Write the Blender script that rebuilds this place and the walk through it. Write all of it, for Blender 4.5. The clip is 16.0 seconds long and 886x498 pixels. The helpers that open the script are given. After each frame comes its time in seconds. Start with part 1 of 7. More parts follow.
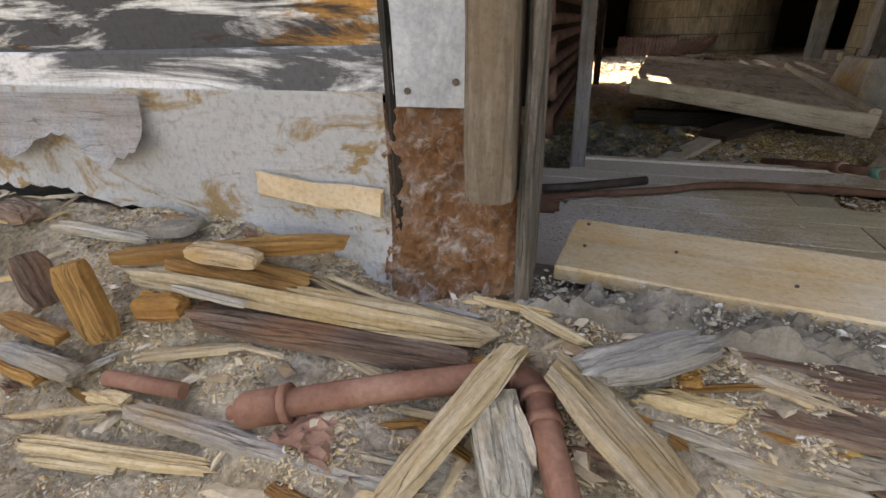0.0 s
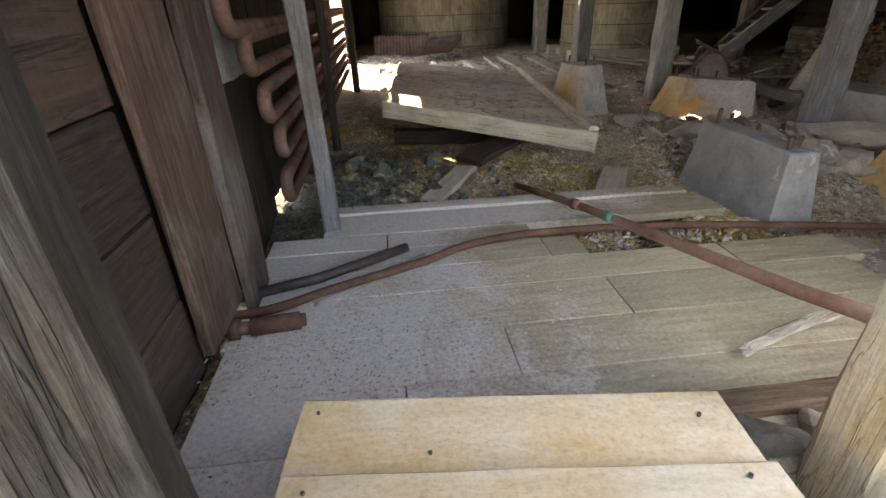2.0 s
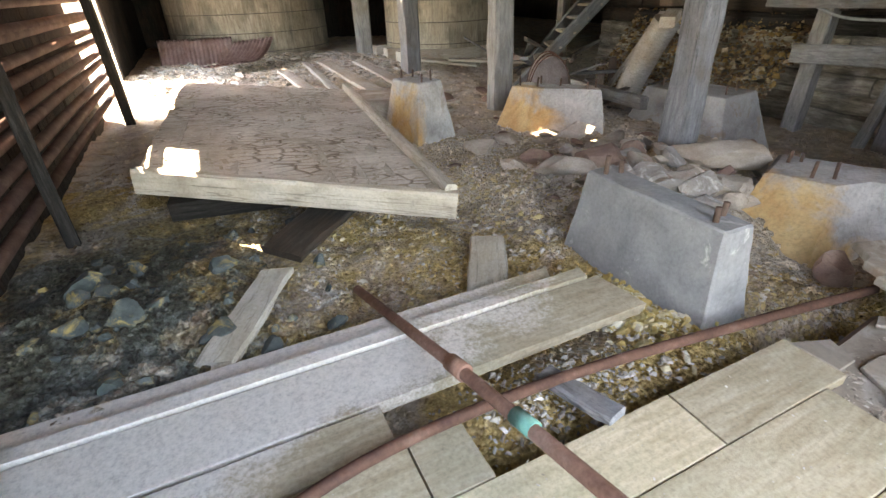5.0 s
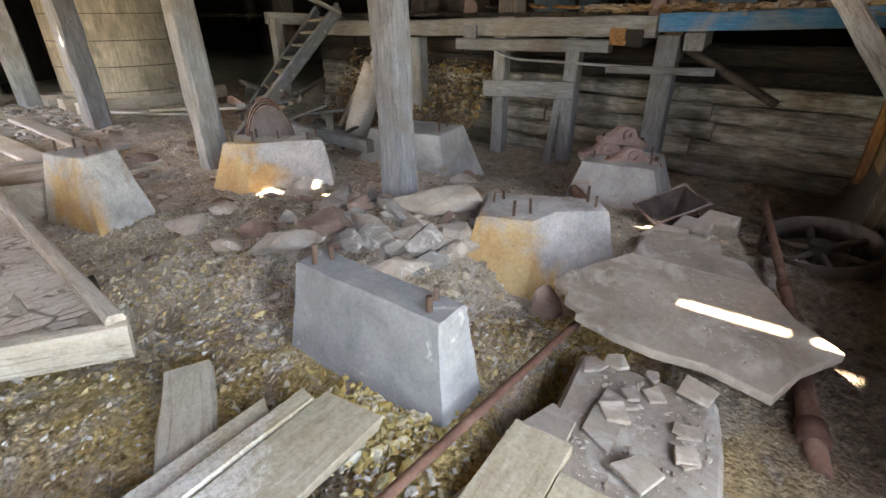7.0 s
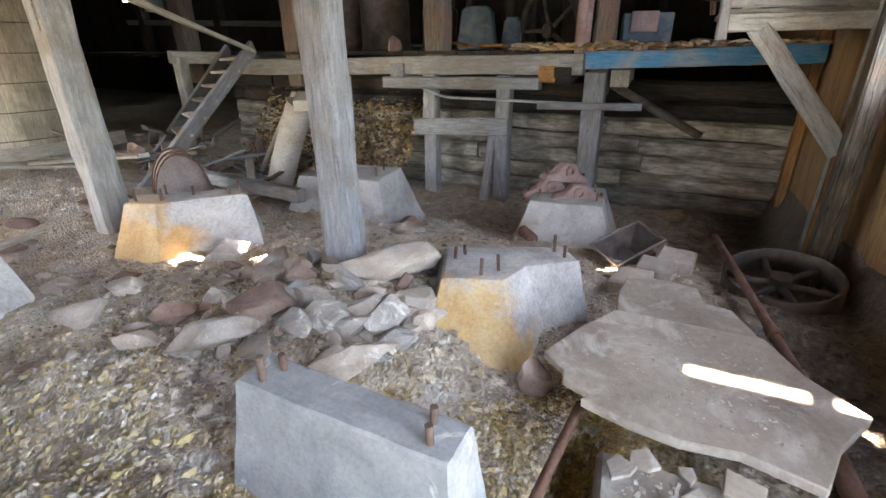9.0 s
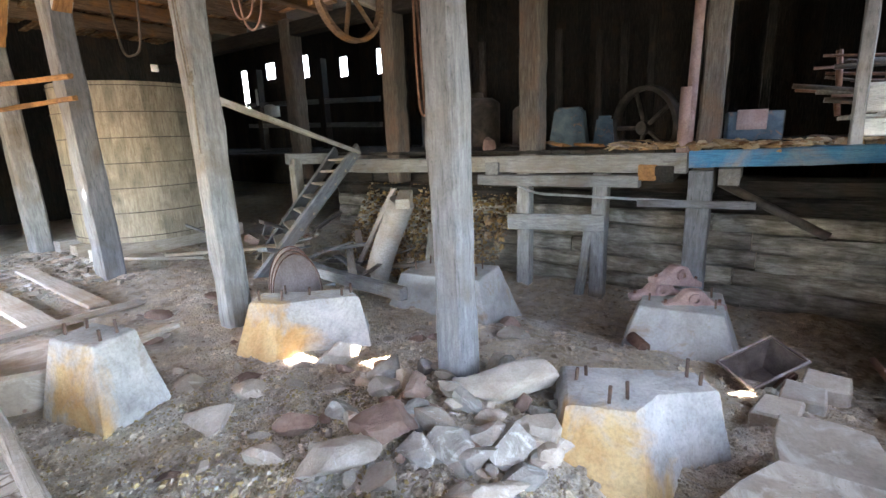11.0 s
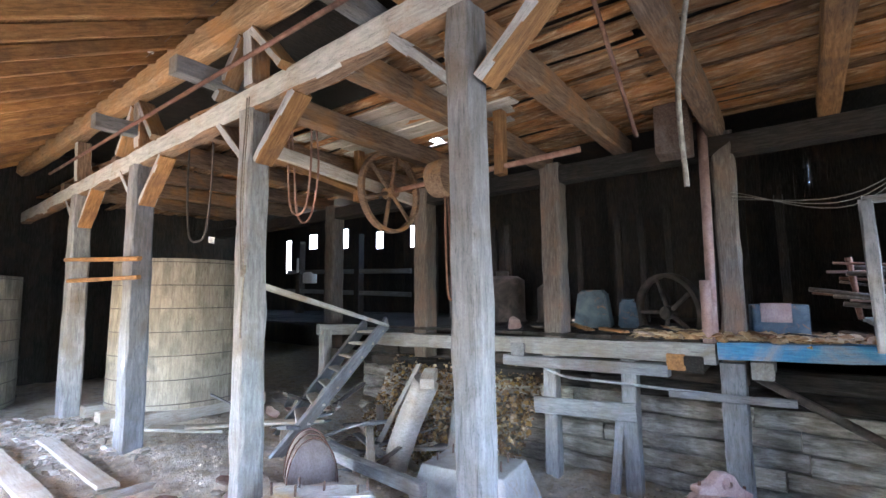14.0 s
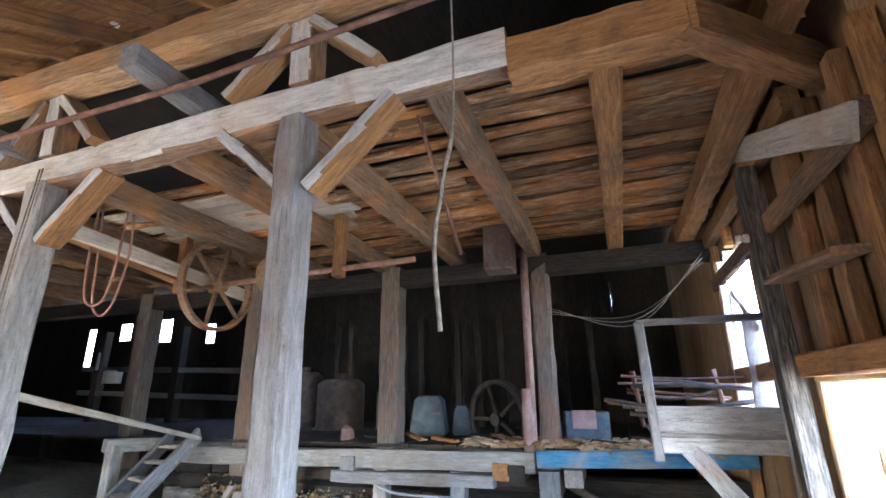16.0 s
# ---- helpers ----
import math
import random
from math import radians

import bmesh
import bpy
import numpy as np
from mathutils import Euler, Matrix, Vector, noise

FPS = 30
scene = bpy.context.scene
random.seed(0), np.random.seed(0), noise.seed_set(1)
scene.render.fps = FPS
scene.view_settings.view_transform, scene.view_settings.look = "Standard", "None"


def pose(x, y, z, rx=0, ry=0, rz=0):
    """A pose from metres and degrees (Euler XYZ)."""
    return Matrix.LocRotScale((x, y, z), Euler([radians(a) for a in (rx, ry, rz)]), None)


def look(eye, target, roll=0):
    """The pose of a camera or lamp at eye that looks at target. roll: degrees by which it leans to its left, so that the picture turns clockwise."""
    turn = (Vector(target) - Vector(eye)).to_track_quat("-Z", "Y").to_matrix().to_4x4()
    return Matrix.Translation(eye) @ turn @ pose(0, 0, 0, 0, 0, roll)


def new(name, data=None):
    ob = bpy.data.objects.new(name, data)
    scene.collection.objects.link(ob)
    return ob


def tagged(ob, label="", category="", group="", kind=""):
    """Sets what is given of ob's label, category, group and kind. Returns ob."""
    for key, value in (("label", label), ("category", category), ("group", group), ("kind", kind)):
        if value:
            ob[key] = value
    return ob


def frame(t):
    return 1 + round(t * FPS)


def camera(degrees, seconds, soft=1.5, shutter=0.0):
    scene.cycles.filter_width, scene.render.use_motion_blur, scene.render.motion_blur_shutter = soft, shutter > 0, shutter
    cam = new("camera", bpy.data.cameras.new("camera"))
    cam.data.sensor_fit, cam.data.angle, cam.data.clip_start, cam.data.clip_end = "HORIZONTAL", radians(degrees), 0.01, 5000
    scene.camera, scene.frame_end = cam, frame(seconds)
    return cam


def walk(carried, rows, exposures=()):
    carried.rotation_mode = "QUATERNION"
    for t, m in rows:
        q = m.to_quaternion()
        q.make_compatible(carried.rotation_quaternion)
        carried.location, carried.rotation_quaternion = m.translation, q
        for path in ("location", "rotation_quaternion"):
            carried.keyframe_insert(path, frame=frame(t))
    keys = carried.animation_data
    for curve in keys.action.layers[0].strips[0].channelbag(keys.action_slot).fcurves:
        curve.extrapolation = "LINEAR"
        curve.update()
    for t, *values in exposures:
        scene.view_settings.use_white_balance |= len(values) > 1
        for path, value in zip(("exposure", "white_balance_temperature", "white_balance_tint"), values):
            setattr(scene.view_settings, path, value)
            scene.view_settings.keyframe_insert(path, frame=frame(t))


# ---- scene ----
cam = camera(86.8, 16.0, soft=1.5)
PATH = [
    (0, (-0.033, -0.0, 0.819), (-0.642, 1.693, -0.053), -1.82),
    (0.5, (0.026, 0.215, 0.901), (-0.33, 1.971, 0.014), -2.5),
    (1, (0.045, 0.419, 0.969), (-0.07, 2.198, 0.063), -2.64),
    (1.5, (0.081, 0.536, 1.024), (0.145, 2.311, 0.105), -2.83),
    (2, (0.172, 0.697, 1.063), (0.349, 2.456, 0.126), -1.83),
    (2.5, (0.242, 0.851, 1.092), (0.526, 2.587, 0.142), -1.13),
    (3, (0.249, 1.178, 1.077), (0.618, 2.9, 0.129), -0.42),
    (5.3, (0.705, 1.985, 1.188), (1.543, 3.513, 0.207), -1.79),
    (5.5, (0.759, 2.018, 1.213), (1.679, 3.503, 0.238), -1.63),
    (6, (0.911, 2.061, 1.238), (2.018, 3.428, 0.286), -1.5),
    (6.5, (1.074, 2.086, 1.258), (2.361, 3.302, 0.328), -0.9),
    (7, (1.187, 2.116, 1.273), (2.64, 3.153, 0.371), -0.4),
    (7.5, (1.314, 2.203, 1.287), (2.895, 3.061, 0.412), -0.02),
    (8, (1.394, 2.308, 1.303), (3.038, 3.065, 0.451), 0.02),
    (8.2, (1.411, 2.357, 1.302), (3.061, 3.11, 0.458), 0.11),
    (10.3, (1.473, 2.763, 1.438), (3.12, 3.7, 0.799), -1.16),
    (10.5, (1.447, 2.799, 1.494), (3.091, 3.761, 0.882), -1.11),
    (11, (1.408, 2.819, 1.533), (3.002, 3.931, 1.062), -2.07),
    (11.5, (1.336, 2.848, 1.589), (2.867, 4.087, 1.245), -2.78),
    (12, (1.274, 2.866, 1.645), (2.762, 4.181, 1.403), -2.7),
    (12.5, (1.245, 2.853, 1.693), (2.72, 4.201, 1.591), -2.04),
    (13, (1.247, 2.825, 1.747), (2.745, 4.15, 1.731), -1.6),
    (13.5, (1.283, 2.786, 1.777), (2.816, 4.067, 1.875), -0.8),
    (14, (1.32, 2.737, 1.817), (2.895, 3.953, 2.021), -0.45),
    (14.5, (1.345, 2.71, 1.845), (2.987, 3.804, 2.175), -0.22),
    (15, (1.393, 2.646, 1.867), (3.105, 3.581, 2.309), 0.15),
    (15.5, (1.434, 2.583, 1.904), (3.206, 3.335, 2.448), -0.13),
    (16, (1.453, 2.537, 1.926), (3.249, 3.186, 2.522), -0.53),
]
EXPOSURES = [(0.0, 2.25, 10300, 22), (0.5, 2.6, 10100, 22), (1.0, 2.85, 9700, 21), (1.5, 3.05, 9400, 20), (2.0, 3.27, 9300, 19), (2.5, 3.5, 9200, 19), (3.0, 3.8, 8900, 18),
             (5.5, 4.65, 8500, 16), (6.5, 4.75, 8300, 16), (8.0, 5.1, 7900, 16), (11.0, 5.55, 6900, 13), (12.5, 5.6, 6500, 15), (14.0, 5.95, 6000, 14), (15.0, 6.1, 5900, 15), (16.0, 6.15, 5900, 15)]
walk(cam, [(t, look(eye, target, roll)) for t, eye, target, roll in PATH], EXPOSURES)

# ---- world, sun and large lights ----
SUN_DIR = Vector((1.0, -0.8, -1.7)).normalized()      # the way the light travels, from the west
world = bpy.data.worlds.new("world")
scene.world = world
world.use_nodes = True
wn = world.node_tree.nodes
sky = wn.new("ShaderNodeTexSky")
sky.sky_type = "NISHITA"
sky.sun_disc = False
sky.sun_elevation = math.asin(-SUN_DIR.z)
sky.sun_rotation = math.atan2(-SUN_DIR.x, -SUN_DIR.y)
world.node_tree.links.new(sky.outputs[0], wn["Background"].inputs[0])
wn["Background"].inputs[1].default_value = 0.15

sun = new("sun", bpy.data.lights.new("sun", "SUN"))
sun.data.energy, sun.data.angle, sun.data.color = 5.0, radians(0.6), (1.0, 0.93, 0.82)
sun.matrix_world = look((-20, 20, 34), Vector((-20, 20, 34)) + SUN_DIR)


def sky_opening(name, at, toward, sx, sy, watts, color=(0.86, 0.93, 1.0)):
    """Area lamp adding to the sky's light, standing in an opening of the walls."""
    lamp = new(name, bpy.data.lights.new(name, "AREA"))
    lamp.data.shape, lamp.data.size, lamp.data.size_y = "RECTANGLE", sx, sy
    lamp.data.energy, lamp.data.color = watts, color
    lamp.matrix_world = look(at, toward)
    return lamp


# invented fill from the south: no gate is known where this lamp stands
sky_opening("fill_light_south", (1.75, 0.8, 1.05), (2.9, 6.0, 0.1), 0.9, 1.7, 3.0, (0.78, 0.89, 1.0))
sky_opening("opening_light_door", (0.35, 0.7, 1.7), (0.9, 4.0, 0.2), 0.9, 1.2, 0.2)
sky_opening("opening_light_west", (-0.72, 10.0, 1.2), (2.0, 9.0, -0.3), 2.4, 1.8, 2.2, (1.0, 0.96, 0.9))
sky_opening("opening_light_window", (4.95, 0.95, 1.52), (5.1, 5.0, 0.9), 1.1, 0.9, 1.2)

# ---- materials ----
def ramp_fill(node, stops):
    el = node.color_ramp.elements
    while len(el) < len(stops):
        el.new(0.5)
    for e, (p, c) in zip(el, stops):
        e.position = p
        e.color = (*c, 1.0) if len(c) == 3 else c


class Nodes:
    """A short hand for building one material's node tree."""

    def __init__(self, name):
        self.mat = bpy.data.materials.new(name)
        self.mat.use_nodes = True
        self.tree = self.mat.node_tree
        self.bsdf = self.tree.nodes["Principled BSDF"]
        self.coord = self.tree.nodes.new("ShaderNodeTexCoord").outputs["Object"]

    def link(self, a, b):
        self.tree.links.new(a, b)

    def shifted(self):
        """Object coordinates, moved by a random step for every object."""
        info = self.tree.nodes.new("ShaderNodeObjectInfo")
        add = self.tree.nodes.new("ShaderNodeVectorMath")
        add.operation = "MULTIPLY_ADD"
        comb = self.tree.nodes.new("ShaderNodeCombineXYZ")
        for i in range(3):
            self.link(info.outputs["Random"], comb.inputs[i])
        self.link(comb.outputs[0], add.inputs[0])
        add.inputs[1].default_value = (37.0, 23.0, 51.0)
        self.link(self.coord, add.inputs[2])
        return add.outputs[0], info.outputs["Random"]

    def scaled(self, vec, sc):
        m = self.tree.nodes.new("ShaderNodeMapping")
        m.inputs["Scale"].default_value = sc
        self.link(vec, m.inputs["Vector"])
        return m.outputs[0]

    def noise(self, vec, scale, detail=6.0, rough=0.6, distort=0.0):
        n = self.tree.nodes.new("ShaderNodeTexNoise")
        n.inputs["Scale"].default_value, n.inputs["Detail"].default_value = scale, detail
        n.inputs["Roughness"].default_value, n.inputs["Distortion"].default_value = rough, distort
        self.link(vec, n.inputs["Vector"])
        return n.outputs["Fac"]

    def voronoi(self, vec, scale, feature="F1"):
        n = self.tree.nodes.new("ShaderNodeTexVoronoi")
        n.feature = feature
        n.inputs["Scale"].default_value = scale
        self.link(vec, n.inputs["Vector"])
        return n.outputs["Distance"]

    def ramp(self, fac, stops):
        r = self.tree.nodes.new("ShaderNodeValToRGB")
        ramp_fill(r, stops)
        self.link(fac, r.inputs[0])
        return r.outputs[0]

    def mix(self, fac, a, b, mode="MIX"):
        m = self.tree.nodes.new("ShaderNodeMix")
        m.data_type, m.blend_type = "RGBA", mode
        for sock, v in ((m.inputs[0], fac), (m.inputs[6], a), (m.inputs[7], b)):
            if isinstance(v, (int, float)):
                sock.default_value = v
            elif isinstance(v, tuple):
                sock.default_value = (*v, 1.0)
            else:
                self.link(v, sock)
        return m.outputs[2]

    def maths(self, op, a, b):
        m = self.tree.nodes.new("ShaderNodeMath")
        m.operation = op
        for sock, v in zip(m.inputs, (a, b)):
            if isinstance(v, (int, float)):
                sock.default_value = v
            else:
                self.link(v, sock)
        return m.outputs[0]

    def finish(self, color, height=None, bump=0.4, depth=0.01, rough=0.85, metal=0.0, spec=0.3):
        self.link(color, self.bsdf.inputs["Base Color"])
        if isinstance(rough, (int, float)):
            self.bsdf.inputs["Roughness"].default_value = rough
        else:
            self.link(rough, self.bsdf.inputs["Roughness"])
        self.bsdf.inputs["Metallic"].default_value = metal
        self.bsdf.inputs["Specular IOR Level"].default_value = spec
        if height is not None:
            b = self.tree.nodes.new("ShaderNodeBump")
            b.inputs["Strength"].default_value, b.inputs["Distance"].default_value = bump, depth
            self.link(height, b.inputs["Height"])
            self.link(b.outputs[0], self.bsdf.inputs["Normal"])
        return self.mat


def wood_mat(name, dark, mid, light, stain, stain_at=0.6, bump=0.5, rough=0.85, grain=16.0, crack=True, axis=0, tone="object"):
    """Weathered timber, grain along one local axis."""

    def stretch(a, b):
        return tuple(a if i == axis else b for i in range(3))

    n = Nodes(name)
    vec, rnd = n.shifted()
    fine = n.noise(n.scaled(vec, stretch(1.6, grain)), 3.0, 8.0, 0.65, 0.4)
    col = n.ramp(fine, [(0.28, dark), (0.5, mid), (0.72, light)])
    blot = n.noise(vec, 1.7, 5.0, 0.6, 0.6)
    m = n.ramp(blot, [(stain_at - 0.12, (0, 0, 0)), (stain_at + 0.1, (1, 1, 1))])
    streak = n.noise(n.scaled(vec, stretch(0.7, 6.0)), 2.0, 4.0, 0.6, 0.3)
    m = n.mix(1.0, m, n.ramp(streak, [(0.3, (0.35, 0.35, 0.35)), (0.65, (1, 1, 1))]), "MULTIPLY")
    col = n.mix(m, col, stain)
    if tone == "island":
        rnd = n.tree.nodes.new("ShaderNodeNewGeometry").outputs["Random Per Island"]
        shade = n.ramp(rnd, [(0.0, (0.4, 0.36, 0.34)), (0.3, (0.8, 0.8, 0.8)), (0.6, (1.05, 1.0, 0.92)), (0.85, (1.25, 1.0, 0.75)), (1.0, (1.5, 1.5, 1.5))])
    elif tone == "soft":
        shade = n.ramp(rnd, [(0.0, (0.92, 0.92, 0.92)), (1.0, (1.08, 1.08, 1.06))])
    else:
        shade = n.ramp(rnd, [(0.0, (0.75, 0.75, 0.77)), (0.5, (1, 1, 1)), (1.0, (1.2, 1.16, 1.08))])
    col = n.mix(1.0, col, shade, "MULTIPLY")
    speck = n.noise(vec, 70.0, 7.0, 0.75)
    col = n.mix(0.45, col, n.ramp(speck, [(0.3, (0.4, 0.4, 0.4)), (0.5, (1, 1, 1)), (0.72, (1.3, 1.3, 1.3))]), "MULTIPLY")
    height = n.maths("ADD", fine, n.maths("MULTIPLY", speck, 0.3))
    if crack:
        split = n.noise(n.scaled(vec, stretch(0.4, 11.0)), 2.2, 3.0, 0.5, 0.6)
        line = n.ramp(split, [(0.488, (1, 1, 1)), (0.4985, (0.3, 0.3, 0.3)), (0.5015, (0.3, 0.3, 0.3)), (0.512, (1, 1, 1))])
        col = n.mix(0.6, col, line, "MULTIPLY")
        height = n.maths("ADD", height, n.maths("MULTIPLY", line, 0.7))
    return n.finish(col, height, bump, 0.012, rough)


def stone_mat(name, a, b, c, scale=3.0, bump=0.6, rough=0.9, dust=None, dust_at=0.6, depth=0.02):
    """Concrete, stone or earth: two scales of mottling and a coarse grain."""
    n = Nodes(name)
    vec, rnd = n.shifted()
    big = n.noise(vec, scale, 6.0, 0.6, 0.3)
    fine = n.noise(vec, scale * 14, 8.0, 0.7)
    col = n.ramp(big, [(0.3, a), (0.5, b), (0.7, c)])
    col = n.mix(0.55, col, n.ramp(fine, [(0.25, (0.55, 0.55, 0.55)), (0.55, (1, 1, 1)), (0.8, (1.25, 1.25, 1.25))]), "MULTIPLY")
    if dust:
        m = n.ramp(n.noise(vec, scale * 1.7, 7.0, 0.7, 0.8), [(dust_at - 0.06, (0, 0, 0)), (dust_at + 0.08, (1, 1, 1))])
        col = n.mix(m, col, dust)
    tone = n.ramp(rnd, [(0.0, (0.75, 0.75, 0.75)), (1.0, (1.2, 1.17, 1.12))])
    col = n.mix(1.0, col, tone, "MULTIPLY")
    return n.finish(col, n.maths("ADD", big, n.maths("MULTIPLY", fine, 0.5)), bump, depth, rough)


def rust_mat(name, a, b, c, metal=0.2, rough=0.8):
    n = Nodes(name)
    vec, rnd = n.shifted()
    big = n.noise(vec, 5.0, 6.0, 0.65, 0.5)
    fine = n.noise(vec, 60.0, 6.0, 0.7)
    col = n.mix(0.5, n.ramp(big, [(0.3, a), (0.52, b), (0.72, c)]), n.ramp(fine, [(0.3, (0.5, 0.5, 0.5)), (0.7, (1.3, 1.3, 1.3))]), "MULTIPLY")
    return n.finish(col, n.maths("ADD", big, fine), 0.35, 0.004, rough, metal)


GREY_WOOD = wood_mat("weathered_grey_wood", (0.14, 0.143, 0.15), (0.225, 0.23, 0.24), (0.32, 0.32, 0.325), (0.17, 0.14, 0.11), 0.58, 0.35, 0.85, 9.0)
PALE_WOOD = wood_mat("dusty_pale_wood", (0.32, 0.29, 0.25), (0.43, 0.395, 0.345), (0.53, 0.49, 0.44), (0.3, 0.23, 0.16), 0.58, 0.4, 0.9, 14.0)
# old wood taken nearly black: the deep interior's gloom is in its colour
DARK_WOOD = wood_mat("gloom_dark_old_wood", (0.01, 0.009, 0.008), (0.026, 0.023, 0.02), (0.06, 0.053, 0.047), (0.06, 0.038, 0.025), 0.6)
BROWN_WOOD = wood_mat("brown_timber", (0.07, 0.045, 0.03), (0.16, 0.105, 0.07), (0.28, 0.2, 0.14), (0.32, 0.15, 0.05), 0.6)
TAN_WOOD = wood_mat("bare_tan_timber", (0.12, 0.075, 0.04), (0.26, 0.165, 0.09), (0.38, 0.27, 0.17), (0.34, 0.17, 0.06), 0.55)
DECK_POST_WOOD = wood_mat("dull_brown_grey_post_wood", (0.06, 0.05, 0.044), (0.115, 0.1, 0.088), (0.19, 0.172, 0.155), (0.17, 0.11, 0.08), 0.58)
ORANGE_WOOD = wood_mat("ochre_sheathing_wood", (0.15, 0.075, 0.03), (0.29, 0.145, 0.055), (0.42, 0.23, 0.1), (0.1, 0.06, 0.04), 0.58)
FRESH_WOOD = wood_mat("fresh_sawn_plank_wood", (0.56, 0.42, 0.26), (0.66, 0.53, 0.36), (0.73, 0.61, 0.45), (0.6, 0.36, 0.14), 0.54, 0.3, 0.75, 6.0, False)
FLOOR_WOOD = wood_mat("dusty_floorboard_wood", (0.3, 0.26, 0.2), (0.4, 0.355, 0.28), (0.47, 0.43, 0.36), (0.54, 0.52, 0.49), 0.54, 0.2, 0.9, 8.0, True, 0, "soft")
TANK_WOOD = wood_mat("tank_stave_wood", (0.2, 0.17, 0.125), (0.3, 0.26, 0.2), (0.4, 0.355, 0.29), (0.13, 0.115, 0.09), 0.54, 0.25, 0.85, 9.0, True, 2, "soft")
CEILING_WOOD = wood_mat("stained_ceiling_plank_wood", (0.09, 0.05, 0.03), (0.25, 0.15, 0.08), (0.5, 0.42, 0.31), (0.36, 0.16, 0.045), 0.55, 0.7, 0.85, 7.0, True, 1, "island")
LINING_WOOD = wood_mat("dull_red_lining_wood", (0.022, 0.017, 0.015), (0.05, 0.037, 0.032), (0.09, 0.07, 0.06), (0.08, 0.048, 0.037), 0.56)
RED_WOOD = wood_mat("red_brown_stained_wood", (0.045, 0.028, 0.022), (0.085, 0.054, 0.043), (0.15, 0.105, 0.088), (0.2, 0.185, 0.17), 0.58)
DARK_CONCRETE = stone_mat("dark_grey_concrete", (0.17, 0.175, 0.185), (0.23, 0.235, 0.245), (0.31, 0.31, 0.31), 4.0, 0.35, 0.9, (0.5, 0.49, 0.47), 0.66, 0.008)
ROCK = stone_mat("broken_rock", (0.33, 0.27, 0.22), (0.47, 0.41, 0.35), (0.58, 0.53, 0.47), 5.0, 0.7, 0.92, (0.74, 0.74, 0.72), 0.66)
RED_ROCK = stone_mat("red_brown_rock", (0.19, 0.12, 0.1), (0.29, 0.2, 0.165), (0.38, 0.29, 0.24), 5.0, 0.7, 0.92)
RUST = rust_mat("rusty_iron", (0.08, 0.042, 0.032), (0.155, 0.08, 0.056), (0.25, 0.15, 0.11))
RED_RUST = rust_mat("pink_rusted_iron", (0.24, 0.15, 0.135), (0.34, 0.235, 0.215), (0.42, 0.32, 0.3))
ORANGE_PIPE = rust_mat("orange_rusted_pipe", (0.2, 0.1, 0.07), (0.33, 0.185, 0.135), (0.45, 0.3, 0.235))
DARK_IRON = rust_mat("dark_iron", (0.04, 0.035, 0.03), (0.09, 0.075, 0.065), (0.16, 0.12, 0.1), 0.4, 0.6)
GALVANISED = rust_mat("dull_galvanised_sheet", (0.22, 0.235, 0.25), (0.36, 0.38, 0.4), (0.5, 0.515, 0.53), 0.4, 0.6)
ROPE = stone_mat("pale_rope", (0.14, 0.125, 0.105), (0.22, 0.2, 0.17), (0.31, 0.285, 0.25), 60.0, 0.5)
OLD_ROPE = stone_mat("dirty_old_rope", (0.07, 0.06, 0.05), (0.12, 0.105, 0.09), (0.18, 0.16, 0.14), 60.0, 0.5)
RUBBER = stone_mat("brown_rubber_hose", (0.1, 0.05, 0.035), (0.17, 0.09, 0.06), (0.22, 0.13, 0.09), 20.0, 0.2)
BLUE_PAINT = wood_mat("worn_blue_painted_wood", (0.03, 0.14, 0.3), (0.05, 0.22, 0.43), (0.08, 0.3, 0.52), (0.34, 0.29, 0.25), 0.56, 0.3, 0.6)
BLUE_GREY = stone_mat("faded_blue_paint", (0.05, 0.075, 0.1), (0.09, 0.13, 0.17), (0.16, 0.2, 0.23), 4.0, 0.2, 0.6, (0.3, 0.16, 0.1), 0.62)
WEATHER_WOOD = wood_mat("weathered_debris_wood", (0.2, 0.18, 0.15), (0.36, 0.33, 0.285), (0.5, 0.47, 0.415), (0.44, 0.27, 0.09), 0.6, 0.6, 0.9, 18.0)
PLATFORM_WOOD = wood_mat("flaking_platform_wood", (0.33, 0.29, 0.23), (0.45, 0.4, 0.33), (0.54, 0.49, 0.42), (0.24, 0.19, 0.14), 0.6, 0.6, 0.9, 5.0, True, 0, "soft")
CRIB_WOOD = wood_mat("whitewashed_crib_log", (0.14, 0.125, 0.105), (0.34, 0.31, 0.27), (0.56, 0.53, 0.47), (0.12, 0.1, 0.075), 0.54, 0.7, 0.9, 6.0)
WHITE_CLAP = wood_mat("peeling_white_clapboard", (0.4, 0.4, 0.41), (0.6, 0.6, 0.6), (0.72, 0.71, 0.69), (0.4, 0.22, 0.09), 0.56, 0.4)


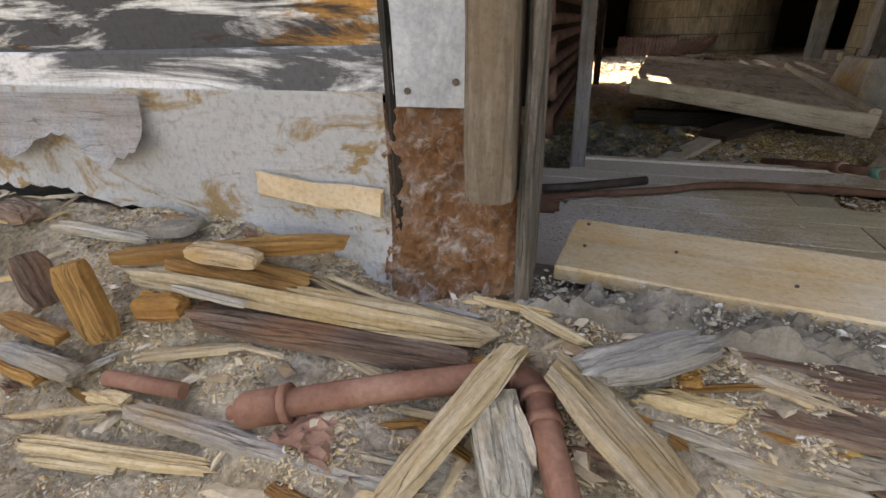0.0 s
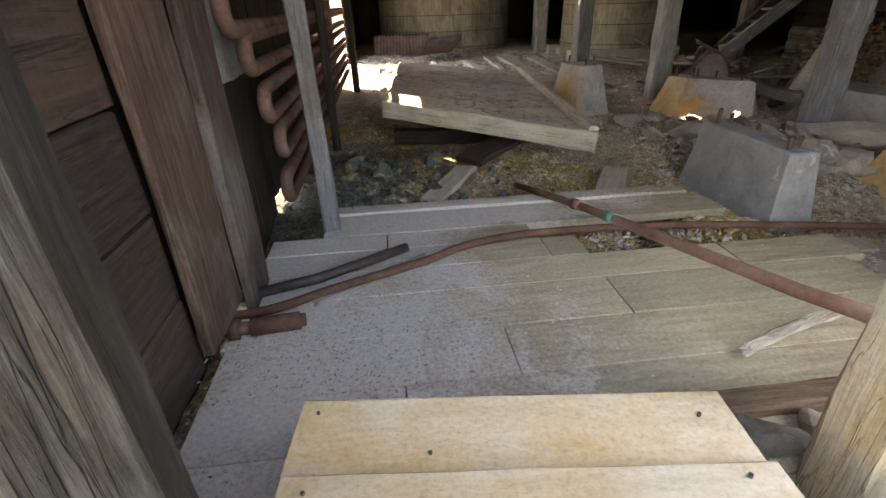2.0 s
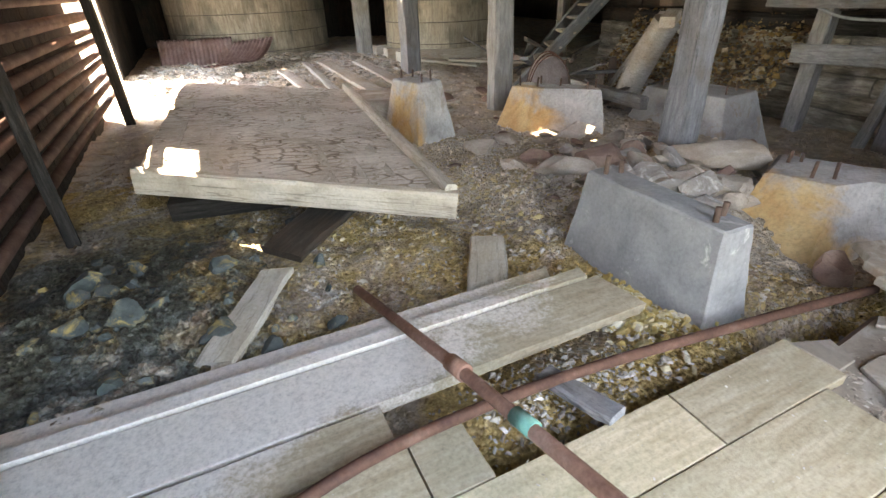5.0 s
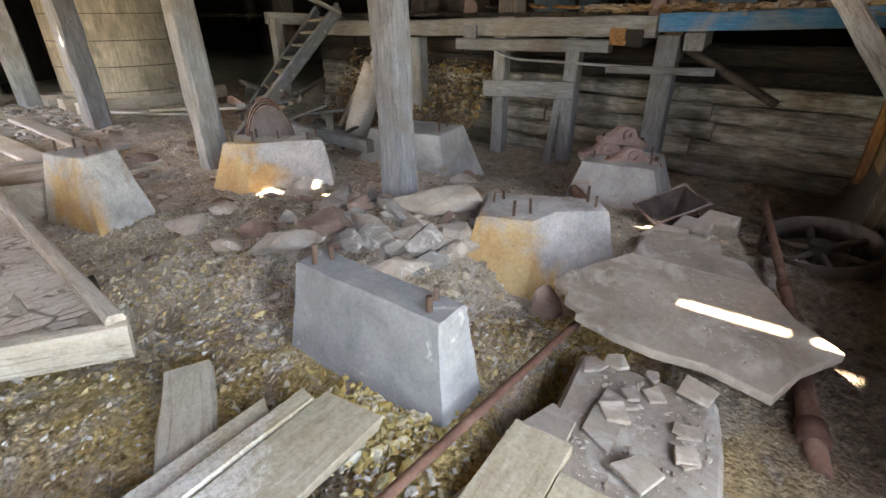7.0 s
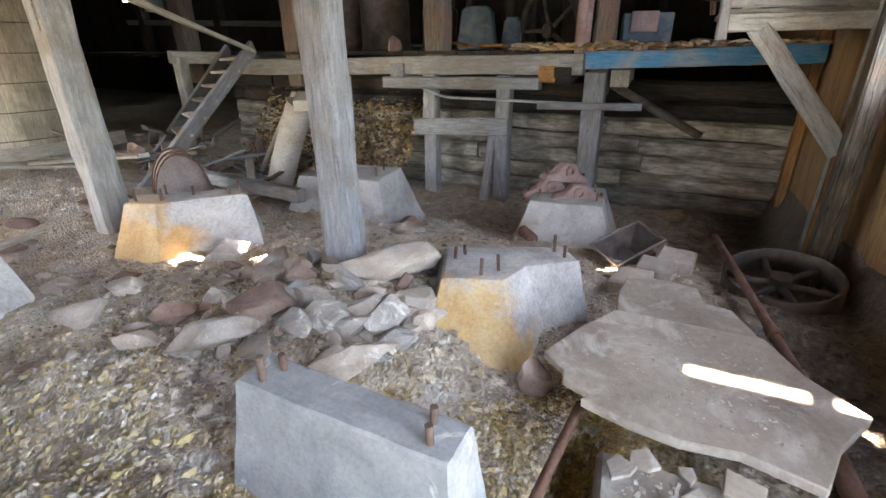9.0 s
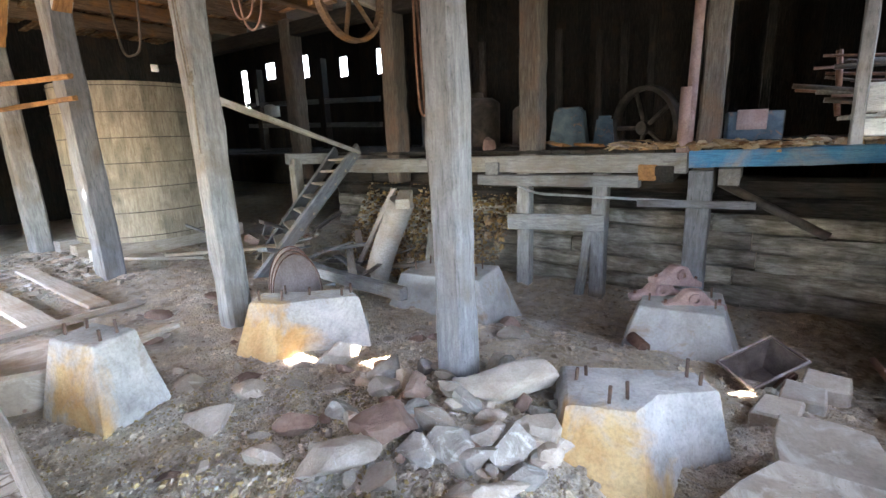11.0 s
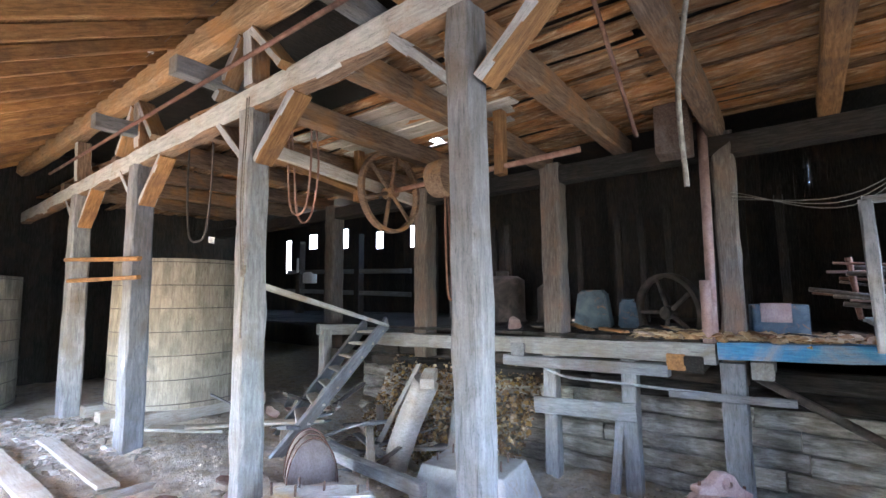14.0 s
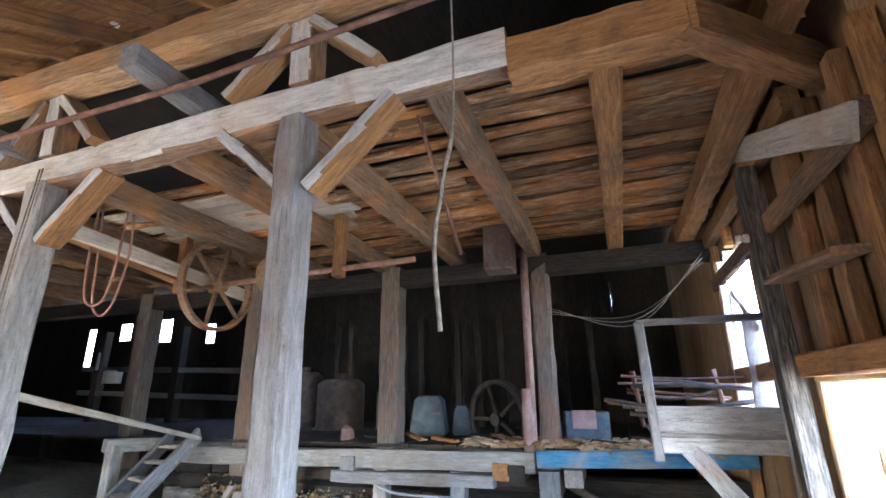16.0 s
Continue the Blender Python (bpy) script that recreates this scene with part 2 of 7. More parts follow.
def ground_mat(name, islands=False):
    n = Nodes(name)
    vec = n.coord
    fine = n.noise(vec, 30.0, 9.0, 0.78)
    grit = n.voronoi(vec, 55.0)
    mid = n.noise(vec, 6.0, 8.0, 0.7, 0.4)
    col = n.ramp(mid, [(0.3, (0.2, 0.15, 0.115)), (0.44, (0.48, 0.385, 0.285)), (0.58, (0.64, 0.545, 0.44)), (0.74, (0.74, 0.68, 0.59))])
    sep = n.tree.nodes.new("ShaderNodeSeparateXYZ")
    n.link(vec, sep.inputs[0])
    inside = n.ramp(n.maths("MULTIPLY", sep.outputs[1], 0.25), [(0.3, (0, 0, 0)), (0.55, (1, 1, 1))])
    ochre = n.ramp(n.noise(vec, 1.6, 7.0, 0.65, 0.8), [(0.42, (0, 0, 0)), (0.54, (1, 1, 1))])
    col = n.mix(n.maths("MULTIPLY", n.maths("MULTIPLY", ochre, 0.85), n.maths("MAXIMUM", inside, 0.2)), col, n.ramp(fine, [(0.35, (0.4, 0.25, 0.07)), (0.65, (0.74, 0.56, 0.22))]))
    red = n.ramp(n.noise(n.scaled(vec, (1.0, 1.0, 3.0)), 2.3, 6.0, 0.65, 0.5), [(0.56, (0, 0, 0)), (0.68, (1, 1, 1))])
    col = n.mix(n.maths("MULTIPLY", red, 0.55), col, (0.27, 0.165, 0.13))
    crust = n.ramp(n.noise(vec, 4.0, 9.0, 0.75, 1.0), [(0.56, (0, 0, 0)), (0.66, (1, 1, 1))])
    col = n.mix(n.maths("MULTIPLY", n.maths("MULTIPLY", crust, 0.8), inside), col, (0.7, 0.69, 0.66))
    # a patch of blue-green mineral crust by the west wall
    west = n.ramp(n.maths("ADD", n.maths("MULTIPLY", sep.outputs[0], -0.5), n.maths("MULTIPLY", mid, 0.9)), [(0.04, (0, 0, 0)), (0.28, (1, 1, 1))])
    south = n.ramp(n.maths("MULTIPLY", sep.outputs[1], 0.1), [(0.23, (0, 0, 0)), (0.27, (1, 1, 1)), (0.48, (1, 1, 1)), (0.58, (0, 0, 0))])
    teal = n.mix(1.0, west, n.ramp(n.noise(vec, 3.4, 7.0, 0.65, 0.4), [(0.36, (0, 0, 0)), (0.48, (1, 1, 1))]), "MULTIPLY")
    teal = n.mix(1.0, teal, south, "MULTIPLY")
    col = n.mix(n.maths("MULTIPLY", teal, 0.85), col, n.ramp(fine, [(0.35, (0.03, 0.05, 0.055)), (0.7, (0.14, 0.19, 0.185))]))
    col = n.mix(0.75, col, n.ramp(fine, [(0.32, (0.42, 0.4, 0.38)), (0.5, (1, 1, 1)), (0.68, (1.35, 1.35, 1.35))]), "MULTIPLY")
    # paler, dustier earth towards the middle and the east
    dusty = n.ramp(n.maths("ADD", n.maths("ADD", n.maths("MULTIPLY", sep.outputs[1], 0.12), n.maths("MULTIPLY", sep.outputs[0], 0.12)), n.maths("MULTIPLY", mid, 0.5)), [(0.98, (0, 0, 0)), (1.3, (1, 1, 1))])
    col = n.mix(n.maths("MULTIPLY", dusty, 0.65), col, n.ramp(mid, [(0.36, (0.48, 0.4, 0.34)), (0.58, (0.78, 0.72, 0.65))]))
    # dark brown debris soil along the south wall's foot, the wall's shade painted in
    wall_foot = n.maths("MULTIPLY", n.ramp(n.maths("ADD", n.maths("MULTIPLY", sep.outputs[1], 0.25), n.maths("MULTIPLY", mid, 0.3)), [(0.55, (1, 1, 1)), (0.75, (0, 0, 0))]), n.ramp(n.maths("MULTIPLY", sep.outputs[0], 0.25), [(0.62, (0, 0, 0)), (0.78, (1, 1, 1))]))
    col = n.mix(n.maths("MULTIPLY", wall_foot, 0.85), col, n.ramp(fine, [(0.35, (0.06, 0.05, 0.043)), (0.65, (0.16, 0.125, 0.1))]))
    # the unseen yard, an assumed dark earth that cuts light bouncing indoors
    wide = n.noise(vec, 0.9, 6.0, 0.6)
    yard_s = n.ramp(n.maths("ADD", n.maths("MULTIPLY", sep.outputs[1], -0.5), n.maths("MULTIPLY", wide, 0.3)), [(0.2, (0, 0, 0)), (0.35, (1, 1, 1))])
    yard_w = n.ramp(n.maths("ADD", n.maths("MULTIPLY", sep.outputs[0], -0.2), n.maths("MULTIPLY", wide, 0.2)), [(0.42, (0, 0, 0)), (0.52, (1, 1, 1))])
    col = n.mix(n.maths("MAXIMUM", yard_s, yard_w), col, n.ramp(fine, [(0.35, (0.07, 0.065, 0.035)), (0.65, (0.17, 0.14, 0.09))]))
    if islands:
        geo = n.tree.nodes.new("ShaderNodeNewGeometry")
        col = n.mix(1.0, col, n.ramp(geo.outputs["Random Per Island"], [(0.0, (0.55, 0.5, 0.47)), (0.5, (1.0, 1.0, 1.0)), (1.0, (1.4, 1.4, 1.38))]), "MULTIPLY")
    h = n.maths("ADD", n.maths("ADD", mid, fine), n.maths("MULTIPLY", grit, -0.9))
    return n.finish(col, h, 1.0, 0.035, 0.95)


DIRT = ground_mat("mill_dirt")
RUBBLE_MAT = ground_mat("loose_mill_dirt", True)


def floor_mat(name):
    """Old boards with grey-white dust lying across them in one spill."""
    n = Nodes(name)
    vec, rnd = n.shifted()
    where = n.tree.nodes.new("ShaderNodeNewGeometry").outputs["Position"]
    grain = n.noise(n.scaled(vec, (1.2, 9.0, 9.0)), 3.0, 8.0, 0.65, 0.4)
    col = n.ramp(grain, [(0.3, (0.33, 0.27, 0.18)), (0.5, (0.45, 0.385, 0.275)), (0.7, (0.55, 0.48, 0.365))])
    tint = n.noise(where, 1.3, 5.0, 0.6, 0.5)
    col = n.mix(n.ramp(tint, [(0.45, (0, 0, 0)), (0.65, (0.6, 0.6, 0.6))]), col, (0.42, 0.4, 0.29))
    col = n.mix(1.0, col, n.ramp(rnd, [(0.0, (0.82, 0.82, 0.82)), (1.0, (1.14, 1.12, 1.08))]), "MULTIPLY")
    sep = n.tree.nodes.new("ShaderNodeSeparateXYZ")
    n.link(where, sep.inputs[0])
    spill = n.maths("ADD", n.noise(where, 2.2, 8.0, 0.7, 0.7), n.maths("SUBTRACT", 0.14, n.maths("MULTIPLY", n.maths("ABSOLUTE", n.maths("ADD", sep.outputs[0], 0.1), 0.0), 0.33)))
    spill = n.maths("ADD", spill, n.maths("MULTIPLY", n.ramp(n.maths("MULTIPLY", sep.outputs[1], 0.25), [(0.74, (0, 0, 0)), (0.78, (1, 1, 1))]), 0.3))
    speck = n.noise(where, 60.0, 7.0, 0.75)
    spill = n.maths("ADD", spill, n.maths("MULTIPLY", n.maths("SUBTRACT", speck, 0.5), 0.35))
    col = n.mix(n.ramp(spill, [(0.36, (0, 0, 0)), (0.54, (0.85, 0.85, 0.85))]), col, (0.66, 0.62, 0.57))
    col = n.mix(0.6, col, n.ramp(speck, [(0.3, (0.45, 0.45, 0.45)), (0.52, (1, 1, 1)), (0.7, (1.25, 1.25, 1.25))]), "MULTIPLY")
    return n.finish(col, n.maths("ADD", n.maths("MULTIPLY", grain, 0.5), speck), 0.35, 0.006, 0.92)


def footing_mat(name):
    """Old concrete, ochre-stained over one flank, with a crumbled grain."""
    n = Nodes(name)
    vec, rnd = n.shifted()
    big = n.noise(vec, 3.0, 7.0, 0.65, 0.3)
    fine = n.noise(vec, 45.0, 8.0, 0.75)
    col = n.ramp(big, [(0.3, (0.27, 0.262, 0.25)), (0.5, (0.45, 0.435, 0.415)), (0.7, (0.6, 0.58, 0.55))])
    grime = n.noise(n.scaled(vec, (3.0, 3.0, 0.9)), 2.2, 8.0, 0.7, 0.8)
    col = n.mix(n.ramp(grime, [(0.52, (0, 0, 0)), (0.66, (0.6, 0.6, 0.6))]), col, (0.27, 0.215, 0.16))
    sep = n.tree.nodes.new("ShaderNodeSeparateXYZ")
    n.link(n.coord, sep.inputs[0])
    flank = n.maths("ADD", n.maths("MULTIPLY", sep.outputs[0], -1.1), n.maths("MULTIPLY", n.noise(vec, 2.6, 7.0, 0.65, 0.6), 1.0))
    col = n.mix(n.ramp(flank, [(0.64, (0, 0, 0)), (0.84, (0.9, 0.9, 0.9))]), col, n.ramp(big, [(0.35, (0.5, 0.27, 0.09)), (0.65, (0.62, 0.44, 0.2))]))
    col = n.mix(0.6, col, n.ramp(fine, [(0.3, (0.5, 0.5, 0.5)), (0.52, (1, 1, 1)), (0.72, (1.2, 1.2, 1.2))]), "MULTIPLY")
    return n.finish(col, n.maths("ADD", big, fine), 0.5, 0.01, 0.92)


def crackle_mat(name):
    """Dry paint over boards, broken into curled plates."""
    n = Nodes(name)
    vec, rnd = n.shifted()
    big = n.noise(vec, 1.6, 7.0, 0.65, 0.5)
    fine = n.noise(vec, 50.0, 8.0, 0.75)
    warp = n.scaled(vec, (5.0, 11.0, 5.0))
    edge = n.voronoi(warp, 1.3, "DISTANCE_TO_EDGE")
    where = n.ramp(n.noise(vec, 1.9, 6.0, 0.6, 0.4), [(0.44, (0, 0, 0)), (0.56, (1, 1, 1))])
    col = n.ramp(big, [(0.32, (0.38, 0.32, 0.25)), (0.5, (0.56, 0.5, 0.42)), (0.68, (0.67, 0.62, 0.55))])
    line = n.ramp(edge, [(0.0, (0.25, 0.2, 0.16)), (0.05, (0.55, 0.5, 0.45)), (0.1, (1, 1, 1))])
    col = n.mix(n.maths("MULTIPLY", where, 0.9), col, n.mix(1.0, col, line, "MULTIPLY"))
    grain = n.noise(n.scaled(vec, (1.0, 12.0, 12.0)), 2.5, 6.0, 0.6, 0.4)
    col = n.mix(0.4, col, n.ramp(grain, [(0.3, (0.6, 0.58, 0.55)), (0.6, (1.1, 1.1, 1.1))]), "MULTIPLY")
    col = n.mix(0.5, col, n.ramp(fine, [(0.3, (0.5, 0.5, 0.5)), (0.52, (1, 1, 1)), (0.72, (1.2, 1.2, 1.2))]), "MULTIPLY")
    h = n.maths("ADD", n.maths("MULTIPLY", n.mix(where, (1.0, 1.0, 1.0), line), 1.2), n.maths("MULTIPLY", fine, 0.5))
    return n.finish(col, h, 0.7, 0.012, 0.92)


FLOOR_DUST = floor_mat("dust_spilled_floorboards")
FOOTING = footing_mat("stained_footing_concrete")
CRACKLE = crackle_mat("crackled_platform_paint")
PALE_RUST = rust_mat("pale_pink_rust", (0.42, 0.34, 0.31), (0.52, 0.44, 0.41), (0.6, 0.53, 0.5))

# ---- mesh helpers ----
rng = random.Random(7)


def part(name, bm, material, parent=None, label="", smooth=False):
    me = bpy.data.meshes.new(name)
    bm.to_mesh(me)
    bm.free()
    if material:
        me.materials.append(material)
    if smooth:
        me.polygons.foreach_set("use_smooth", [True] * len(me.polygons))
    ob = new(name, me)
    if parent:
        ob.parent = parent
    if label:
        ob["label"] = label
    return ob


def thing(name, label, category, at=None, group="", kind=""):
    ob = new(name)
    if at is not None:
        ob.matrix_world = at
    return tagged(ob, label, category, group, kind)


def along(p0, p1, spin=0.0):
    """A pose at p0 whose local X runs to p1 and whose Z stays as upright as it can."""
    p0, p1 = Vector(p0), Vector(p1)
    x = (p1 - p0).normalized()
    up = Vector((0, 0, 1)) if abs(x.z) < 0.95 else Vector((0, 1, 0))
    y = up.cross(x).normalized()
    z = x.cross(y)
    m = Matrix((x, y, z)).transposed().to_4x4()
    return Matrix.Translation(p0) @ m @ Matrix.Rotation(radians(spin), 4, "X")


def beam_mesh(length, w, h, seg=6, jit=0.006, cham=0.012, warp=0.0, ragged=0.0):
    """A squared timber along X with worn corners, slight waviness and, if asked, ragged ends."""
    bm = bmesh.new()
    c = min(cham, w * 0.3, h * 0.3)
    prof = [(-w / 2 + c, -h / 2), (w / 2 - c, -h / 2), (w / 2, -h / 2 + c), (w / 2, h / 2 - c),
            (w / 2 - c, h / 2), (-w / 2 + c, h / 2), (-w / 2, h / 2 - c), (-w / 2, -h / 2 + c)]
    rings = []
    ph = rng.uniform(0, 6.28)
    for i in range(seg + 1):
        f = i / seg
        bow = warp * math.sin(f * math.pi + ph * 0.1)
        ring = []
        for y, z in prof:
            x = f * length
            if i == 0:
                x += rng.uniform(0, ragged)
            elif i == seg:
                x -= rng.uniform(0, ragged)
            ring.append(bm.verts.new((x, y + rng.uniform(-jit, jit) + bow * 0.5, z + rng.uniform(-jit, jit) + bow)))
        rings.append(ring)
    for a, b in zip(rings, rings[1:]):
        for k in range(8):
            bm.faces.new((a[k], b[k], b[(k + 1) % 8], a[(k + 1) % 8]))
    bm.faces.new(rings[0])
    bm.faces.new(rings[-1][::-1])
    bmesh.ops.recalc_face_normals(bm, faces=bm.faces)
    return bm


def timber(name, p0, p1, w, h, mat, parent=None, label="", spin=0.0, seg=6, jit=0.006, cham=0.012, warp=0.0, ragged=0.0):
    ob = part(name, beam_mesh((Vector(p1) - Vector(p0)).length, w, h, seg, jit, cham, warp, ragged), mat, parent, label)
    ob.matrix_world = along(p0, p1, spin)
    if parent:
        ob.matrix_parent_inverse = parent.matrix_world.inverted()
    return ob


def tube_mesh(points, radius, sides=10, cap=True):
    """A pipe through points, with mitred bends. radius: one number, or one for each point."""
    pts = [Vector(p) for p in points]
    rad = radius if isinstance(radius, (list, tuple)) else [radius] * len(pts)
    bm = bmesh.new()
    rings = []
    side = None
    for i, p in enumerate(pts):
        a = pts[max(i - 1, 0)]
        b = pts[min(i + 1, len(pts) - 1)]
        d = (b - a).normalized()
        if side is None:
            side = d.orthogonal().normalized()
        side = (side - d * side.dot(d)).normalized()
        other = d.cross(side)
        rings.append([bm.verts.new(p + rad[i] * (side * math.cos(k * 2 * math.pi / sides) + other * math.sin(k * 2 * math.pi / sides))) for k in range(sides)])
    for a, b in zip(rings, rings[1:]):
        for k in range(sides):
            f = bm.faces.new((a[k], a[(k + 1) % sides], b[(k + 1) % sides], b[k]))
            f.smooth = True
    if cap:
        bm.faces.new(rings[0][::-1])
        bm.faces.new(rings[-1])
    bmesh.ops.recalc_face_normals(bm, faces=bm.faces)
    return bm


def curve_points(points, n=8):
    """Catmull-Rom through points."""
    p = [Vector(q) for q in points]
    p = [p[0] * 2 - p[1]] + p + [p[-1] * 2 - p[-2]]
    out = []
    for i in range(1, len(p) - 2):
        a, b, c, d = p[i - 1], p[i], p[i + 1], p[i + 2]
        for k in range(n):
            t = k / n
            out.append(0.5 * ((2 * b) + (c - a) * t + (2 * a - 5 * b + 4 * c - d) * t * t + (3 * b - a - 3 * c + d) * t ** 3))
    out.append(p[-2])
    return out


def pipe(name, points, radius, mat, parent=None, label="", sides=10):
    return part(name, tube_mesh(points, radius, sides), mat, parent, label)


def slab_mesh(outline, z0, z1, bev=0.01, jit=0.0):
    """A flat piece with the given outline."""
    bm = bmesh.new()
    base = [bm.verts.new((x + rng.uniform(-jit, jit), y + rng.uniform(-jit, jit), z0)) for x, y in outline]
    f = bm.faces.new(base)
    up = bmesh.ops.extrude_face_region(bm, geom=[f])["geom"]
    for v in up:
        if isinstance(v, bmesh.types.BMVert):
            v.co.z = z1
    bmesh.ops.recalc_face_normals(bm, faces=bm.faces)
    if bev:
        bmesh.ops.bevel(bm, geom=list(bm.edges), offset=bev, segments=1, affect="EDGES")
    return bm


def rock_mesh(sx, sy, sz, sub=2, rough=0.25, flat=0.0):
    bm = bmesh.new()
    bmesh.ops.create_icosphere(bm, subdivisions=sub, radius=0.5)
    off = Vector((rng.uniform(0, 50), rng.uniform(0, 50), rng.uniform(0, 50)))
    planes = [(Vector((rng.uniform(-1, 1), rng.uniform(-1, 1), rng.uniform(-1, 1))).normalized(), rng.uniform(0.17, 0.36)) for _ in range(15)]
    for v in bm.verts:
        for d, r in planes:
            k = v.co.dot(d) - r
            if k > 0:
                v.co -= d * k
        v.co *= 1 + 0.35 * rough * noise.noise(v.co * 3.5 + off) + 0.07 * noise.noise(v.co * 11 + off)
        v.co = Vector((v.co.x * sx, v.co.y * sy, v.co.z * sz))
    return bm


def lathe_mesh(profile, sides=32):
    """Turned about Z: profile is a list of (radius, z)."""
    bm = bmesh.new()
    rings = [[bm.verts.new((r * math.cos(k * 2 * math.pi / sides), r * math.sin(k * 2 * math.pi / sides), z)) for k in range(sides)] for r, z in profile]
    for a, b in zip(rings, rings[1:]):
        for k in range(sides):
            bm.faces.new((a[k], a[(k + 1) % sides], b[(k + 1) % sides], b[k]))
    bmesh.ops.recalc_face_normals(bm, faces=bm.faces)
    return bm


def smooth_step(a, b, x):
    t = min(1.0, max(0.0, (x - a) / (b - a)))
    return t * t * (3 - 2 * t)


def ground_height(x, y):
    """The earth, outside and in."""
    out = -0.08 + 0.24 * smooth_step(0.25, 1.0, y) + 0.16 * smooth_step(-0.3, -1.2, x) * smooth_step(0.4, 1.0, y)
    ins = -0.17 - 0.06 * smooth_step(2.0, 4.0, x) - 0.6 * smooth_step(4.3, 7.4, x) * (1 - 0.75 * smooth_step(8.0, 10.5, y))
    ins += 0.2 * math.exp(-((x - 3.4) ** 2 / 0.9 + (y - 4.3) ** 2 / 0.5))
    ins += 0.12 * math.exp(-((x - 0.2) ** 2 / 0.4 + (y - 3.9) ** 2 / 0.3))
    ins -= 0.12 * math.exp(-((x - 2.0) ** 2 / 0.12 + (y - 4.6) ** 2 / 0.2))
    ins += 0.12 * smooth_step(8.5, 10.5, y)
    ins -= 0.12 * math.exp(-((x - 3.6) ** 2 / 0.16 + (y - 3.1) ** 2 / 0.08)) + 0.14 * math.exp(-((x - 4.25) ** 2 / 0.2 + (y - 2.85) ** 2 / 0.07))
    ins -= 0.22 * math.exp(-(y - 2.67) ** 2 / 0.006) * smooth_step(2.32, 2.5, x) * smooth_step(3.35, 3.15, x)
    ins += 0.075 * math.exp(-((x - 1.65) ** 2 / 0.35 + (y - 2.86) ** 2 / 0.03))
    k = smooth_step(1.0, 1.35, y)
    if y > 17.5 or x > 15 or x < -1.2:
        k *= 0.999
    h = out * (1 - k) + ins * k
    far = max(0.0, abs(x - 4) - 14, abs(y - 8) - 14)
    if far > 0:
        h = h * math.exp(-far * 0.3) - 0.05
    rough = 0.05 * noise.noise(Vector((x * 1.7, y * 1.7, 0.3))) + 0.035 * noise.noise(Vector((x * 5, y * 5, 7.1))) + 0.018 * noise.noise(Vector((x * 14, y * 14, 2.2)))
    return h + rough

# ---- the ground ----
def ground_sheet():
    xs = sorted({round(-2.4 + 0.075 * i, 4) for i in range(152)} | {round(9.0 + 0.3 * i, 3) for i in range(1, 26)} | {-400.0, -120, -40, -15, -8, -5, -3.5, 20, 30, 60, 150, 400})
    ys = sorted({round(-0.6 + 0.075 * i, 4) for i in range(168)} | {round(12.0 + 0.25 * i, 3) for i in range(1, 33)} | {-400.0, -120, -40, -15, -8, -5, -3, -2, -1.2, 24, 30, 60, 150, 400})
    verts = [(x, y, ground_height(x, y)) for y in ys for x in xs]
    w = len(xs)
    faces = [(j * w + i, j * w + i + 1, (j + 1) * w + i + 1, (j + 1) * w + i) for j in range(len(ys) - 1) for i in range(w - 1)]
    me = bpy.data.meshes.new("ground")
    me.from_pydata(verts, [], faces)
    me.materials.append(DIRT)
    me.polygons.foreach_set("use_smooth", [True] * len(me.polygons))
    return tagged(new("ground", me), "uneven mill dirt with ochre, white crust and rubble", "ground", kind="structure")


ground = ground_sheet()


# ---- posts, beams and braces of the middle row ----
POST_X = 3.83
POST_Y = (4.41, 7.05, 9.92, 12.55)
POST_W = (0.215, 0.235, 0.275, 0.28)


def beam_z(y):
    """Height of the beam's middle: it sags a little towards the north."""
    return 3.925 - 0.02 * (y - 2.75)



def mill_post(x, y, z0, z1, w, mat, label, lean=(0, 0), name="timber_post"):
    ob = timber(name, (x, y, z0), (x + lean[0], y + lean[1], z1), w, w, mat, seg=14, jit=0.011, cham=0.03)
    return tagged(ob, label, "post", "posts of the mill")


for y, w in zip(POST_Y, POST_W):
    mill_post(POST_X, y, ground_height(POST_X, y) - 0.15, beam_z(y) - 0.12, w, GREY_WOOD, "square weathered grey timber post standing in the dirt", (0, 0.06))


PALE_TIMBER = wood_mat("pale_timber_face", (0.26, 0.265, 0.27), (0.4, 0.405, 0.41), (0.52, 0.52, 0.515), (0.3, 0.21, 0.14), 0.62, 0.5, 0.9, 9.0)


def whitewashed(ob, mat=PALE_TIMBER):
    """The two faces across local Y take a paler material, the others keep theirs."""
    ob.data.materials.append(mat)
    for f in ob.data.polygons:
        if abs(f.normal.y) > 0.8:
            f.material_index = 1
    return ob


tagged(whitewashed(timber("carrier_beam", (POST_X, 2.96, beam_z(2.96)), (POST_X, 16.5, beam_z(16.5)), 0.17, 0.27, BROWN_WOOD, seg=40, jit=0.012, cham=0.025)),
       "long timber beam on the posts, its side faces paler grey", "beam")
tagged(timber("beam_extension", (POST_X - 0.03, 1.96, 3.83), (POST_X + 0.0, 2.95, 3.83), 0.2, 0.25, ORANGE_WOOD, seg=10, jit=0.008, cham=0.015),
       "bare orange-brown timber continuing the beam to the wall", "beam")
tagged(timber("corner_timber", (POST_X - 0.07, 2.06, 3.81), (4.52, 1.16, 3.8), 0.18, 0.22, ORANGE_WOOD, seg=8, jit=0.008, cham=0.015),
       "bare orange-brown timber across the corner under the roof", "beam")
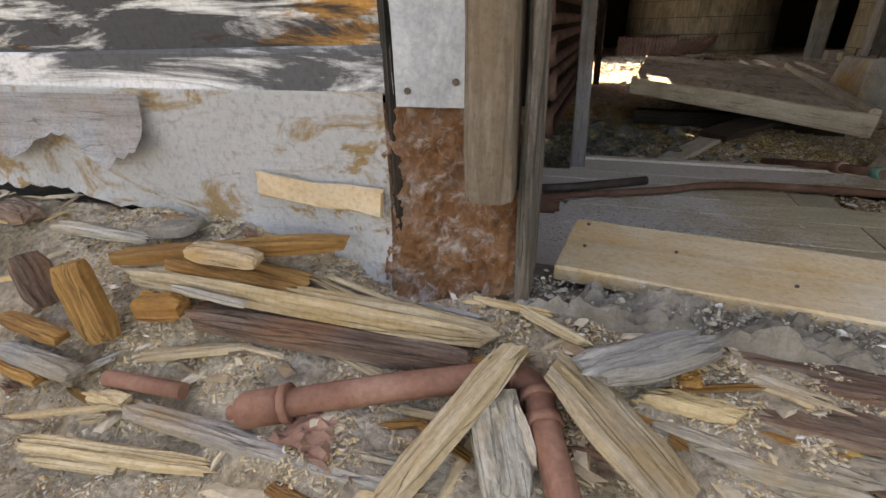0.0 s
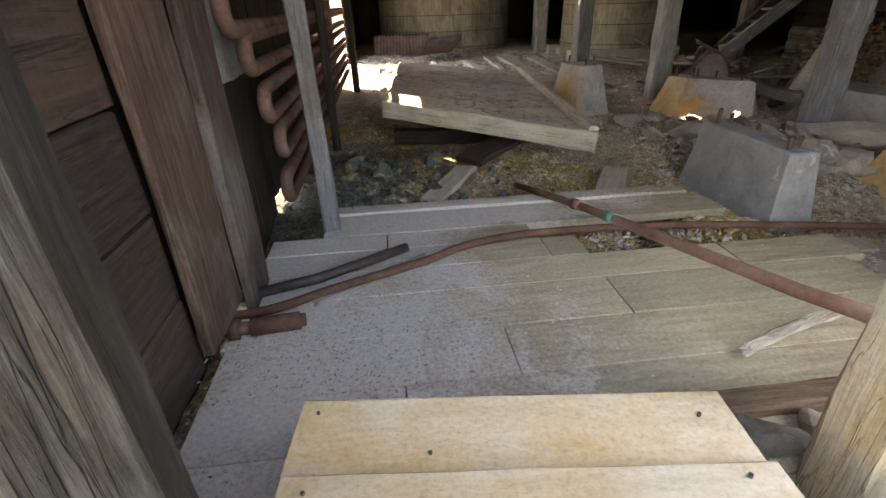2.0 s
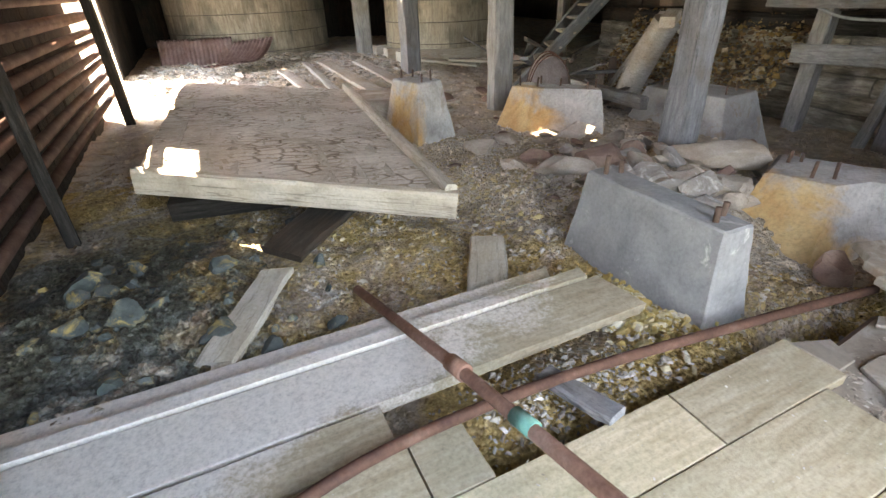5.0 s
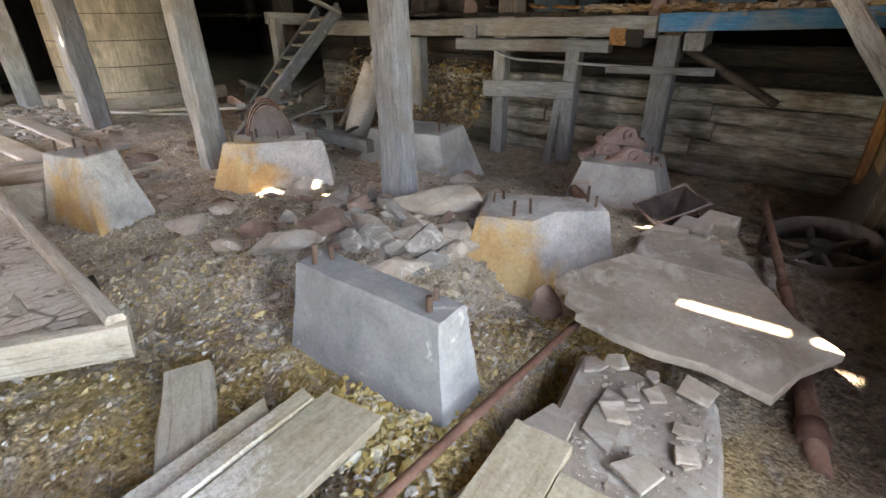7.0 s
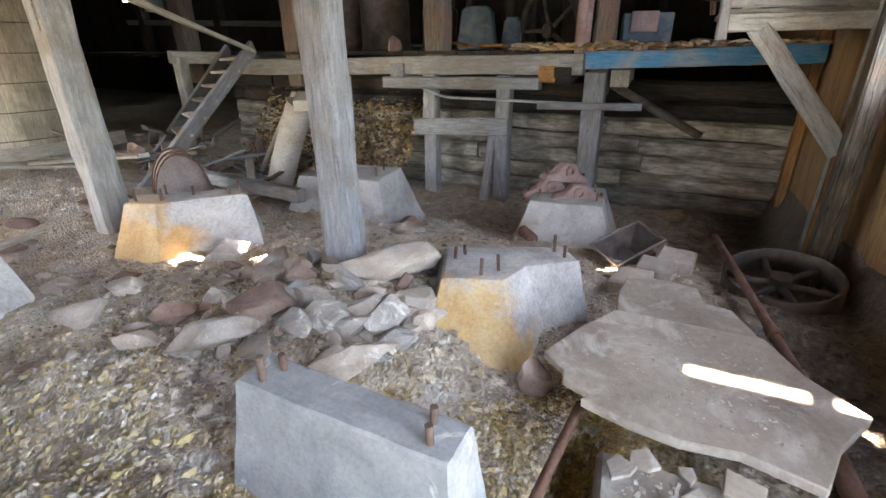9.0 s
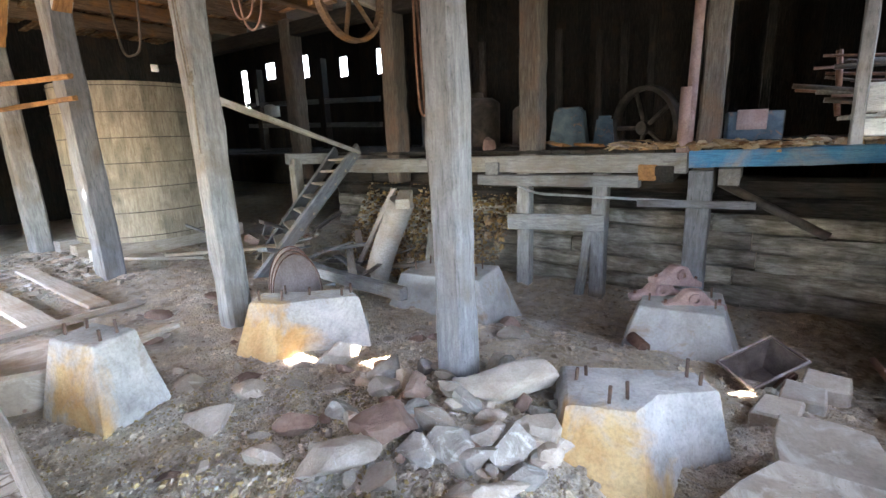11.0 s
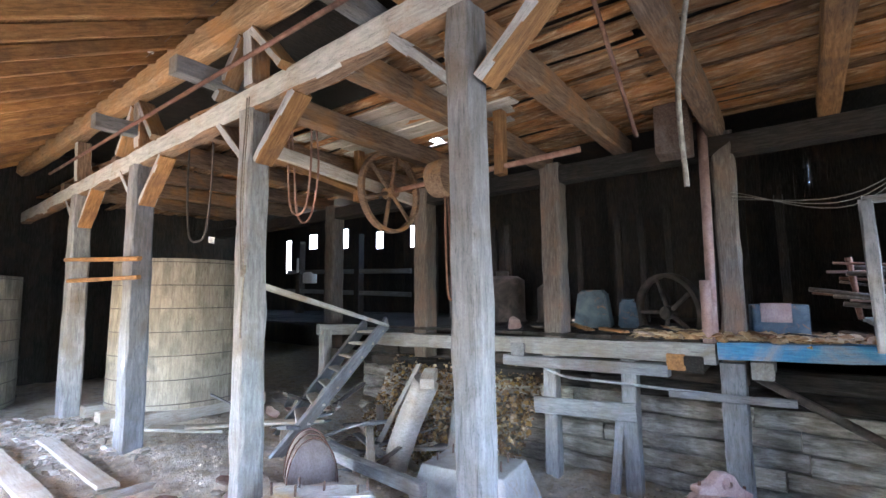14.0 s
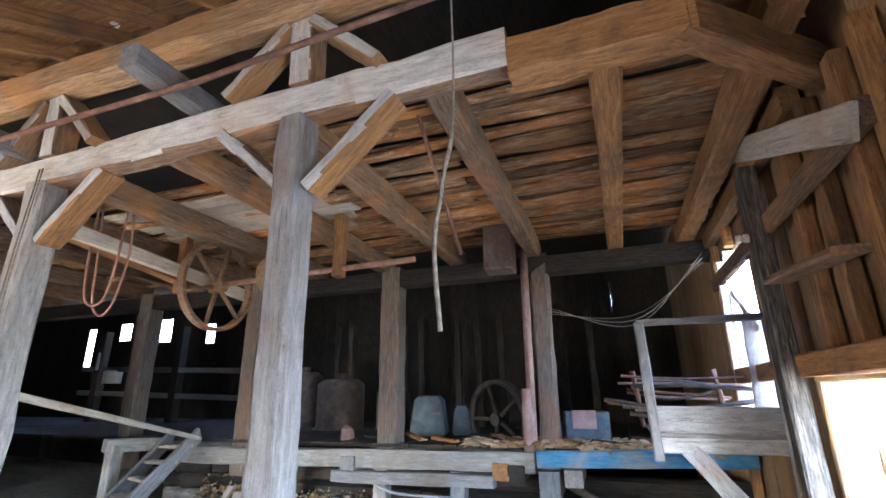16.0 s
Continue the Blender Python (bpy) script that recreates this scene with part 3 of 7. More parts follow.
tagged(timber("roof_plate_log", (POST_X - 0.1, 1.25, 4.68), (POST_X - 0.1, 16.5, 4.78), 0.26, 0.36, TAN_WOOD, seg=36, jit=0.02, cham=0.07),
       "rough orange-brown log plate under the rafters", "beam")
for y in POST_Y:
    tagged(whitewashed(timber("short_post", (POST_X - 0.02, y, beam_z(y) + 0.125), (POST_X - 0.05, y, 4.53), 0.2, 0.18, BROWN_WOOD)), "short brown post between beam and roof plate, two faces paler grey", "post", "short roof posts")
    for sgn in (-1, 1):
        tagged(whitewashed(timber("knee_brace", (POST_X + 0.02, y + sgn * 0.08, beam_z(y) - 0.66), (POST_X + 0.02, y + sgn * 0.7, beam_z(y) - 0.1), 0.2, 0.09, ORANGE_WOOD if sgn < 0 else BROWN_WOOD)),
               "diagonal knee brace between post and beam, edges paler grey", "brace", "knee braces")

# ---- roof over the aisle: rafters along X, boards along Y ----
ROOF_W, ROOF_E = (-0.75, 2.65), (3.8, 5.0)


def roof_z(x):
    return ROOF_W[1] + (x - ROOF_W[0]) * (ROOF_E[1] - ROOF_W[1]) / (ROOF_E[0] - ROOF_W[0])


roof = thing("roof", "sagging board roof on rafters, with gaps that let sky through", "roof", kind="structure")
for i in range(28):
    y = 1.3 + 0.56 * i
    timber("rafter", (ROOF_W[0] - 0.13, y, roof_z(ROOF_W[0] - 0.13)), (4.05, y + rng.uniform(-0.04, 0.04), roof_z(4.05)), 0.055, 0.15, ORANGE_WOOD, roof, seg=5)
step_len = 0.21
ROOF_SPIN = -math.degrees(math.atan2(ROOF_E[1] - ROOF_W[1], ROOF_E[0] - ROOF_W[0]))
# places where a roof board has rotted away: x, from y, to y, width lost
ROOF_GAPS = [(1.3, 7.55, 7.8, 0.11), (1.55, 7.1, 7.25, 0.15), (1.33, 3.4, 4.12, 0.045), (2.34, 4.95, 5.05, 0.12), (0.6, 9.2, 9.5, 0.05), (2.0, 11.3, 11.6, 0.04), (0.1, 12.2, 12.5, 0.05)]
x = ROOF_W[0] - 0.04
while x < 4.1:
    for (ya, yb) in ((0.9, 6.0), (5.99, 11.5), (11.49, 17.0)):
        gap = rng.uniform(0.0, 0.003)
        cuts = [(a, b, wd) for (hx, a, b, wd) in ROOF_GAPS if abs(hx - x) < step_len / 2 and ya < a < yb]
        at = ya
        for a, b, wd in sorted(cuts) + [(yb, yb, 0.0)]:
            if a - at > 0.05:
                timber("roof_board", (x, at, roof_z(x) + 0.1), (x, a, roof_z(x) + 0.1), step_len * 1.145 - gap, 0.024, ORANGE_WOOD, roof, spin=ROOF_SPIN, seg=4, jit=0.003, cham=0.003)
            if wd > 0:
                dx = wd / 2
                timber("roof_board", (x + dx, a, roof_z(x + dx) + 0.1), (x + dx, b, roof_z(x + dx) + 0.1), step_len * 1.145 - gap - wd, 0.024, ORANGE_WOOD, roof, spin=ROOF_SPIN, seg=2, jit=0.003, cham=0.003)
            at = b
    x += step_len

# ---- ceiling of planks over the east bay ----
ceiling = bmesh.new()
x = 3.98
while x < 8.3:
    wid = rng.uniform(0.09, 0.2)
    y = 1.2
    while y < 16.5:
        ln = rng.uniform(2.2, 4.5)
        runs = [(y, min(y + ln, 16.6) - 0.01)]
        for x0, x1, y0, y1 in ((4.55, 5.15, 5.95, 7.5), (6.5, 6.8, 6.92, 7.14)):
            if x0 < x + wid / 2 < x1:
                runs = [q for u, v in runs for q in ((u, min(v, y0)), (max(u, y1), v)) if q[1] - q[0] > 0.05]
        for u, v in runs:
            b = beam_mesh(v - u, wid + rng.uniform(-0.03, 0.015), 0.03, 9, 0.011, 0.004, rng.uniform(-0.02, 0.02), 0.05)
            b.transform(along((x + wid / 2, u, 4.18 + rng.uniform(-0.035, 0.035)), (x + wid / 2 + rng.uniform(-0.02, 0.02), u + 1, 4.175 + rng.uniform(-0.012, 0.012)), rng.uniform(-9, 9)))
            tmp = bpy.data.meshes.new("tmp")
            b.to_mesh(tmp)
            b.free()
            ceiling.from_mesh(tmp)
            bpy.data.meshes.remove(tmp)
        y += ln
    x += wid
ob = part("ceiling", ceiling, CEILING_WOOD)
tagged(ob, "stained and flaking plank ceiling on heavy joists", "ceiling", kind="structure")
for i, y in enumerate((1.48, 2.41, 3.5, 4.75, 5.95, 7.3, 8.7, 10.1, 11.5, 12.9, 14.3)):
    tagged(timber("ceiling_joist", (3.93, y, 4.0), (8.35, y + rng.uniform(-0.05, 0.05), 3.98), 0.2, 0.26, ORANGE_WOOD if y < 3 else BROWN_WOOD, seg=8, jit=0.01, cham=0.02), "heavy brown joist under the plank ceiling", "joist", "ceiling joists")

for i in range(6):
    tagged(timber("ceiling_patch_board", (5.35 + 0.235 * i, 5.3 + 0.15 * (i % 3), 4.135 - 0.004 * (i % 2)), (5.33 + 0.235 * i, 6.82 if i == 5 else 8.5 - 0.2 * (i % 2), 4.125), 0.22, 0.025, PALE_WOOD, seg=6, jit=0.005, ragged=0.03),
           "pale dusty board nailed under the plank ceiling", "board", "pale ceiling boards")

# ---- the raised deck on the east side ----
DECK_X, DECK_Z = 8.0, 1.12
for y, z1 in ((5.84, 3.9), (3.48, 3.9), (8.5, 3.9), (11.2, 3.9)):
    mill_post(8.22, y, DECK_Z - 0.4, z1, 0.25 if y < 5 else 0.32, DECK_POST_WOOD, "thick old post rising from the raised deck")
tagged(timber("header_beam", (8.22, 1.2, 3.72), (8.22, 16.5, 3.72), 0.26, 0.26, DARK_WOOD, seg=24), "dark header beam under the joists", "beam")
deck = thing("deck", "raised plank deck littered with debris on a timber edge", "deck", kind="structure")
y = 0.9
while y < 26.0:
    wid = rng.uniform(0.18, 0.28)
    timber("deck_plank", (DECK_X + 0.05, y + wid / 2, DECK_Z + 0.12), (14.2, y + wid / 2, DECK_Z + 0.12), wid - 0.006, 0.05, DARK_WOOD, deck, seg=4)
    y += wid
tagged(timber("deck_edge_beam", (DECK_X, 3.66, DECK_Z - 0.02), (DECK_X, 9.6, DECK_Z - 0.1), 0.22, 0.24, GREY_WOOD, seg=14, jit=0.012), "grey edge beam of the raised deck", "beam")
tagged(timber("blue_edge_beam", (DECK_X - 0.01, 1.2, DECK_Z + 0.1), (DECK_X - 0.01, 3.64, DECK_Z + 0.02), 0.2, 0.2, BLUE_PAINT, seg=8, jit=0.008), "edge beam with worn bright blue paint", "beam")

# log crib wall under the deck
crib = thing("wall_crib", "dirty whitewashed log crib wall below the deck, top logs coloured as shade", "wall", kind="structure")
# the two top logs get near-black wood, the deck's shade put into colour
for i in range(8):
    z = -0.95 + i * 0.245
    y = 1.2
    while y < 10.5:
        ln = rng.uniform(1.6, 3.2)
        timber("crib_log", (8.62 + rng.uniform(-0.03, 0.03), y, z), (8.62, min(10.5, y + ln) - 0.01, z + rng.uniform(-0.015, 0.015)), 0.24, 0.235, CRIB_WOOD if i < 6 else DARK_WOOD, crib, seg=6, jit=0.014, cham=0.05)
        y += ln

# timber legs and cross boards in front of the crib
for (y, z0, z1, w) in ((5.87, -0.95, 0.95, 0.2), (4.72, -1.05, 0.95, 0.2), (3.5, -0.8, 1.0, 0.26), (7.5, -0.8, 0.9, 0.22)):
    tagged(timber("support_timber", (8.05, y, z0), (8.05, y, z1), w, w, GREY_WOOD, seg=8), "weathered grey leg under the deck edge", "post", "legs under the deck")
tagged(timber("cross_board", (7.92, 4.62, 0.27), (7.92, 6.1, 0.2), 0.05, 0.24, GREY_WOOD), "grey cross board nailed over the legs", "board")
tagged(timber("cap_timber", (7.95, 4.2, 0.86), (7.95, 6.6, 0.83), 0.2, 0.16, GREY_WOOD), "short cap timber on the legs", "beam")
tagged(timber("leaning_strut", (8.0, 4.98, -0.9), (8.0, 4.85, 0.2), 0.1, 0.12, GREY_WOOD), "thin strut leaning against the leg", "strut")

# ---- outer walls ----
def board_wall(name, p0, p1, z0, z1, mat, label, board=0.24, holes=(), thick=0.03, gap=0.006):
    """Upright boards from p0 to p1; holes are (start, end, z0, z1) along the wall."""
    wall = thing(name, label, "wall", kind="structure")
    p0, p1 = Vector((*p0, 0)), Vector((*p1, 0))
    d = (p1 - p0).normalized()
    total = (p1 - p0).length
    s = 0.0
    while s < total - 0.02:
        w = min(board * rng.uniform(0.8, 1.15), total - s)
        for edge in sorted(e for a, b, lo, hi in holes for e in (a, b)):
            if s + 0.03 < edge < s + w:
                w = edge - s
                break
        mid = s + w / 2
        spans = [(z0, z1)]
        for a, b, lo, hi in holes:
            if a < mid < b:
                spans = [q for (u, v) in spans for q in ((u, min(v, lo)), (max(u, hi), v)) if q[1] - q[0] > 0.02]
        for u, v in spans:
            c = p0 + d * mid
            ob = timber("wall_board", (c.x, c.y, u), (c.x, c.y, v), w - gap * (1.0 if rng.random() < 0.15 else 0.15), thick, mat, wall, seg=4, jit=0.004, cham=0.004, spin=0)
            turn = Matrix.Rotation(math.atan2(d.y, d.x) - math.pi / 2, 4, "Z")
            ob.matrix_world = Matrix.Translation((c.x, c.y, u)) @ turn @ Matrix(((0, 0, -1, 0), (0, 1, 0, 0), (1, 0, 0, 0), (0, 0, 0, 1)))
            ob.matrix_parent_inverse = Matrix()
        s += w
    return wall


# the first hole is an added gap that lets the south fill in
board_wall("wall_south", (1.32, 1.14), (14.2, 1.14), -1.1, 5.3, TAN_WOOD, "rough vertical board wall with an added light gap and a window opening",
           holes=((0.02, 0.75, -0.7, 2.3), (3.05, 4.2, 1.05, 2.0), (5.25, 6.4, 1.75, 3.5)), gap=0.002)
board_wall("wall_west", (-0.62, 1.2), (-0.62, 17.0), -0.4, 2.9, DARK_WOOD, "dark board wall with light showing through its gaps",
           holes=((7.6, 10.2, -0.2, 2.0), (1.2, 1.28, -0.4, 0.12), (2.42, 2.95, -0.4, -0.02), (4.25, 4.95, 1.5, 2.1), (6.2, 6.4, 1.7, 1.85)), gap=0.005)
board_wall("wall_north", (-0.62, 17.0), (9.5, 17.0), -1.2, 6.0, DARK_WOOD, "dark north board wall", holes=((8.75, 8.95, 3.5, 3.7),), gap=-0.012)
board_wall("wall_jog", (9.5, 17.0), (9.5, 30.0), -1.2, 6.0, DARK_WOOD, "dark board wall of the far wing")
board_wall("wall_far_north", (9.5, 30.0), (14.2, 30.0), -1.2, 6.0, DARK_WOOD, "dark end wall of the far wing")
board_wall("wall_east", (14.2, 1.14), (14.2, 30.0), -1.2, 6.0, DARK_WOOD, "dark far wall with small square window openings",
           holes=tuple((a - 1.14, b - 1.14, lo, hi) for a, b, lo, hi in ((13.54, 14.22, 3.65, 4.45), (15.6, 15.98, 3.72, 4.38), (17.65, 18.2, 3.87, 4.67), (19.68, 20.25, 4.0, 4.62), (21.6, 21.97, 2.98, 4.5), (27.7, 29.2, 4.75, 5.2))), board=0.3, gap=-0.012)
upper = bmesh.new()
# four sheets round a hole rotted through the roof
for x0, x1, y0, y1 in ((3.7, 14.3, 0.8, 8.85), (3.7, 14.3, 9.5, 30.2), (3.7, 8.95, 8.85, 9.5), (9.6, 14.3, 8.85, 9.5)):
    made = bmesh.ops.create_cube(upper, size=1.0)["verts"]
    bmesh.ops.scale(upper, verts=made, vec=(x1 - x0, y1 - y0, 0.06))
    bmesh.ops.translate(upper, verts=made, vec=((x0 + x1) / 2, (y0 + y1) / 2, 5.35))
# added board that blocks a sun leak between the two roofs
tagged(timber("roof_fascia", (3.74, 0.9, 5.2), (3.74, 17.0, 5.2), 0.04, 0.42, BROWN_WOOD), "brown board added to shut sunlight out at the roof step", "board")
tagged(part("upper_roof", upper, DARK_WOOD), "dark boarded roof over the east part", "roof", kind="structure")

# ---- concrete machine foundations ----
def taper_block(name, at, sx, sy, z0, z1, mat, label, turn=0.0, inset=0.12, notch=None):
    """A concrete foundation, wider at the foot. notch: part of the length that is stepped back."""
    blk = thing(name, label, "block", pose(at[0], at[1], 0, 0, 0, turn), "concrete foundations")
    bm = bmesh.new()
    rows = []
    for f, (ax, ay) in ((0.0, (sx / 2 + inset, sy / 2 + inset)), (1.0, (sx / 2, sy / 2))):
        z = z0 + (z1 - z0) * f
        rows.append([bm.verts.new((qx * ax, qy * ay, z)) for qx, qy in ((-1, -1), (1, -1), (1, 1), (-1, 1))])
    for k in range(4):
        bm.faces.new((rows[0][k], rows[0][(k + 1) % 4], rows[1][(k + 1) % 4], rows[1][k]))
    bm.faces.new(rows[1])
    bm.faces.new(rows[0][::-1])
    bmesh.ops.recalc_face_normals(bm, faces=bm.faces)
    bmesh.ops.bevel(bm, geom=list(bm.edges), offset=0.009, segments=1, affect="EDGES")
    bmesh.ops.triangulate(bm, faces=[f for f in bm.faces if len(f.verts) > 4])
    bmesh.ops.subdivide_edges(bm, edges=[e for e in bm.edges if e.calc_length() > 0.12], cuts=9, use_grid_fill=True)
    off = Vector((at[0] * 3, at[1] * 3, 0))
    for v in bm.verts:
        v.co += 0.007 * noise.noise_vector(v.co * 5 + off) + 0.004 * noise.noise_vector(v.co * 25 + off)
    part("block_body", bm, mat, blk)
    return blk


BOLT_IRON = rust_mat("old_bolt_iron", (0.07, 0.045, 0.035), (0.13, 0.085, 0.065), (0.2, 0.14, 0.11))


def bolt(parent, x, y, z, h=0.1, r=0.009):
    b = part("anchor_bolt", tube_mesh([(x, y, z - 0.05), (x + rng.uniform(-.01, .01), y + rng.uniform(-.01, .01), z + h)], r, 7), BOLT_IRON, parent)
    return b


PALE_FOOTING = stone_mat("pale_grey_concrete", (0.32, 0.305, 0.29), (0.47, 0.455, 0.435), (0.6, 0.585, 0.565), 3.0, 0.4, 0.92, (0.4, 0.32, 0.24), 0.62, 0.01)


def shaped_block(label, top, foot, z0, z1, mat, bolts, r=0.011):
    """A concrete footing between a foot outline and a smaller top outline."""
    ox, oy = top[0][0] + 0.32, top[0][1]
    blk = thing("concrete_block", label, "block", pose(ox, oy, 0), "concrete foundations")
    bm = bmesh.new()
    n, cut, rise = len(top), 9, 10
    mid = Vector((sum(x for x, y in top) / n, sum(y for x, y in top) / n, z1))
    rings = []
    for j in range(rise + 1):
        f = j / rise
        edge = []
        for k in range(n):
            for i in range(cut):
                g = i / cut
                lo = Vector((*foot[k], z0)).lerp(Vector((*foot[(k + 1) % n], z0)), g)
                hi = Vector((*top[k], z1)).lerp(Vector((*top[(k + 1) % n], z1)), g)
                edge.append(lo.lerp(hi, f))
        rings.append(edge)
    rings.append([p.lerp(mid, 0.05) + Vector((0, 0, 0.012)) for p in rings[-1]])
    for f in (0.35, 0.7):
        rings.append([p.lerp(mid, f) + Vector((0, 0, 0.012)) for p in rings[rise]])
    off = Vector((ox * 3, oy * 3, 0))
    rows = []
    for edge in rings:
        rows.append([bm.verts.new(p - Vector((ox, oy, 0)) + 0.009 * noise.noise_vector(p * 4 + off) + 0.006 * noise.noise_vector(p * 22 + off)) for p in edge])
    for lower, upper_row in zip(rows, rows[1:]):
        for k in range(len(lower)):
            q = (k + 1) % len(lower)
            bm.faces.new((lower[k], lower[q], upper_row[q], upper_row[k]))
    bm.faces.new(rows[-1])
    bmesh.ops.recalc_face_normals(bm, faces=bm.faces)
    part("block_body", bm, mat, blk)
    for x, y in bolts:
        bolt(blk, x - ox, y - oy, z1, rng.uniform(0.07, 0.13), r)
    return blk


BLOCKS = [
    ("concrete_block", (2.37, 3.31), 0.17, 0.8, -0.35, 0.29, DARK_CONCRETE, "dark grey concrete machine footing with bolts", -1.0, 0.08),
    ("concrete_block", (2.42, 6.3), 0.28, 0.4, -0.4, 0.37, FOOTING, "small tapered concrete footing stained ochre", 15.0, 0.14),
    ("concrete_block", (5.75, 5.75), 0.65, 0.95, -0.75, 0.02, PALE_FOOTING, "concrete footing standing behind the post", 8.0, 0.25),
    ("concrete_block", (6.38, 3.4), 0.72, 0.72, -1.0, -0.14, PALE_FOOTING, "pale concrete footing carrying rusty machine parts", 6.0, 0.28),
]
for nm, at, sx, sy, z0, z1, mat, lab, turn, ins in BLOCKS:
    blk = taper_block(nm, at, sx, sy, z0, z1, mat, lab, turn, ins)
    for qx, qy in ((-0.22, -0.4), (0.22, -0.36), (-0.22, 0.4), (0.22, 0.36)):
        bolt(blk, qx * sx, qy * sy, z1, rng.uniform(0.06, 0.11), 0.013 if mat is DARK_CONCRETE else 0.01)
shaped_block("pale concrete machine footing with rust stain and bolts", [(3.68, 3.61), (3.8, 3.27), (4.06, 3.2), (4.28, 2.92), (4.46, 3.06), (4.12, 3.8)],
             [(3.3, 3.6), (3.37, 3.05), (3.95, 2.98), (4.27, 2.8), (4.6, 3.05), (4.2, 3.98)], -0.45, 0.04, FOOTING, ((3.83, 3.42), (3.93, 3.34), (3.98, 3.66), (4.07, 3.62), (4.3, 3.02), (4.36, 3.1)))
shaped_block("pale concrete machine footing with ochre face", [(3.63, 6.48), (3.71, 6.19), (3.98, 6.0), (4.23, 5.72), (4.36, 5.94), (3.85, 6.6)],
             [(3.25, 6.36), (3.34, 5.84), (3.78, 5.62), (4.06, 5.38), (4.55, 5.8), (3.9, 6.95)], -0.5, 0.15, FOOTING, ((3.72, 6.44), (3.8, 6.24), (3.95, 6.38), (4.17, 5.88), (4.27, 5.86), (4.04, 6.16)))

# ---- wooden tanks ----
def stave_tank(at, r, z0, h, label):
    tank = thing("wooden_tank", label, "tank", pose(*at, z0), "wooden stave tanks")
    n = 44
    for k in range(n):
        a0, a1 = 2 * math.pi * k / n, 2 * math.pi * (k + 0.997) / n
        bm = bmesh.new()
        rows = []
        for rr, z in ((r, 0.0), (r * 0.985, h)):
            j = rng.uniform(-0.004, 0.004)
            rows.append([bm.verts.new(((rr + j + o) * math.cos(a), (rr + j + o) * math.sin(a), z)) for a, o in ((a0, 0), (a1, 0), (a1, -0.05), (a0, -0.05))])
        for q in range(4):
            bm.faces.new((rows[0][q], rows[0][(q + 1) % 4], rows[1][(q + 1) % 4], rows[1][q]))
        bm.faces.new(rows[1])
        bm.faces.new(rows[0][::-1])
        bmesh.ops.recalc_face_normals(bm, faces=bm.faces)
        part("stave", bm, TANK_UP, tank)
    for i in range(7):
        z = 0.08 + (h - 0.14) * i / 6.0 * (1.0 if i < 6 else 1.0)
        rr = r * (1 - 0.015 * z / h) + 0.008
        part("hoop", tube_mesh([(rr * math.cos(2 * math.pi * k / 48), rr * math.sin(2 * math.pi * k / 48), z) for k in range(49)], 0.007, 6, False), DARK_IRON, tank)
    bm = bmesh.new()
    bmesh.ops.create_circle(bm, cap_ends=True, segments=48, radius=r * 0.95)
    bmesh.ops.translate(bm, verts=bm.verts, vec=(0, 0, h - 0.18))
    part("tank_lid", bm, DARK_WOOD, tank)
    bm = bmesh.new()
    bmesh.ops.create_circle(bm, cap_ends=True, segments=48, radius=r * 0.97)
    bmesh.ops.translate(bm, verts=bm.verts, vec=(0, 0, 0.06))
    part("tank_bottom", bm, DARK_WOOD, tank)
    return tank


TANK_UP = TANK_WOOD
stave_tank((5.25, 11.75), 1.12, 0.08, 2.4, "round grey-tan wooden stave tank with iron hoops")
stave_tank((1.82, 14.9), 1.75, -0.05, 2.3, "large round tan wooden stave tank with iron hoops")
for y in (11.0, 11.7, 12.4):
    tagged(timber("tank_sleeper", (3.95, y - 0.15, -0.03), (6.4, y, -0.03), 0.22, 0.22, PALE_WOOD), "grey sleeper beam under the wooden tank", "beam", "tank sleepers")

# ---- the fallen wooden platform ----
pallet = thing("fallen_platform", "large flaking plank platform lying on the dirt, edged with boards", "platform", pose(0, 0, 0))
P0, P1, P2, P3 = Vector((0.14, 4.97, 0.26)), Vector((1.66, 4.1, 0.1)), Vector((1.92, 7.2, 0.16)), Vector((0.37, 8.2, 0.24))
for i in range(9):
    f0, f1 = i / 9.0, (i + 0.97) / 9.0
    a, b = P0.lerp(P1, (f0 + f1) / 2), P3.lerp(P2, (f0 + f1) / 2)
    timber("platform_plank", a, b, (P1 - P0).length / 9.0 * 1.0, 0.05, PLATFORM_WOOD, pallet, seg=8)
bm = bmesh.new()
bmesh.ops.create_grid(bm, x_segments=60, y_segments=26, size=0.5)
for v in bm.verts:
    u, w = v.co.x + 0.5, v.co.y + 0.5
    p = (P0.lerp(P1, w)).lerp(P3.lerp(P2, w), u)
    edge = min(u * 5, (1 - u) * 5, w * 4, (1 - w) * 4, 1.0)
    v.co = p + Vector((0.02 * noise.noise(Vector((u * 20, w * 20, 3))) * (1 - edge), 0, 0.032 + 0.008 * noise.noise(Vector((u * 16, w * 9, 1))) + 0.006 * noise.noise(Vector((u * 45, w * 30, 4)))))
skin = part("paint_skin", bm, CRACKLE, pallet, "crackled pale tan paint skin")
timber("edge_board", P0 + Vector((-0.02, -0.03, -0.02)), P1 + Vector((0.05, -0.03, -0.02)), 0.06, 0.15, PLATFORM_WOOD, pallet)
timber("edge_board", P1 + Vector((0.03, 0.0, 0.03)), P2 + Vector((0.03, 0, 0.03)), 0.07, 0.13, PALE_WOOD, pallet)

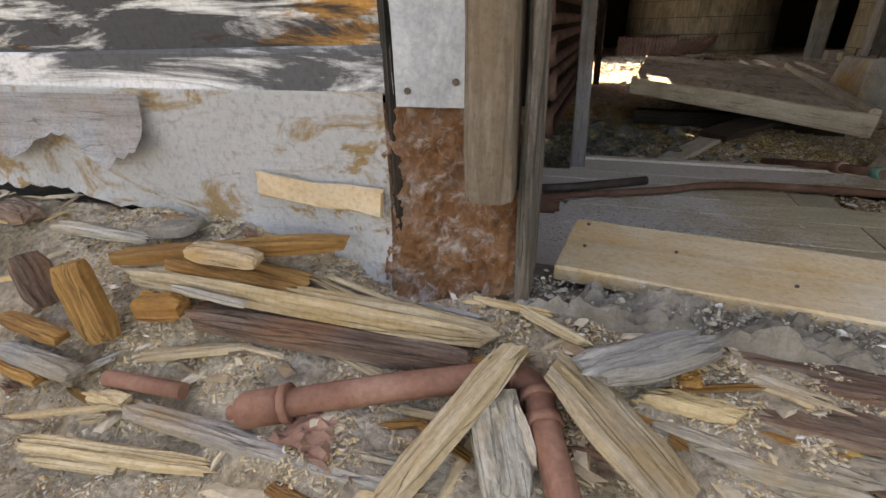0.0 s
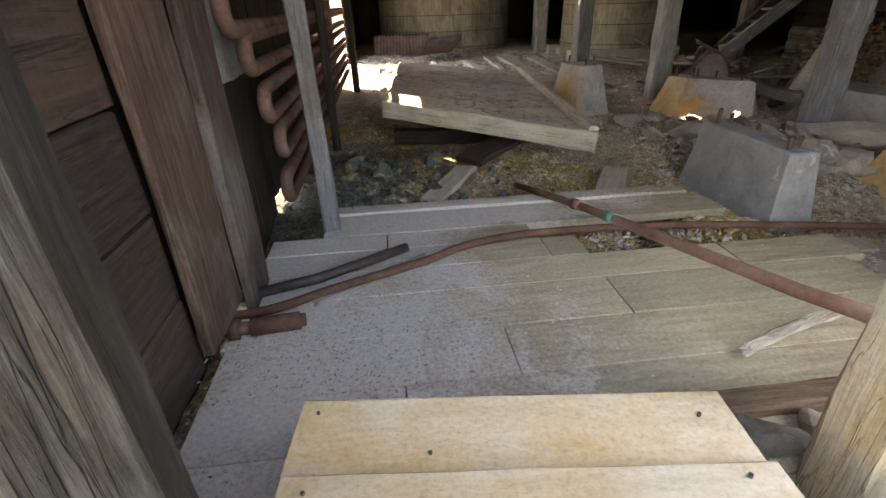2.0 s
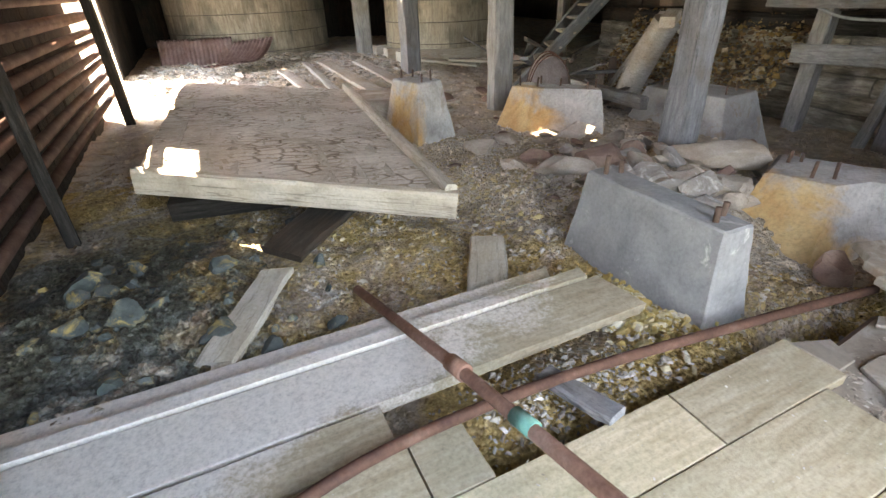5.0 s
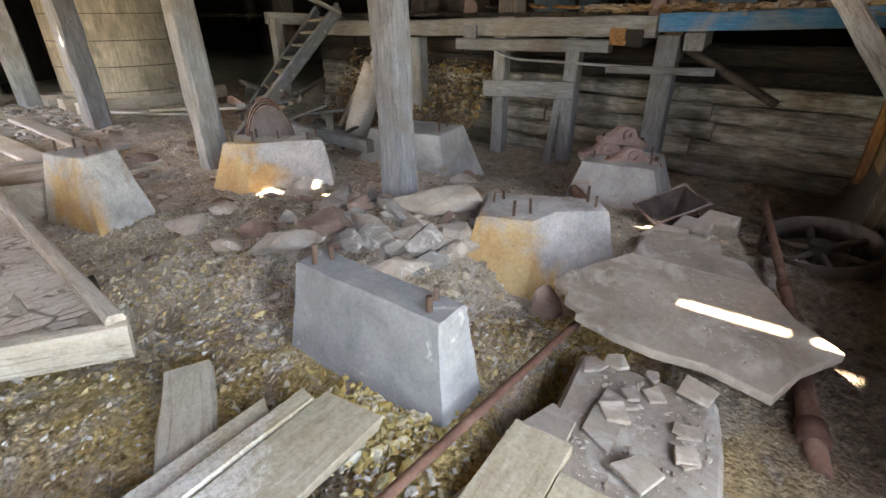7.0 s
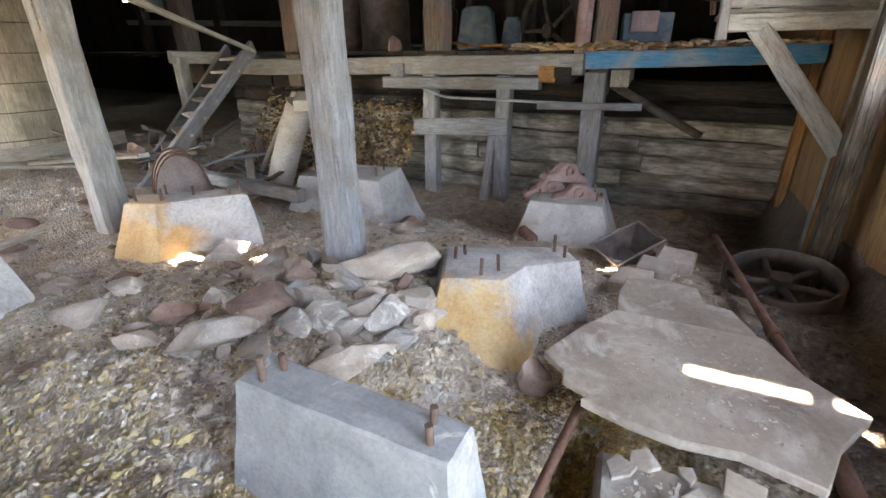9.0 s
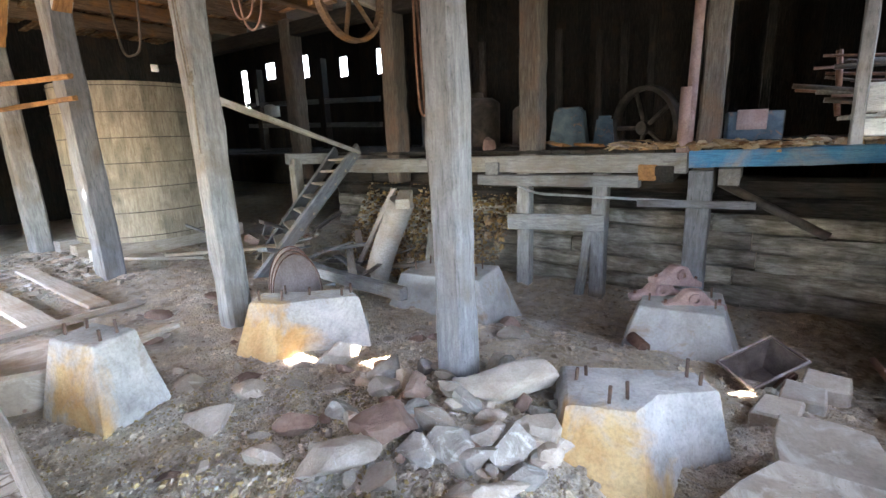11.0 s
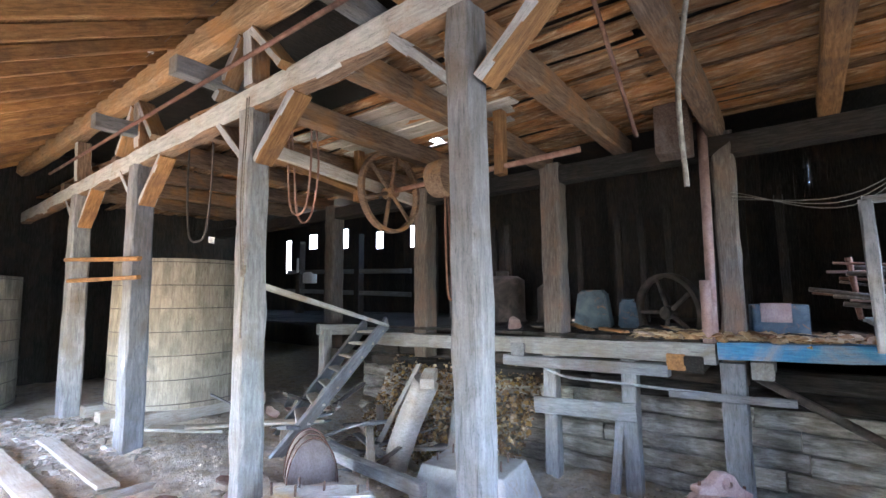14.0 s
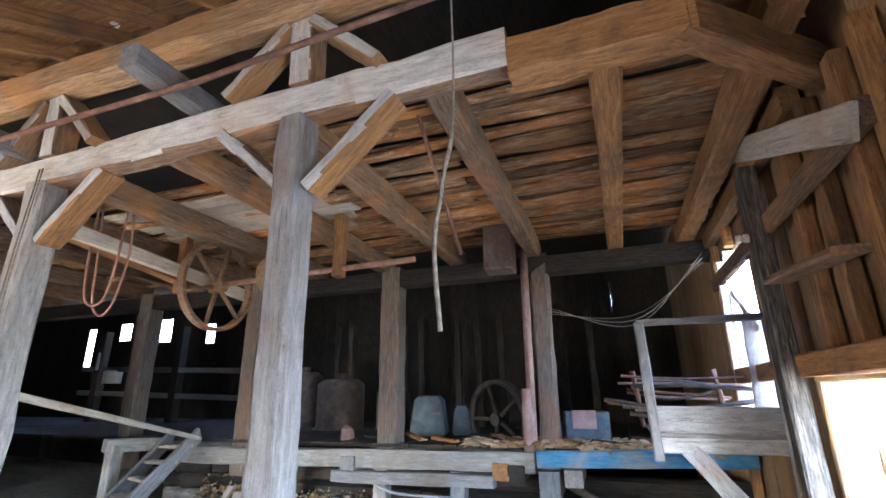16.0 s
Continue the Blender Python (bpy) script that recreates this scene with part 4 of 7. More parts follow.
# ---- floorboards inside the door ----
floor = thing("floor", "dusty wooden floorboards inside the doorway", "floor", kind="structure")
for y0, y1, x0, x1, cut in ((1.16, 1.4, -0.5, 2.1, 0.7), (1.4, 1.63, -0.5, 2.2, 1.45), (1.63, 1.86, -0.5, 2.2, 0.15), (1.86, 2.13, -0.5, 2.22, 0.54), (2.13, 2.41, -0.52, 2.26, 1.07),
                            (2.41, 2.63, -0.55, 2.32, 1.75), (2.63, 2.84, -0.55, 1.12, 0.9), (2.84, 3.02, -0.5, 0.86, 0.1)):
    for xa, xb in ((x0, cut), (cut + 0.004, x1 + rng.uniform(-0.04, 0.04))):
        timber("floorboard", (xa, (y0 + y1) / 2, -0.075 + rng.uniform(-0.003, 0.003)), (xb, (y0 + y1) / 2, -0.075), y1 - y0 - 0.004, 0.045, FLOOR_DUST, floor, seg=4, jit=0.0015, cham=0.003, ragged=0.003)
for wid, x0, x1, y, z in ((0.27, -0.28, 2.1, 3.17, -0.082), (0.075, -0.28, 2.02, 3.35, -0.07), (0.1, -0.3, 1.9, 3.45, -0.1)):
    timber("floorboard", (x0, y, z), (x1, y, z), wid - 0.006, 0.05, FLOOR_DUST, floor, seg=7, jit=0.003, cham=0.003, ragged=0.05)

# ---- ladder ----
ladder = thing("ladder", "grey wooden ladder stair leaning on the deck", "ladder")
LA, LB, LC, LD = Vector((5.05, 8.55, -0.4)), Vector((7.9, 9.2, 1.35)), Vector((5.75, 9.5, -0.38)), Vector((8.05, 9.95, 1.3))
timber("stringer", LA, LB, 0.07, 0.22, GREY_WOOD, ladder)
timber("stringer", LC, LD, 0.07, 0.22, GREY_WOOD, ladder)
for i in range(8):
    f = 0.1 + i * 0.115
    timber("rung", LA.lerp(LB, f), LC.lerp(LD, f), 0.2, 0.04, PALE_WOOD, ladder)

# ---- scattered small stuff ----
def chip_mat(name, stops, rough=0.92):
    n = Nodes(name)
    geo = n.tree.nodes.new("ShaderNodeNewGeometry")
    fine = n.noise(n.coord, 40.0, 5.0, 0.7)
    col = n.ramp(geo.outputs["Random Per Island"], stops)
    col = n.mix(0.6, col, n.ramp(fine, [(0.3, (0.55, 0.55, 0.55)), (0.65, (1.2, 1.2, 1.2))]), "MULTIPLY")
    return n.finish(col, fine, 0.5, 0.006, rough)


CHIP_MAT = chip_mat("wood_chips", [(0.0, (0.25, 0.17, 0.1)), (0.3, (0.42, 0.33, 0.22)), (0.6, (0.55, 0.47, 0.35)), (0.85, (0.5, 0.31, 0.11)), (1.0, (0.62, 0.6, 0.56))])
FLAKE_MAT = chip_mat("dry_flakes", [(0.0, (0.28, 0.24, 0.19)), (0.5, (0.42, 0.385, 0.33)), (1.0, (0.56, 0.53, 0.48))])


def scatter(name, count, spot, size, stretch, flat, mat, label, seed, lift=0.3):
    """Many small broken pieces in one mesh, resting on the surface that spot() gives."""
    r = random.Random(seed)
    verts, faces = [], []
    for _ in range(count):
        got = spot(r)
        if got is None:
            continue
        x, y, z = got
        s = size[0] * (size[1] / size[0]) ** (r.random() ** 1.7)
        a = r.uniform(0, math.pi)
        ca, sa = math.cos(a), math.sin(a)
        lx, ly, lz = s * r.uniform(1, stretch), s * r.uniform(0.6, 1.0), s * flat * r.uniform(0.6, 1.2)
        tilt = r.uniform(-0.35, 0.35)
        base = len(verts)
        for qx, qy, qz in ((-1, -.6, 0), (-.7, .7, 0), (.6, -.8, 0), (1, .6, 0), (-.6, -.3, 1), (.5, .5, .85), (.2, -.5, 1)):
            px_, py_ = qx * lx * r.uniform(.8, 1.1), qy * ly * r.uniform(.8, 1.1)
            verts.append((x + px_ * ca - py_ * sa, y + px_ * sa + py_ * ca, z + (qz - lift) * lz + px_ * tilt))
        for f in ((0, 2, 3, 1), (0, 4, 6, 2), (2, 6, 3), (6, 5, 3), (3, 5, 1), (1, 5, 4), (0, 1, 4), (4, 5, 6)):
            faces.append(tuple(base + i for i in f))
    me = bpy.data.meshes.new(name)
    me.from_pydata(verts, [], faces)
    me.materials.append(mat)
    return tagged(new(name, me), label, name.replace("_", " "), kind="stuff")


def on_ground(x0, x1, y0, y1):
    def spot(r):
        x, y = r.uniform(x0, x1), r.uniform(y0, y1)
        if -0.55 < x < 2.3 and 1.1 < y < 2.65:
            return None
        return x, y, ground_height(x, y)
    return spot


def around(cx, cy, rx, ry):
    def spot(r):
        x, y = r.gauss(cx, rx), r.gauss(cy, ry)
        return x, y, ground_height(x, y)
    return spot


scatter("rubble", 26000, on_ground(-0.5, 4.6, 2.65, 6.6), (0.004, 0.02), 1.4, 1.0, RUBBLE_MAT, "loose dirt clods and broken stone on the mill floor", 1)
scatter("rubble", 9000, on_ground(-0.5, 8.4, 4.5, 12.5), (0.006, 0.035), 1.6, 0.9, RUBBLE_MAT, "loose dirt clods and broken stone on the mill floor", 2)
scatter("rubble", 4000, on_ground(3.0, 8.4, 1.3, 4.5), (0.008, 0.04), 1.8, 0.7, RUBBLE_MAT, "loose dirt clods and broken stone beside the wall", 3)
scatter("rubble", 1500, around(3.3, 4.2, 0.55, 0.45), (0.01, 0.045), 1.5, 0.9, RUBBLE_MAT, "heap of broken stone round the post", 4)
scatter("rubble", 2200, around(0.1, 3.85, 0.4, 0.3), (0.006, 0.03), 1.3, 1.0, RUBBLE_MAT, "crusted ochre and grey clods by the wall", 5)
CRUST_MAT = chip_mat("crusted_clods", [(0.0, (0.26, 0.2, 0.14)), (0.3, (0.44, 0.34, 0.2)), (0.55, (0.5, 0.38, 0.17)), (0.8, (0.5, 0.44, 0.34)), (1.0, (0.58, 0.55, 0.49))])
scatter("crusted_clods", 9000, on_ground(0.6, 3.4, 3.45, 6.2), (0.005, 0.02), 1.3, 1.1, CRUST_MAT, "crumbly ochre and grey-white clods on the mill floor", 71, 0.45)
scatter("crusted_clods", 2200, around(2.3, 4.55, 0.5, 0.4), (0.006, 0.028), 1.3, 1.1, CRUST_MAT, "crumbly ochre and grey-white clods on the mill floor", 72, 0.45)
scatter("crusted_clods", 1500, around(2.75, 2.95, 0.25, 0.2), (0.006, 0.022), 1.3, 1.1, CRUST_MAT, "crumbly ochre clods beside the dark footing", 73, 0.45)
scatter("wood_chips", 60000, on_ground(-1.5, 1.1, 0.3, 1.08), (0.0015, 0.0065), 2.2, 0.7, CHIP_MAT, "wood chips and grit outside the door", 6)
scatter("wood_chips", 260, on_ground(-2.2, 1.6, 0.35, 1.05), (0.012, 0.035), 4.0, 0.3, CHIP_MAT, "larger splinters among the chips outside the door", 7)
scatter("floor_grit", 1000, lambda r: (r.uniform(-0.5, 2.2), r.uniform(1.2, 2.6), -0.052), (0.0015, 0.006), 1.6, 0.5, FLAKE_MAT, "pale grit and flakes on the floorboards", 8)

# ---- the outside wall and the door frame ----
def paint_mat(name, paint, bare, dark, scale, cut, streaky=False, sooty=0.47):
    """Old whitewash: bare wood where it has flaked off, dark scorch or grime in streaks, hard broken edges."""
    n = Nodes(name)
    vec, rnd = n.shifted()
    lng = n.scaled(vec, (0.45, 1.0, 1.6)) if streaky else vec
    grain = n.noise(n.scaled(vec, (1.2, 18.0, 18.0)), 3.0, 8.0, 0.65, 0.3)
    speck = n.noise(vec, 55.0, 6.0, 0.7)
    edge = n.noise(lng, scale, 10.0, 0.68, 0.5)
    bare_c = n.mix(0.7, bare, n.ramp(grain, [(0.3, (0.5, 0.5, 0.5)), (0.7, (1.3, 1.3, 1.3))]), "MULTIPLY")
    col = n.mix(n.ramp(edge, [(cut, (0, 0, 0)), (cut + 0.03, (1, 1, 1))]), bare_c, paint)
    grime = n.noise(n.scaled(lng, (1.0, 1.0, 2.2)), scale * 1.4, 8.0, 0.66, 0.9)
    col = n.mix(n.ramp(grime, [(sooty, (0, 0, 0)), (sooty + 0.1, (0.94, 0.94, 0.94))]), col, dark)
    col = n.mix(0.5, col, n.ramp(speck, [(0.28, (0.35, 0.33, 0.3)), (0.5, (1, 1, 1)), (0.75, (1.15, 1.15, 1.15))]), "MULTIPLY")
    h = n.maths("ADD", edge, n.maths("ADD", n.maths("MULTIPLY", grain, 0.5), n.maths("MULTIPLY", speck, 0.4)))
    return n.finish(col, h, 0.6, 0.015, 0.88)


PANEL = paint_mat("peeling_whitewashed_panel", (0.68, 0.68, 0.67), (0.52, 0.36, 0.19), (0.46, 0.3, 0.14), 2.6, 0.42, False, 0.53)
BURNT = paint_mat("scorched_white_clapboard", (0.62, 0.62, 0.6), (0.45, 0.22, 0.065), (0.022, 0.023, 0.026), 2.4, 0.43, True, 0.4)
SMOKED = paint_mat("smoked_white_board", (0.66, 0.66, 0.66), (0.45, 0.3, 0.15), (0.05, 0.052, 0.056), 1.8, 0.36, True, 0.46)
CLAY = stone_mat("crumbling_red_clay", (0.33, 0.13, 0.045), (0.42, 0.21, 0.11), (0.5, 0.32, 0.23), 11.0, 1.0, 0.95, (0.66, 0.56, 0.51), 0.57, 0.035)
MORTAR = stone_mat("grey_white_mortar", (0.17, 0.145, 0.11), (0.28, 0.245, 0.2), (0.42, 0.38, 0.33), 9.0, 0.8, 0.95, (0.7, 0.67, 0.62), 0.68)
CHAR_POST = wood_mat("dark_cracked_timber", (0.024, 0.0215, 0.0185), (0.095, 0.085, 0.072), (0.25, 0.23, 0.2), (0.17, 0.12, 0.08), 0.6, 1.0, 0.9, 14.0)

front = thing("wall_front", "outer clapboard wall, whitewash peeling and scorched", "wall", kind="structure")
z = 0.765
for i in range(11):
    ob = timber("clapboard", (-3.4, 1.075, z + 0.11), (-0.515, 1.065, z + 0.105), 0.03, 0.235, BURNT if i < 2 else WHITE_CLAP, front, seg=10, jit=0.004, cham=0.004, spin=5)
    z += 0.215
timber("clapboard", (-3.4, 1.07, 0.715), (-0.52, 1.06, 0.72), 0.03, 0.11, SMOKED, front, seg=10, jit=0.004, spin=4)


def ragged_panel(x0, x1, top, low, y, mat, parent, seed):
    """A thin sheet with a torn and curling lower edge."""
    r = random.Random(seed)
    bm = bmesh.new()
    nx, nz = 46, 14
    grid = []
    for i in range(nx + 1):
        x = x0 + (x1 - x0) * i / nx
        lo = low(x) + 0.03 * noise.noise(Vector((x * 9, seed, 0))) + 0.012 * r.uniform(-1, 1)
        col = []
        for j in range(nz + 1):
            f = j / nz
            zz = lo + (top - lo) * f
            curl = 0.05 * (1 - f) ** 4 * (0.5 + noise.noise(Vector((x * 4, 3.3, seed))))
            col.append(bm.verts.new((x, y - curl + 0.008 * noise.noise(Vector((x * 5, zz * 5, seed))), zz)))
        grid.append(col)
    for i in range(nx):
        for j in range(nz):
            bm.faces.new((grid[i][j], grid[i + 1][j], grid[i + 1][j + 1], grid[i][j + 1]))
    bmesh.ops.solidify(bm, geom=list(bm.faces), thickness=0.012)
    return part("panel_sheet", bm, mat, parent, smooth=False)


ragged_panel(-2.3, -0.545, 0.675, lambda x: 0.17 + 0.12 * smooth_step(-0.7, -1.3, x) + 0.05 * smooth_step(-1.3, -1.7, x), 1.035, PANEL, front, 3)
ragged_panel(-2.6, -1.3, 0.66, lambda x: 0.5 + 0.04 * math.sin(x * 14), 1.015, WHITE_CLAP, front, 9)
timber("nailed_lath", (-0.93, 1.012, 0.43), (-0.555, 1.008, 0.405), 0.02, 0.07, FRESH_WOOD, front, "pale lath nailed over the panel", seg=4)
timber("backing_board", (-3.4, 1.14, 0.6), (-0.56, 1.14, 0.6), 0.05, 1.3, DARK_WOOD, front)
timber("backing_board", (-0.53, 1.1, 0.1), (-0.53, 1.1, 3.2), 0.03, 0.12, DARK_WOOD, front)
# galvanised strip, clay infill and jamb timbers
bm = beam_mesh(2.4, 0.17, 0.006, 10, 0.002, 0.001)
strip = part("metal_strip", bm, GALVANISED, front, "dull galvanised sheet strip with nail heads")
strip.matrix_world = Matrix.Translation((-0.42, 1.03, 0.645)) @ Matrix(((0, 1, 0, 0), (0, 0, -1, 0), (1, 0, 0, 0), (0, 0, 0, 1)))
for x, z in ((-0.475, 0.68), (-0.36, 0.7), (-0.49, 0.93), (-0.355, 0.9), (-0.48, 1.2), (-0.36, 1.14), (-0.42, 1.4)):
    part("nail_head", tube_mesh([(x, 1.04, z), (x, 1.022, z)], 0.008, 8), DARK_IRON, front)
bm = bmesh.new()
bmesh.ops.create_grid(bm, x_segments=70, y_segments=110, size=0.5)
for v in bm.verts:
    u, w = v.co.x + 0.5, v.co.y + 0.5
    bulge = 0.05 * (1 - w) ** 2 + 0.022 * noise.noise(Vector((u * 6, w * 8, 1))) + 0.018 * noise.noise(Vector((u * 20, w * 26, 4))) + 0.012 * noise.noise(Vector((u * 45, w * 60, 9)))
    v.co = Vector((-0.56 + 0.37 * u, 1.05 - bulge - 0.05 * (1 - w) ** 3, 0.02 + 0.63 * w))
part("clay_infill", bm, CLAY, front, "crumbling red-orange clay infill", smooth=True)
door_frame = thing("door_frame", "old timber door frame, its foot rotted away", "door frame", kind="structure")
timber("jamb_timber", (-0.267, 0.995, 0.46), (-0.25, 1.0, 3.0), 0.14, 0.1, CHAR_POST, door_frame, "thick cracked grey-brown jamb timber", spin=90, seg=14, jit=0.005, cham=0.015, ragged=0.03)
timber("jamb_board", (-0.19, 1.03, 0.18), (-0.175, 1.05, 3.0), 0.03, 0.1, CHAR_POST, door_frame, seg=10, ragged=0.05)
timber("jamb_board", (-0.2, 1.11, 0.2), (-0.185, 1.13, 3.0), 0.04, 0.09, CHAR_POST, door_frame, seg=10, ragged=0.05)
timber("jamb_board", (-0.24, 1.22, 0.05), (-0.23, 1.24, 3.0), 0.04, 0.12, DARK_WOOD, door_frame, seg=10)
timber("jamb_timber", (1.2, 1.3, -0.1), (1.14, 1.34, 2.55), 0.15, 0.17, WEATHER_WOOD, door_frame, "pale worn jamb timber, its foot split", seg=14, jit=0.008, cham=0.02, ragged=0.04)
timber("head_beam", (-0.5, 1.08, 2.62), (1.5, 1.12, 2.62), 0.14, 0.2, DARK_WOOD, door_frame)
over = thing("wall_over_door", "boards above the doorway", "wall", kind="structure")
for i in range(7):
    timber("clapboard", (-0.52, 1.1, 2.78 + i * 0.21), (1.6, 1.1, 2.78 + i * 0.21), 0.03, 0.2, DARK_WOOD, over)

# doorstep: two fresh planks on a mortar bed
step = thing("door_step", "two fresh pale planks laid as a doorstep", "step")
timber("step_plank", (-0.12, 1.27, 0.185), (0.9, 1.17, 0.18), 0.2, 0.045, FRESH_WOOD, step, seg=6, jit=0.002, cham=0.005)
timber("step_plank", (-0.11, 1.49, 0.16), (0.92, 1.38, 0.155), 0.225, 0.045, FRESH_WOOD, step, seg=6, jit=0.002, cham=0.005)
for i, (x, y) in enumerate(((-0.06, 1.32), (-0.06, 1.55), (0.2, 1.4), (0.45, 1.22), (0.83, 1.24), (0.84, 1.42))):
    part("nail_head", tube_mesh([(x, y, 0.15), (x, y, 0.212 if y < 1.36 else 0.187)], 0.005, 6), DARK_IRON, step)
tagged(timber("sill_timber", (0.98, 1.62, -0.03), (2.2, 1.6, -0.03), 0.1, 0.06, BROWN_WOOD, seg=10, jit=0.006, cham=0.02, ragged=0.03), "dark brown sill timber lying on the floorboards", "timber")
tagged(timber("splintered_lath", (1.27, 1.8, -0.035), (1.78, 1.94, 0.03), 0.04, 0.014, WEATHER_WOOD, seg=9, jit=0.006, cham=0.008, warp=0.02, ragged=0.06), "grey splintered lath lying over the boards", "lath")
for x, y, size in ((1.12, 1.5, 0.16), (1.3, 1.5, 0.13), (1.22, 1.42, 0.1), (1.42, 1.47, 0.12), (1.05, 1.42, 0.09)):
    ob = part("rock", rock_mesh(size * 1.5, size * 1.2, size * 0.8, 3, 0.2), MORTAR)
    ob.matrix_world = pose(x, y, -0.03, 6, -5, x * 300)
    tagged(ob, "pale broken stone beside the doorstep", "rock", "stones by the doorstep")
bm = bmesh.new()
bmesh.ops.create_grid(bm, x_segments=110, y_segments=44, size=0.5)
for v in bm.verts:
    u, w = v.co.x + 0.5, v.co.y + 0.5
    x, y = -0.3 + 1.3 * u, 0.92 + 0.42 * w
    edge = smooth_step(0, 0.14, w) * smooth_step(0, 0.08, u) * smooth_step(1.0, 0.85, u)
    h = (0.235 - 0.06 * w) * edge - 0.03 + 0.05 * noise.noise(Vector((x * 7, y * 7, 2))) + 0.035 * noise.noise(Vector((x * 19, y * 19, 5))) + 0.02 * noise.noise(Vector((x * 45, y * 45, 8)))
    v.co = Vector((x, y, min(h, 0.155 - 0.05 * max(0.0, w - 0.3)) if y > 1.12 else h))
tagged(part("mortar_bed", bm, MORTAR), "crumbling grey-white mortar bed under the doorstep", "mortar", kind="structure")

# ---- debris outside ----
def splint_mat(name, dark, mid, light, stain, at=0.58):
    return wood_mat(name, dark, mid, light, stain, at, 0.9, 0.9, 20.0, True, 0)


SPLINT = {
    FRESH_WOOD: splint_mat("splintered_yellow_wood", (0.3, 0.2, 0.1), (0.52, 0.4, 0.24), (0.67, 0.57, 0.42), (0.5, 0.3, 0.1), 0.62),
    ORANGE_WOOD: splint_mat("splintered_orange_wood", (0.16, 0.07, 0.02), (0.34, 0.17, 0.05), (0.48, 0.28, 0.1), (0.2, 0.08, 0.03)),
    BROWN_WOOD: splint_mat("splintered_brown_wood", (0.06, 0.035, 0.025), (0.17, 0.11, 0.08), (0.3, 0.22, 0.16), (0.34, 0.14, 0.06)),
    WEATHER_WOOD: splint_mat("splintered_grey_wood", (0.13, 0.12, 0.1), (0.32, 0.3, 0.26), (0.5, 0.47, 0.42), (0.42, 0.26, 0.09)),
    PALE_WOOD: splint_mat("splintered_pale_wood", (0.25, 0.21, 0.16), (0.44, 0.39, 0.32), (0.58, 0.53, 0.46), (0.45, 0.27, 0.1)),
}


def splint_mesh(length, w, h, ragged):
    """A broken plank: one piece, its top ridged along the fibres, its ends torn unevenly."""
    bm = bmesh.new()
    nx, ny = 12, 10
    seed = Vector((rng.uniform(0, 90), rng.uniform(0, 90), 0))
    narrow = (rng.uniform(0.0, 0.35), rng.uniform(0.0, 0.35))

    def point(i, k, up):
        f, g = i / nx, k / ny - 0.5
        tear = noise.noise(seed + Vector((g * 9, 3.0, 0)))
        a, b = ragged * (0.5 + 0.9 * tear), ragged * (0.5 + 0.9 * noise.noise(seed + Vector((g * 9, 8.0, 0))))
        x = a + (length - a - b) * f
        taper = 1.0 - narrow[0] * max(0.0, 1 - f * 4) - narrow[1] * max(0.0, f * 4 - 3)
        y = g * w * taper + 0.06 * w * noise.noise(seed + Vector((f * 3, 5.0, 0)))
        ridge = 0.22 * h * noise.noise(seed + Vector((f * 1.5, g * 16, 0))) + 0.12 * h * noise.noise(seed + Vector((f * 6, g * 34, 4)))
        end = max(0.0, abs(f - 0.5) * 2 - 0.75) * 4
        z = (0.5 * h + ridge) * (1 - 0.45 * end) * (1 - 0.35 * (abs(g) * 2) ** 6)
        return Vector((x, y, z if up else -0.5 * h * (1 - 0.3 * end)))

    top = [[bm.verts.new(point(i, k, True)) for k in range(ny + 1)] for i in range(nx + 1)]
    low = [[bm.verts.new(point(i, k, False)) for k in (0, ny)] for i in range(nx + 1)]
    for i in range(nx):
        for k in range(ny):
            bm.faces.new((top[i][k], top[i + 1][k], top[i + 1][k + 1], top[i][k + 1]))
        bm.faces.new((low[i][0], low[i + 1][0], top[i + 1][0], top[i][0]))
        bm.faces.new((top[i][ny], top[i + 1][ny], low[i + 1][1], low[i][1]))
        bm.faces.new((low[i][1], low[i + 1][1], low[i + 1][0], low[i][0]))
    bm.faces.new([low[0][0]] + top[0] + [low[0][1]])
    bm.faces.new([low[nx][1]] + top[nx][::-1] + [low[nx][0]])
    bmesh.ops.recalc_face_normals(bm, faces=bm.faces)
    return bm


def debris(p0, p1, w, h, mat, label, name="broken_plank", spin=0.0, ragged=0.05, cat="plank"):
    ob = part(name, splint_mesh((Vector(p1) - Vector(p0)).length, w, h, ragged), SPLINT.get(mat, mat))
    ob.matrix_world = along(p0, p1, spin)
    return tagged(ob, label, cat, "debris outside the door")


scatter("mortar_crumbs", 2400, lambda r: (lambda x, y: (x, y, 0.15 + 0.05 * smooth_step(0.93, 1.05, y) - 0.03 * r.random()))(r.uniform(-0.25, 0.95), r.gauss(1.03, 0.06)), (0.002, 0.01), 1.5, 0.8, chip_mat("mortar_crumb", [(0.0, (0.22, 0.185, 0.13)), (0.5, (0.37, 0.325, 0.25)), (0.9, (0.48, 0.44, 0.36)), (1.0, (0.64, 0.61, 0.55))]), "crumbled grey and white mortar below the doorstep", 61)
RED_PIPE = rust_mat("red_brown_rusted_pipe", (0.17, 0.075, 0.05), (0.26, 0.125, 0.085), (0.33, 0.18, 0.13))
debris((-1.22, 0.75, 0.26), (-0.18, 0.85, 0.18), 0.075, 0.05, FRESH_WOOD, "long split pale timber with ochre edge", "broken_plank", 0, 0.12, "plank")
debris((-1.23, 0.75, 0.29), (-0.64, 0.97, 0.31), 0.06, 0.035, ORANGE_WOOD, "broken orange-brown plank lying against the wall", "broken_plank", 0, 0.05, "plank")
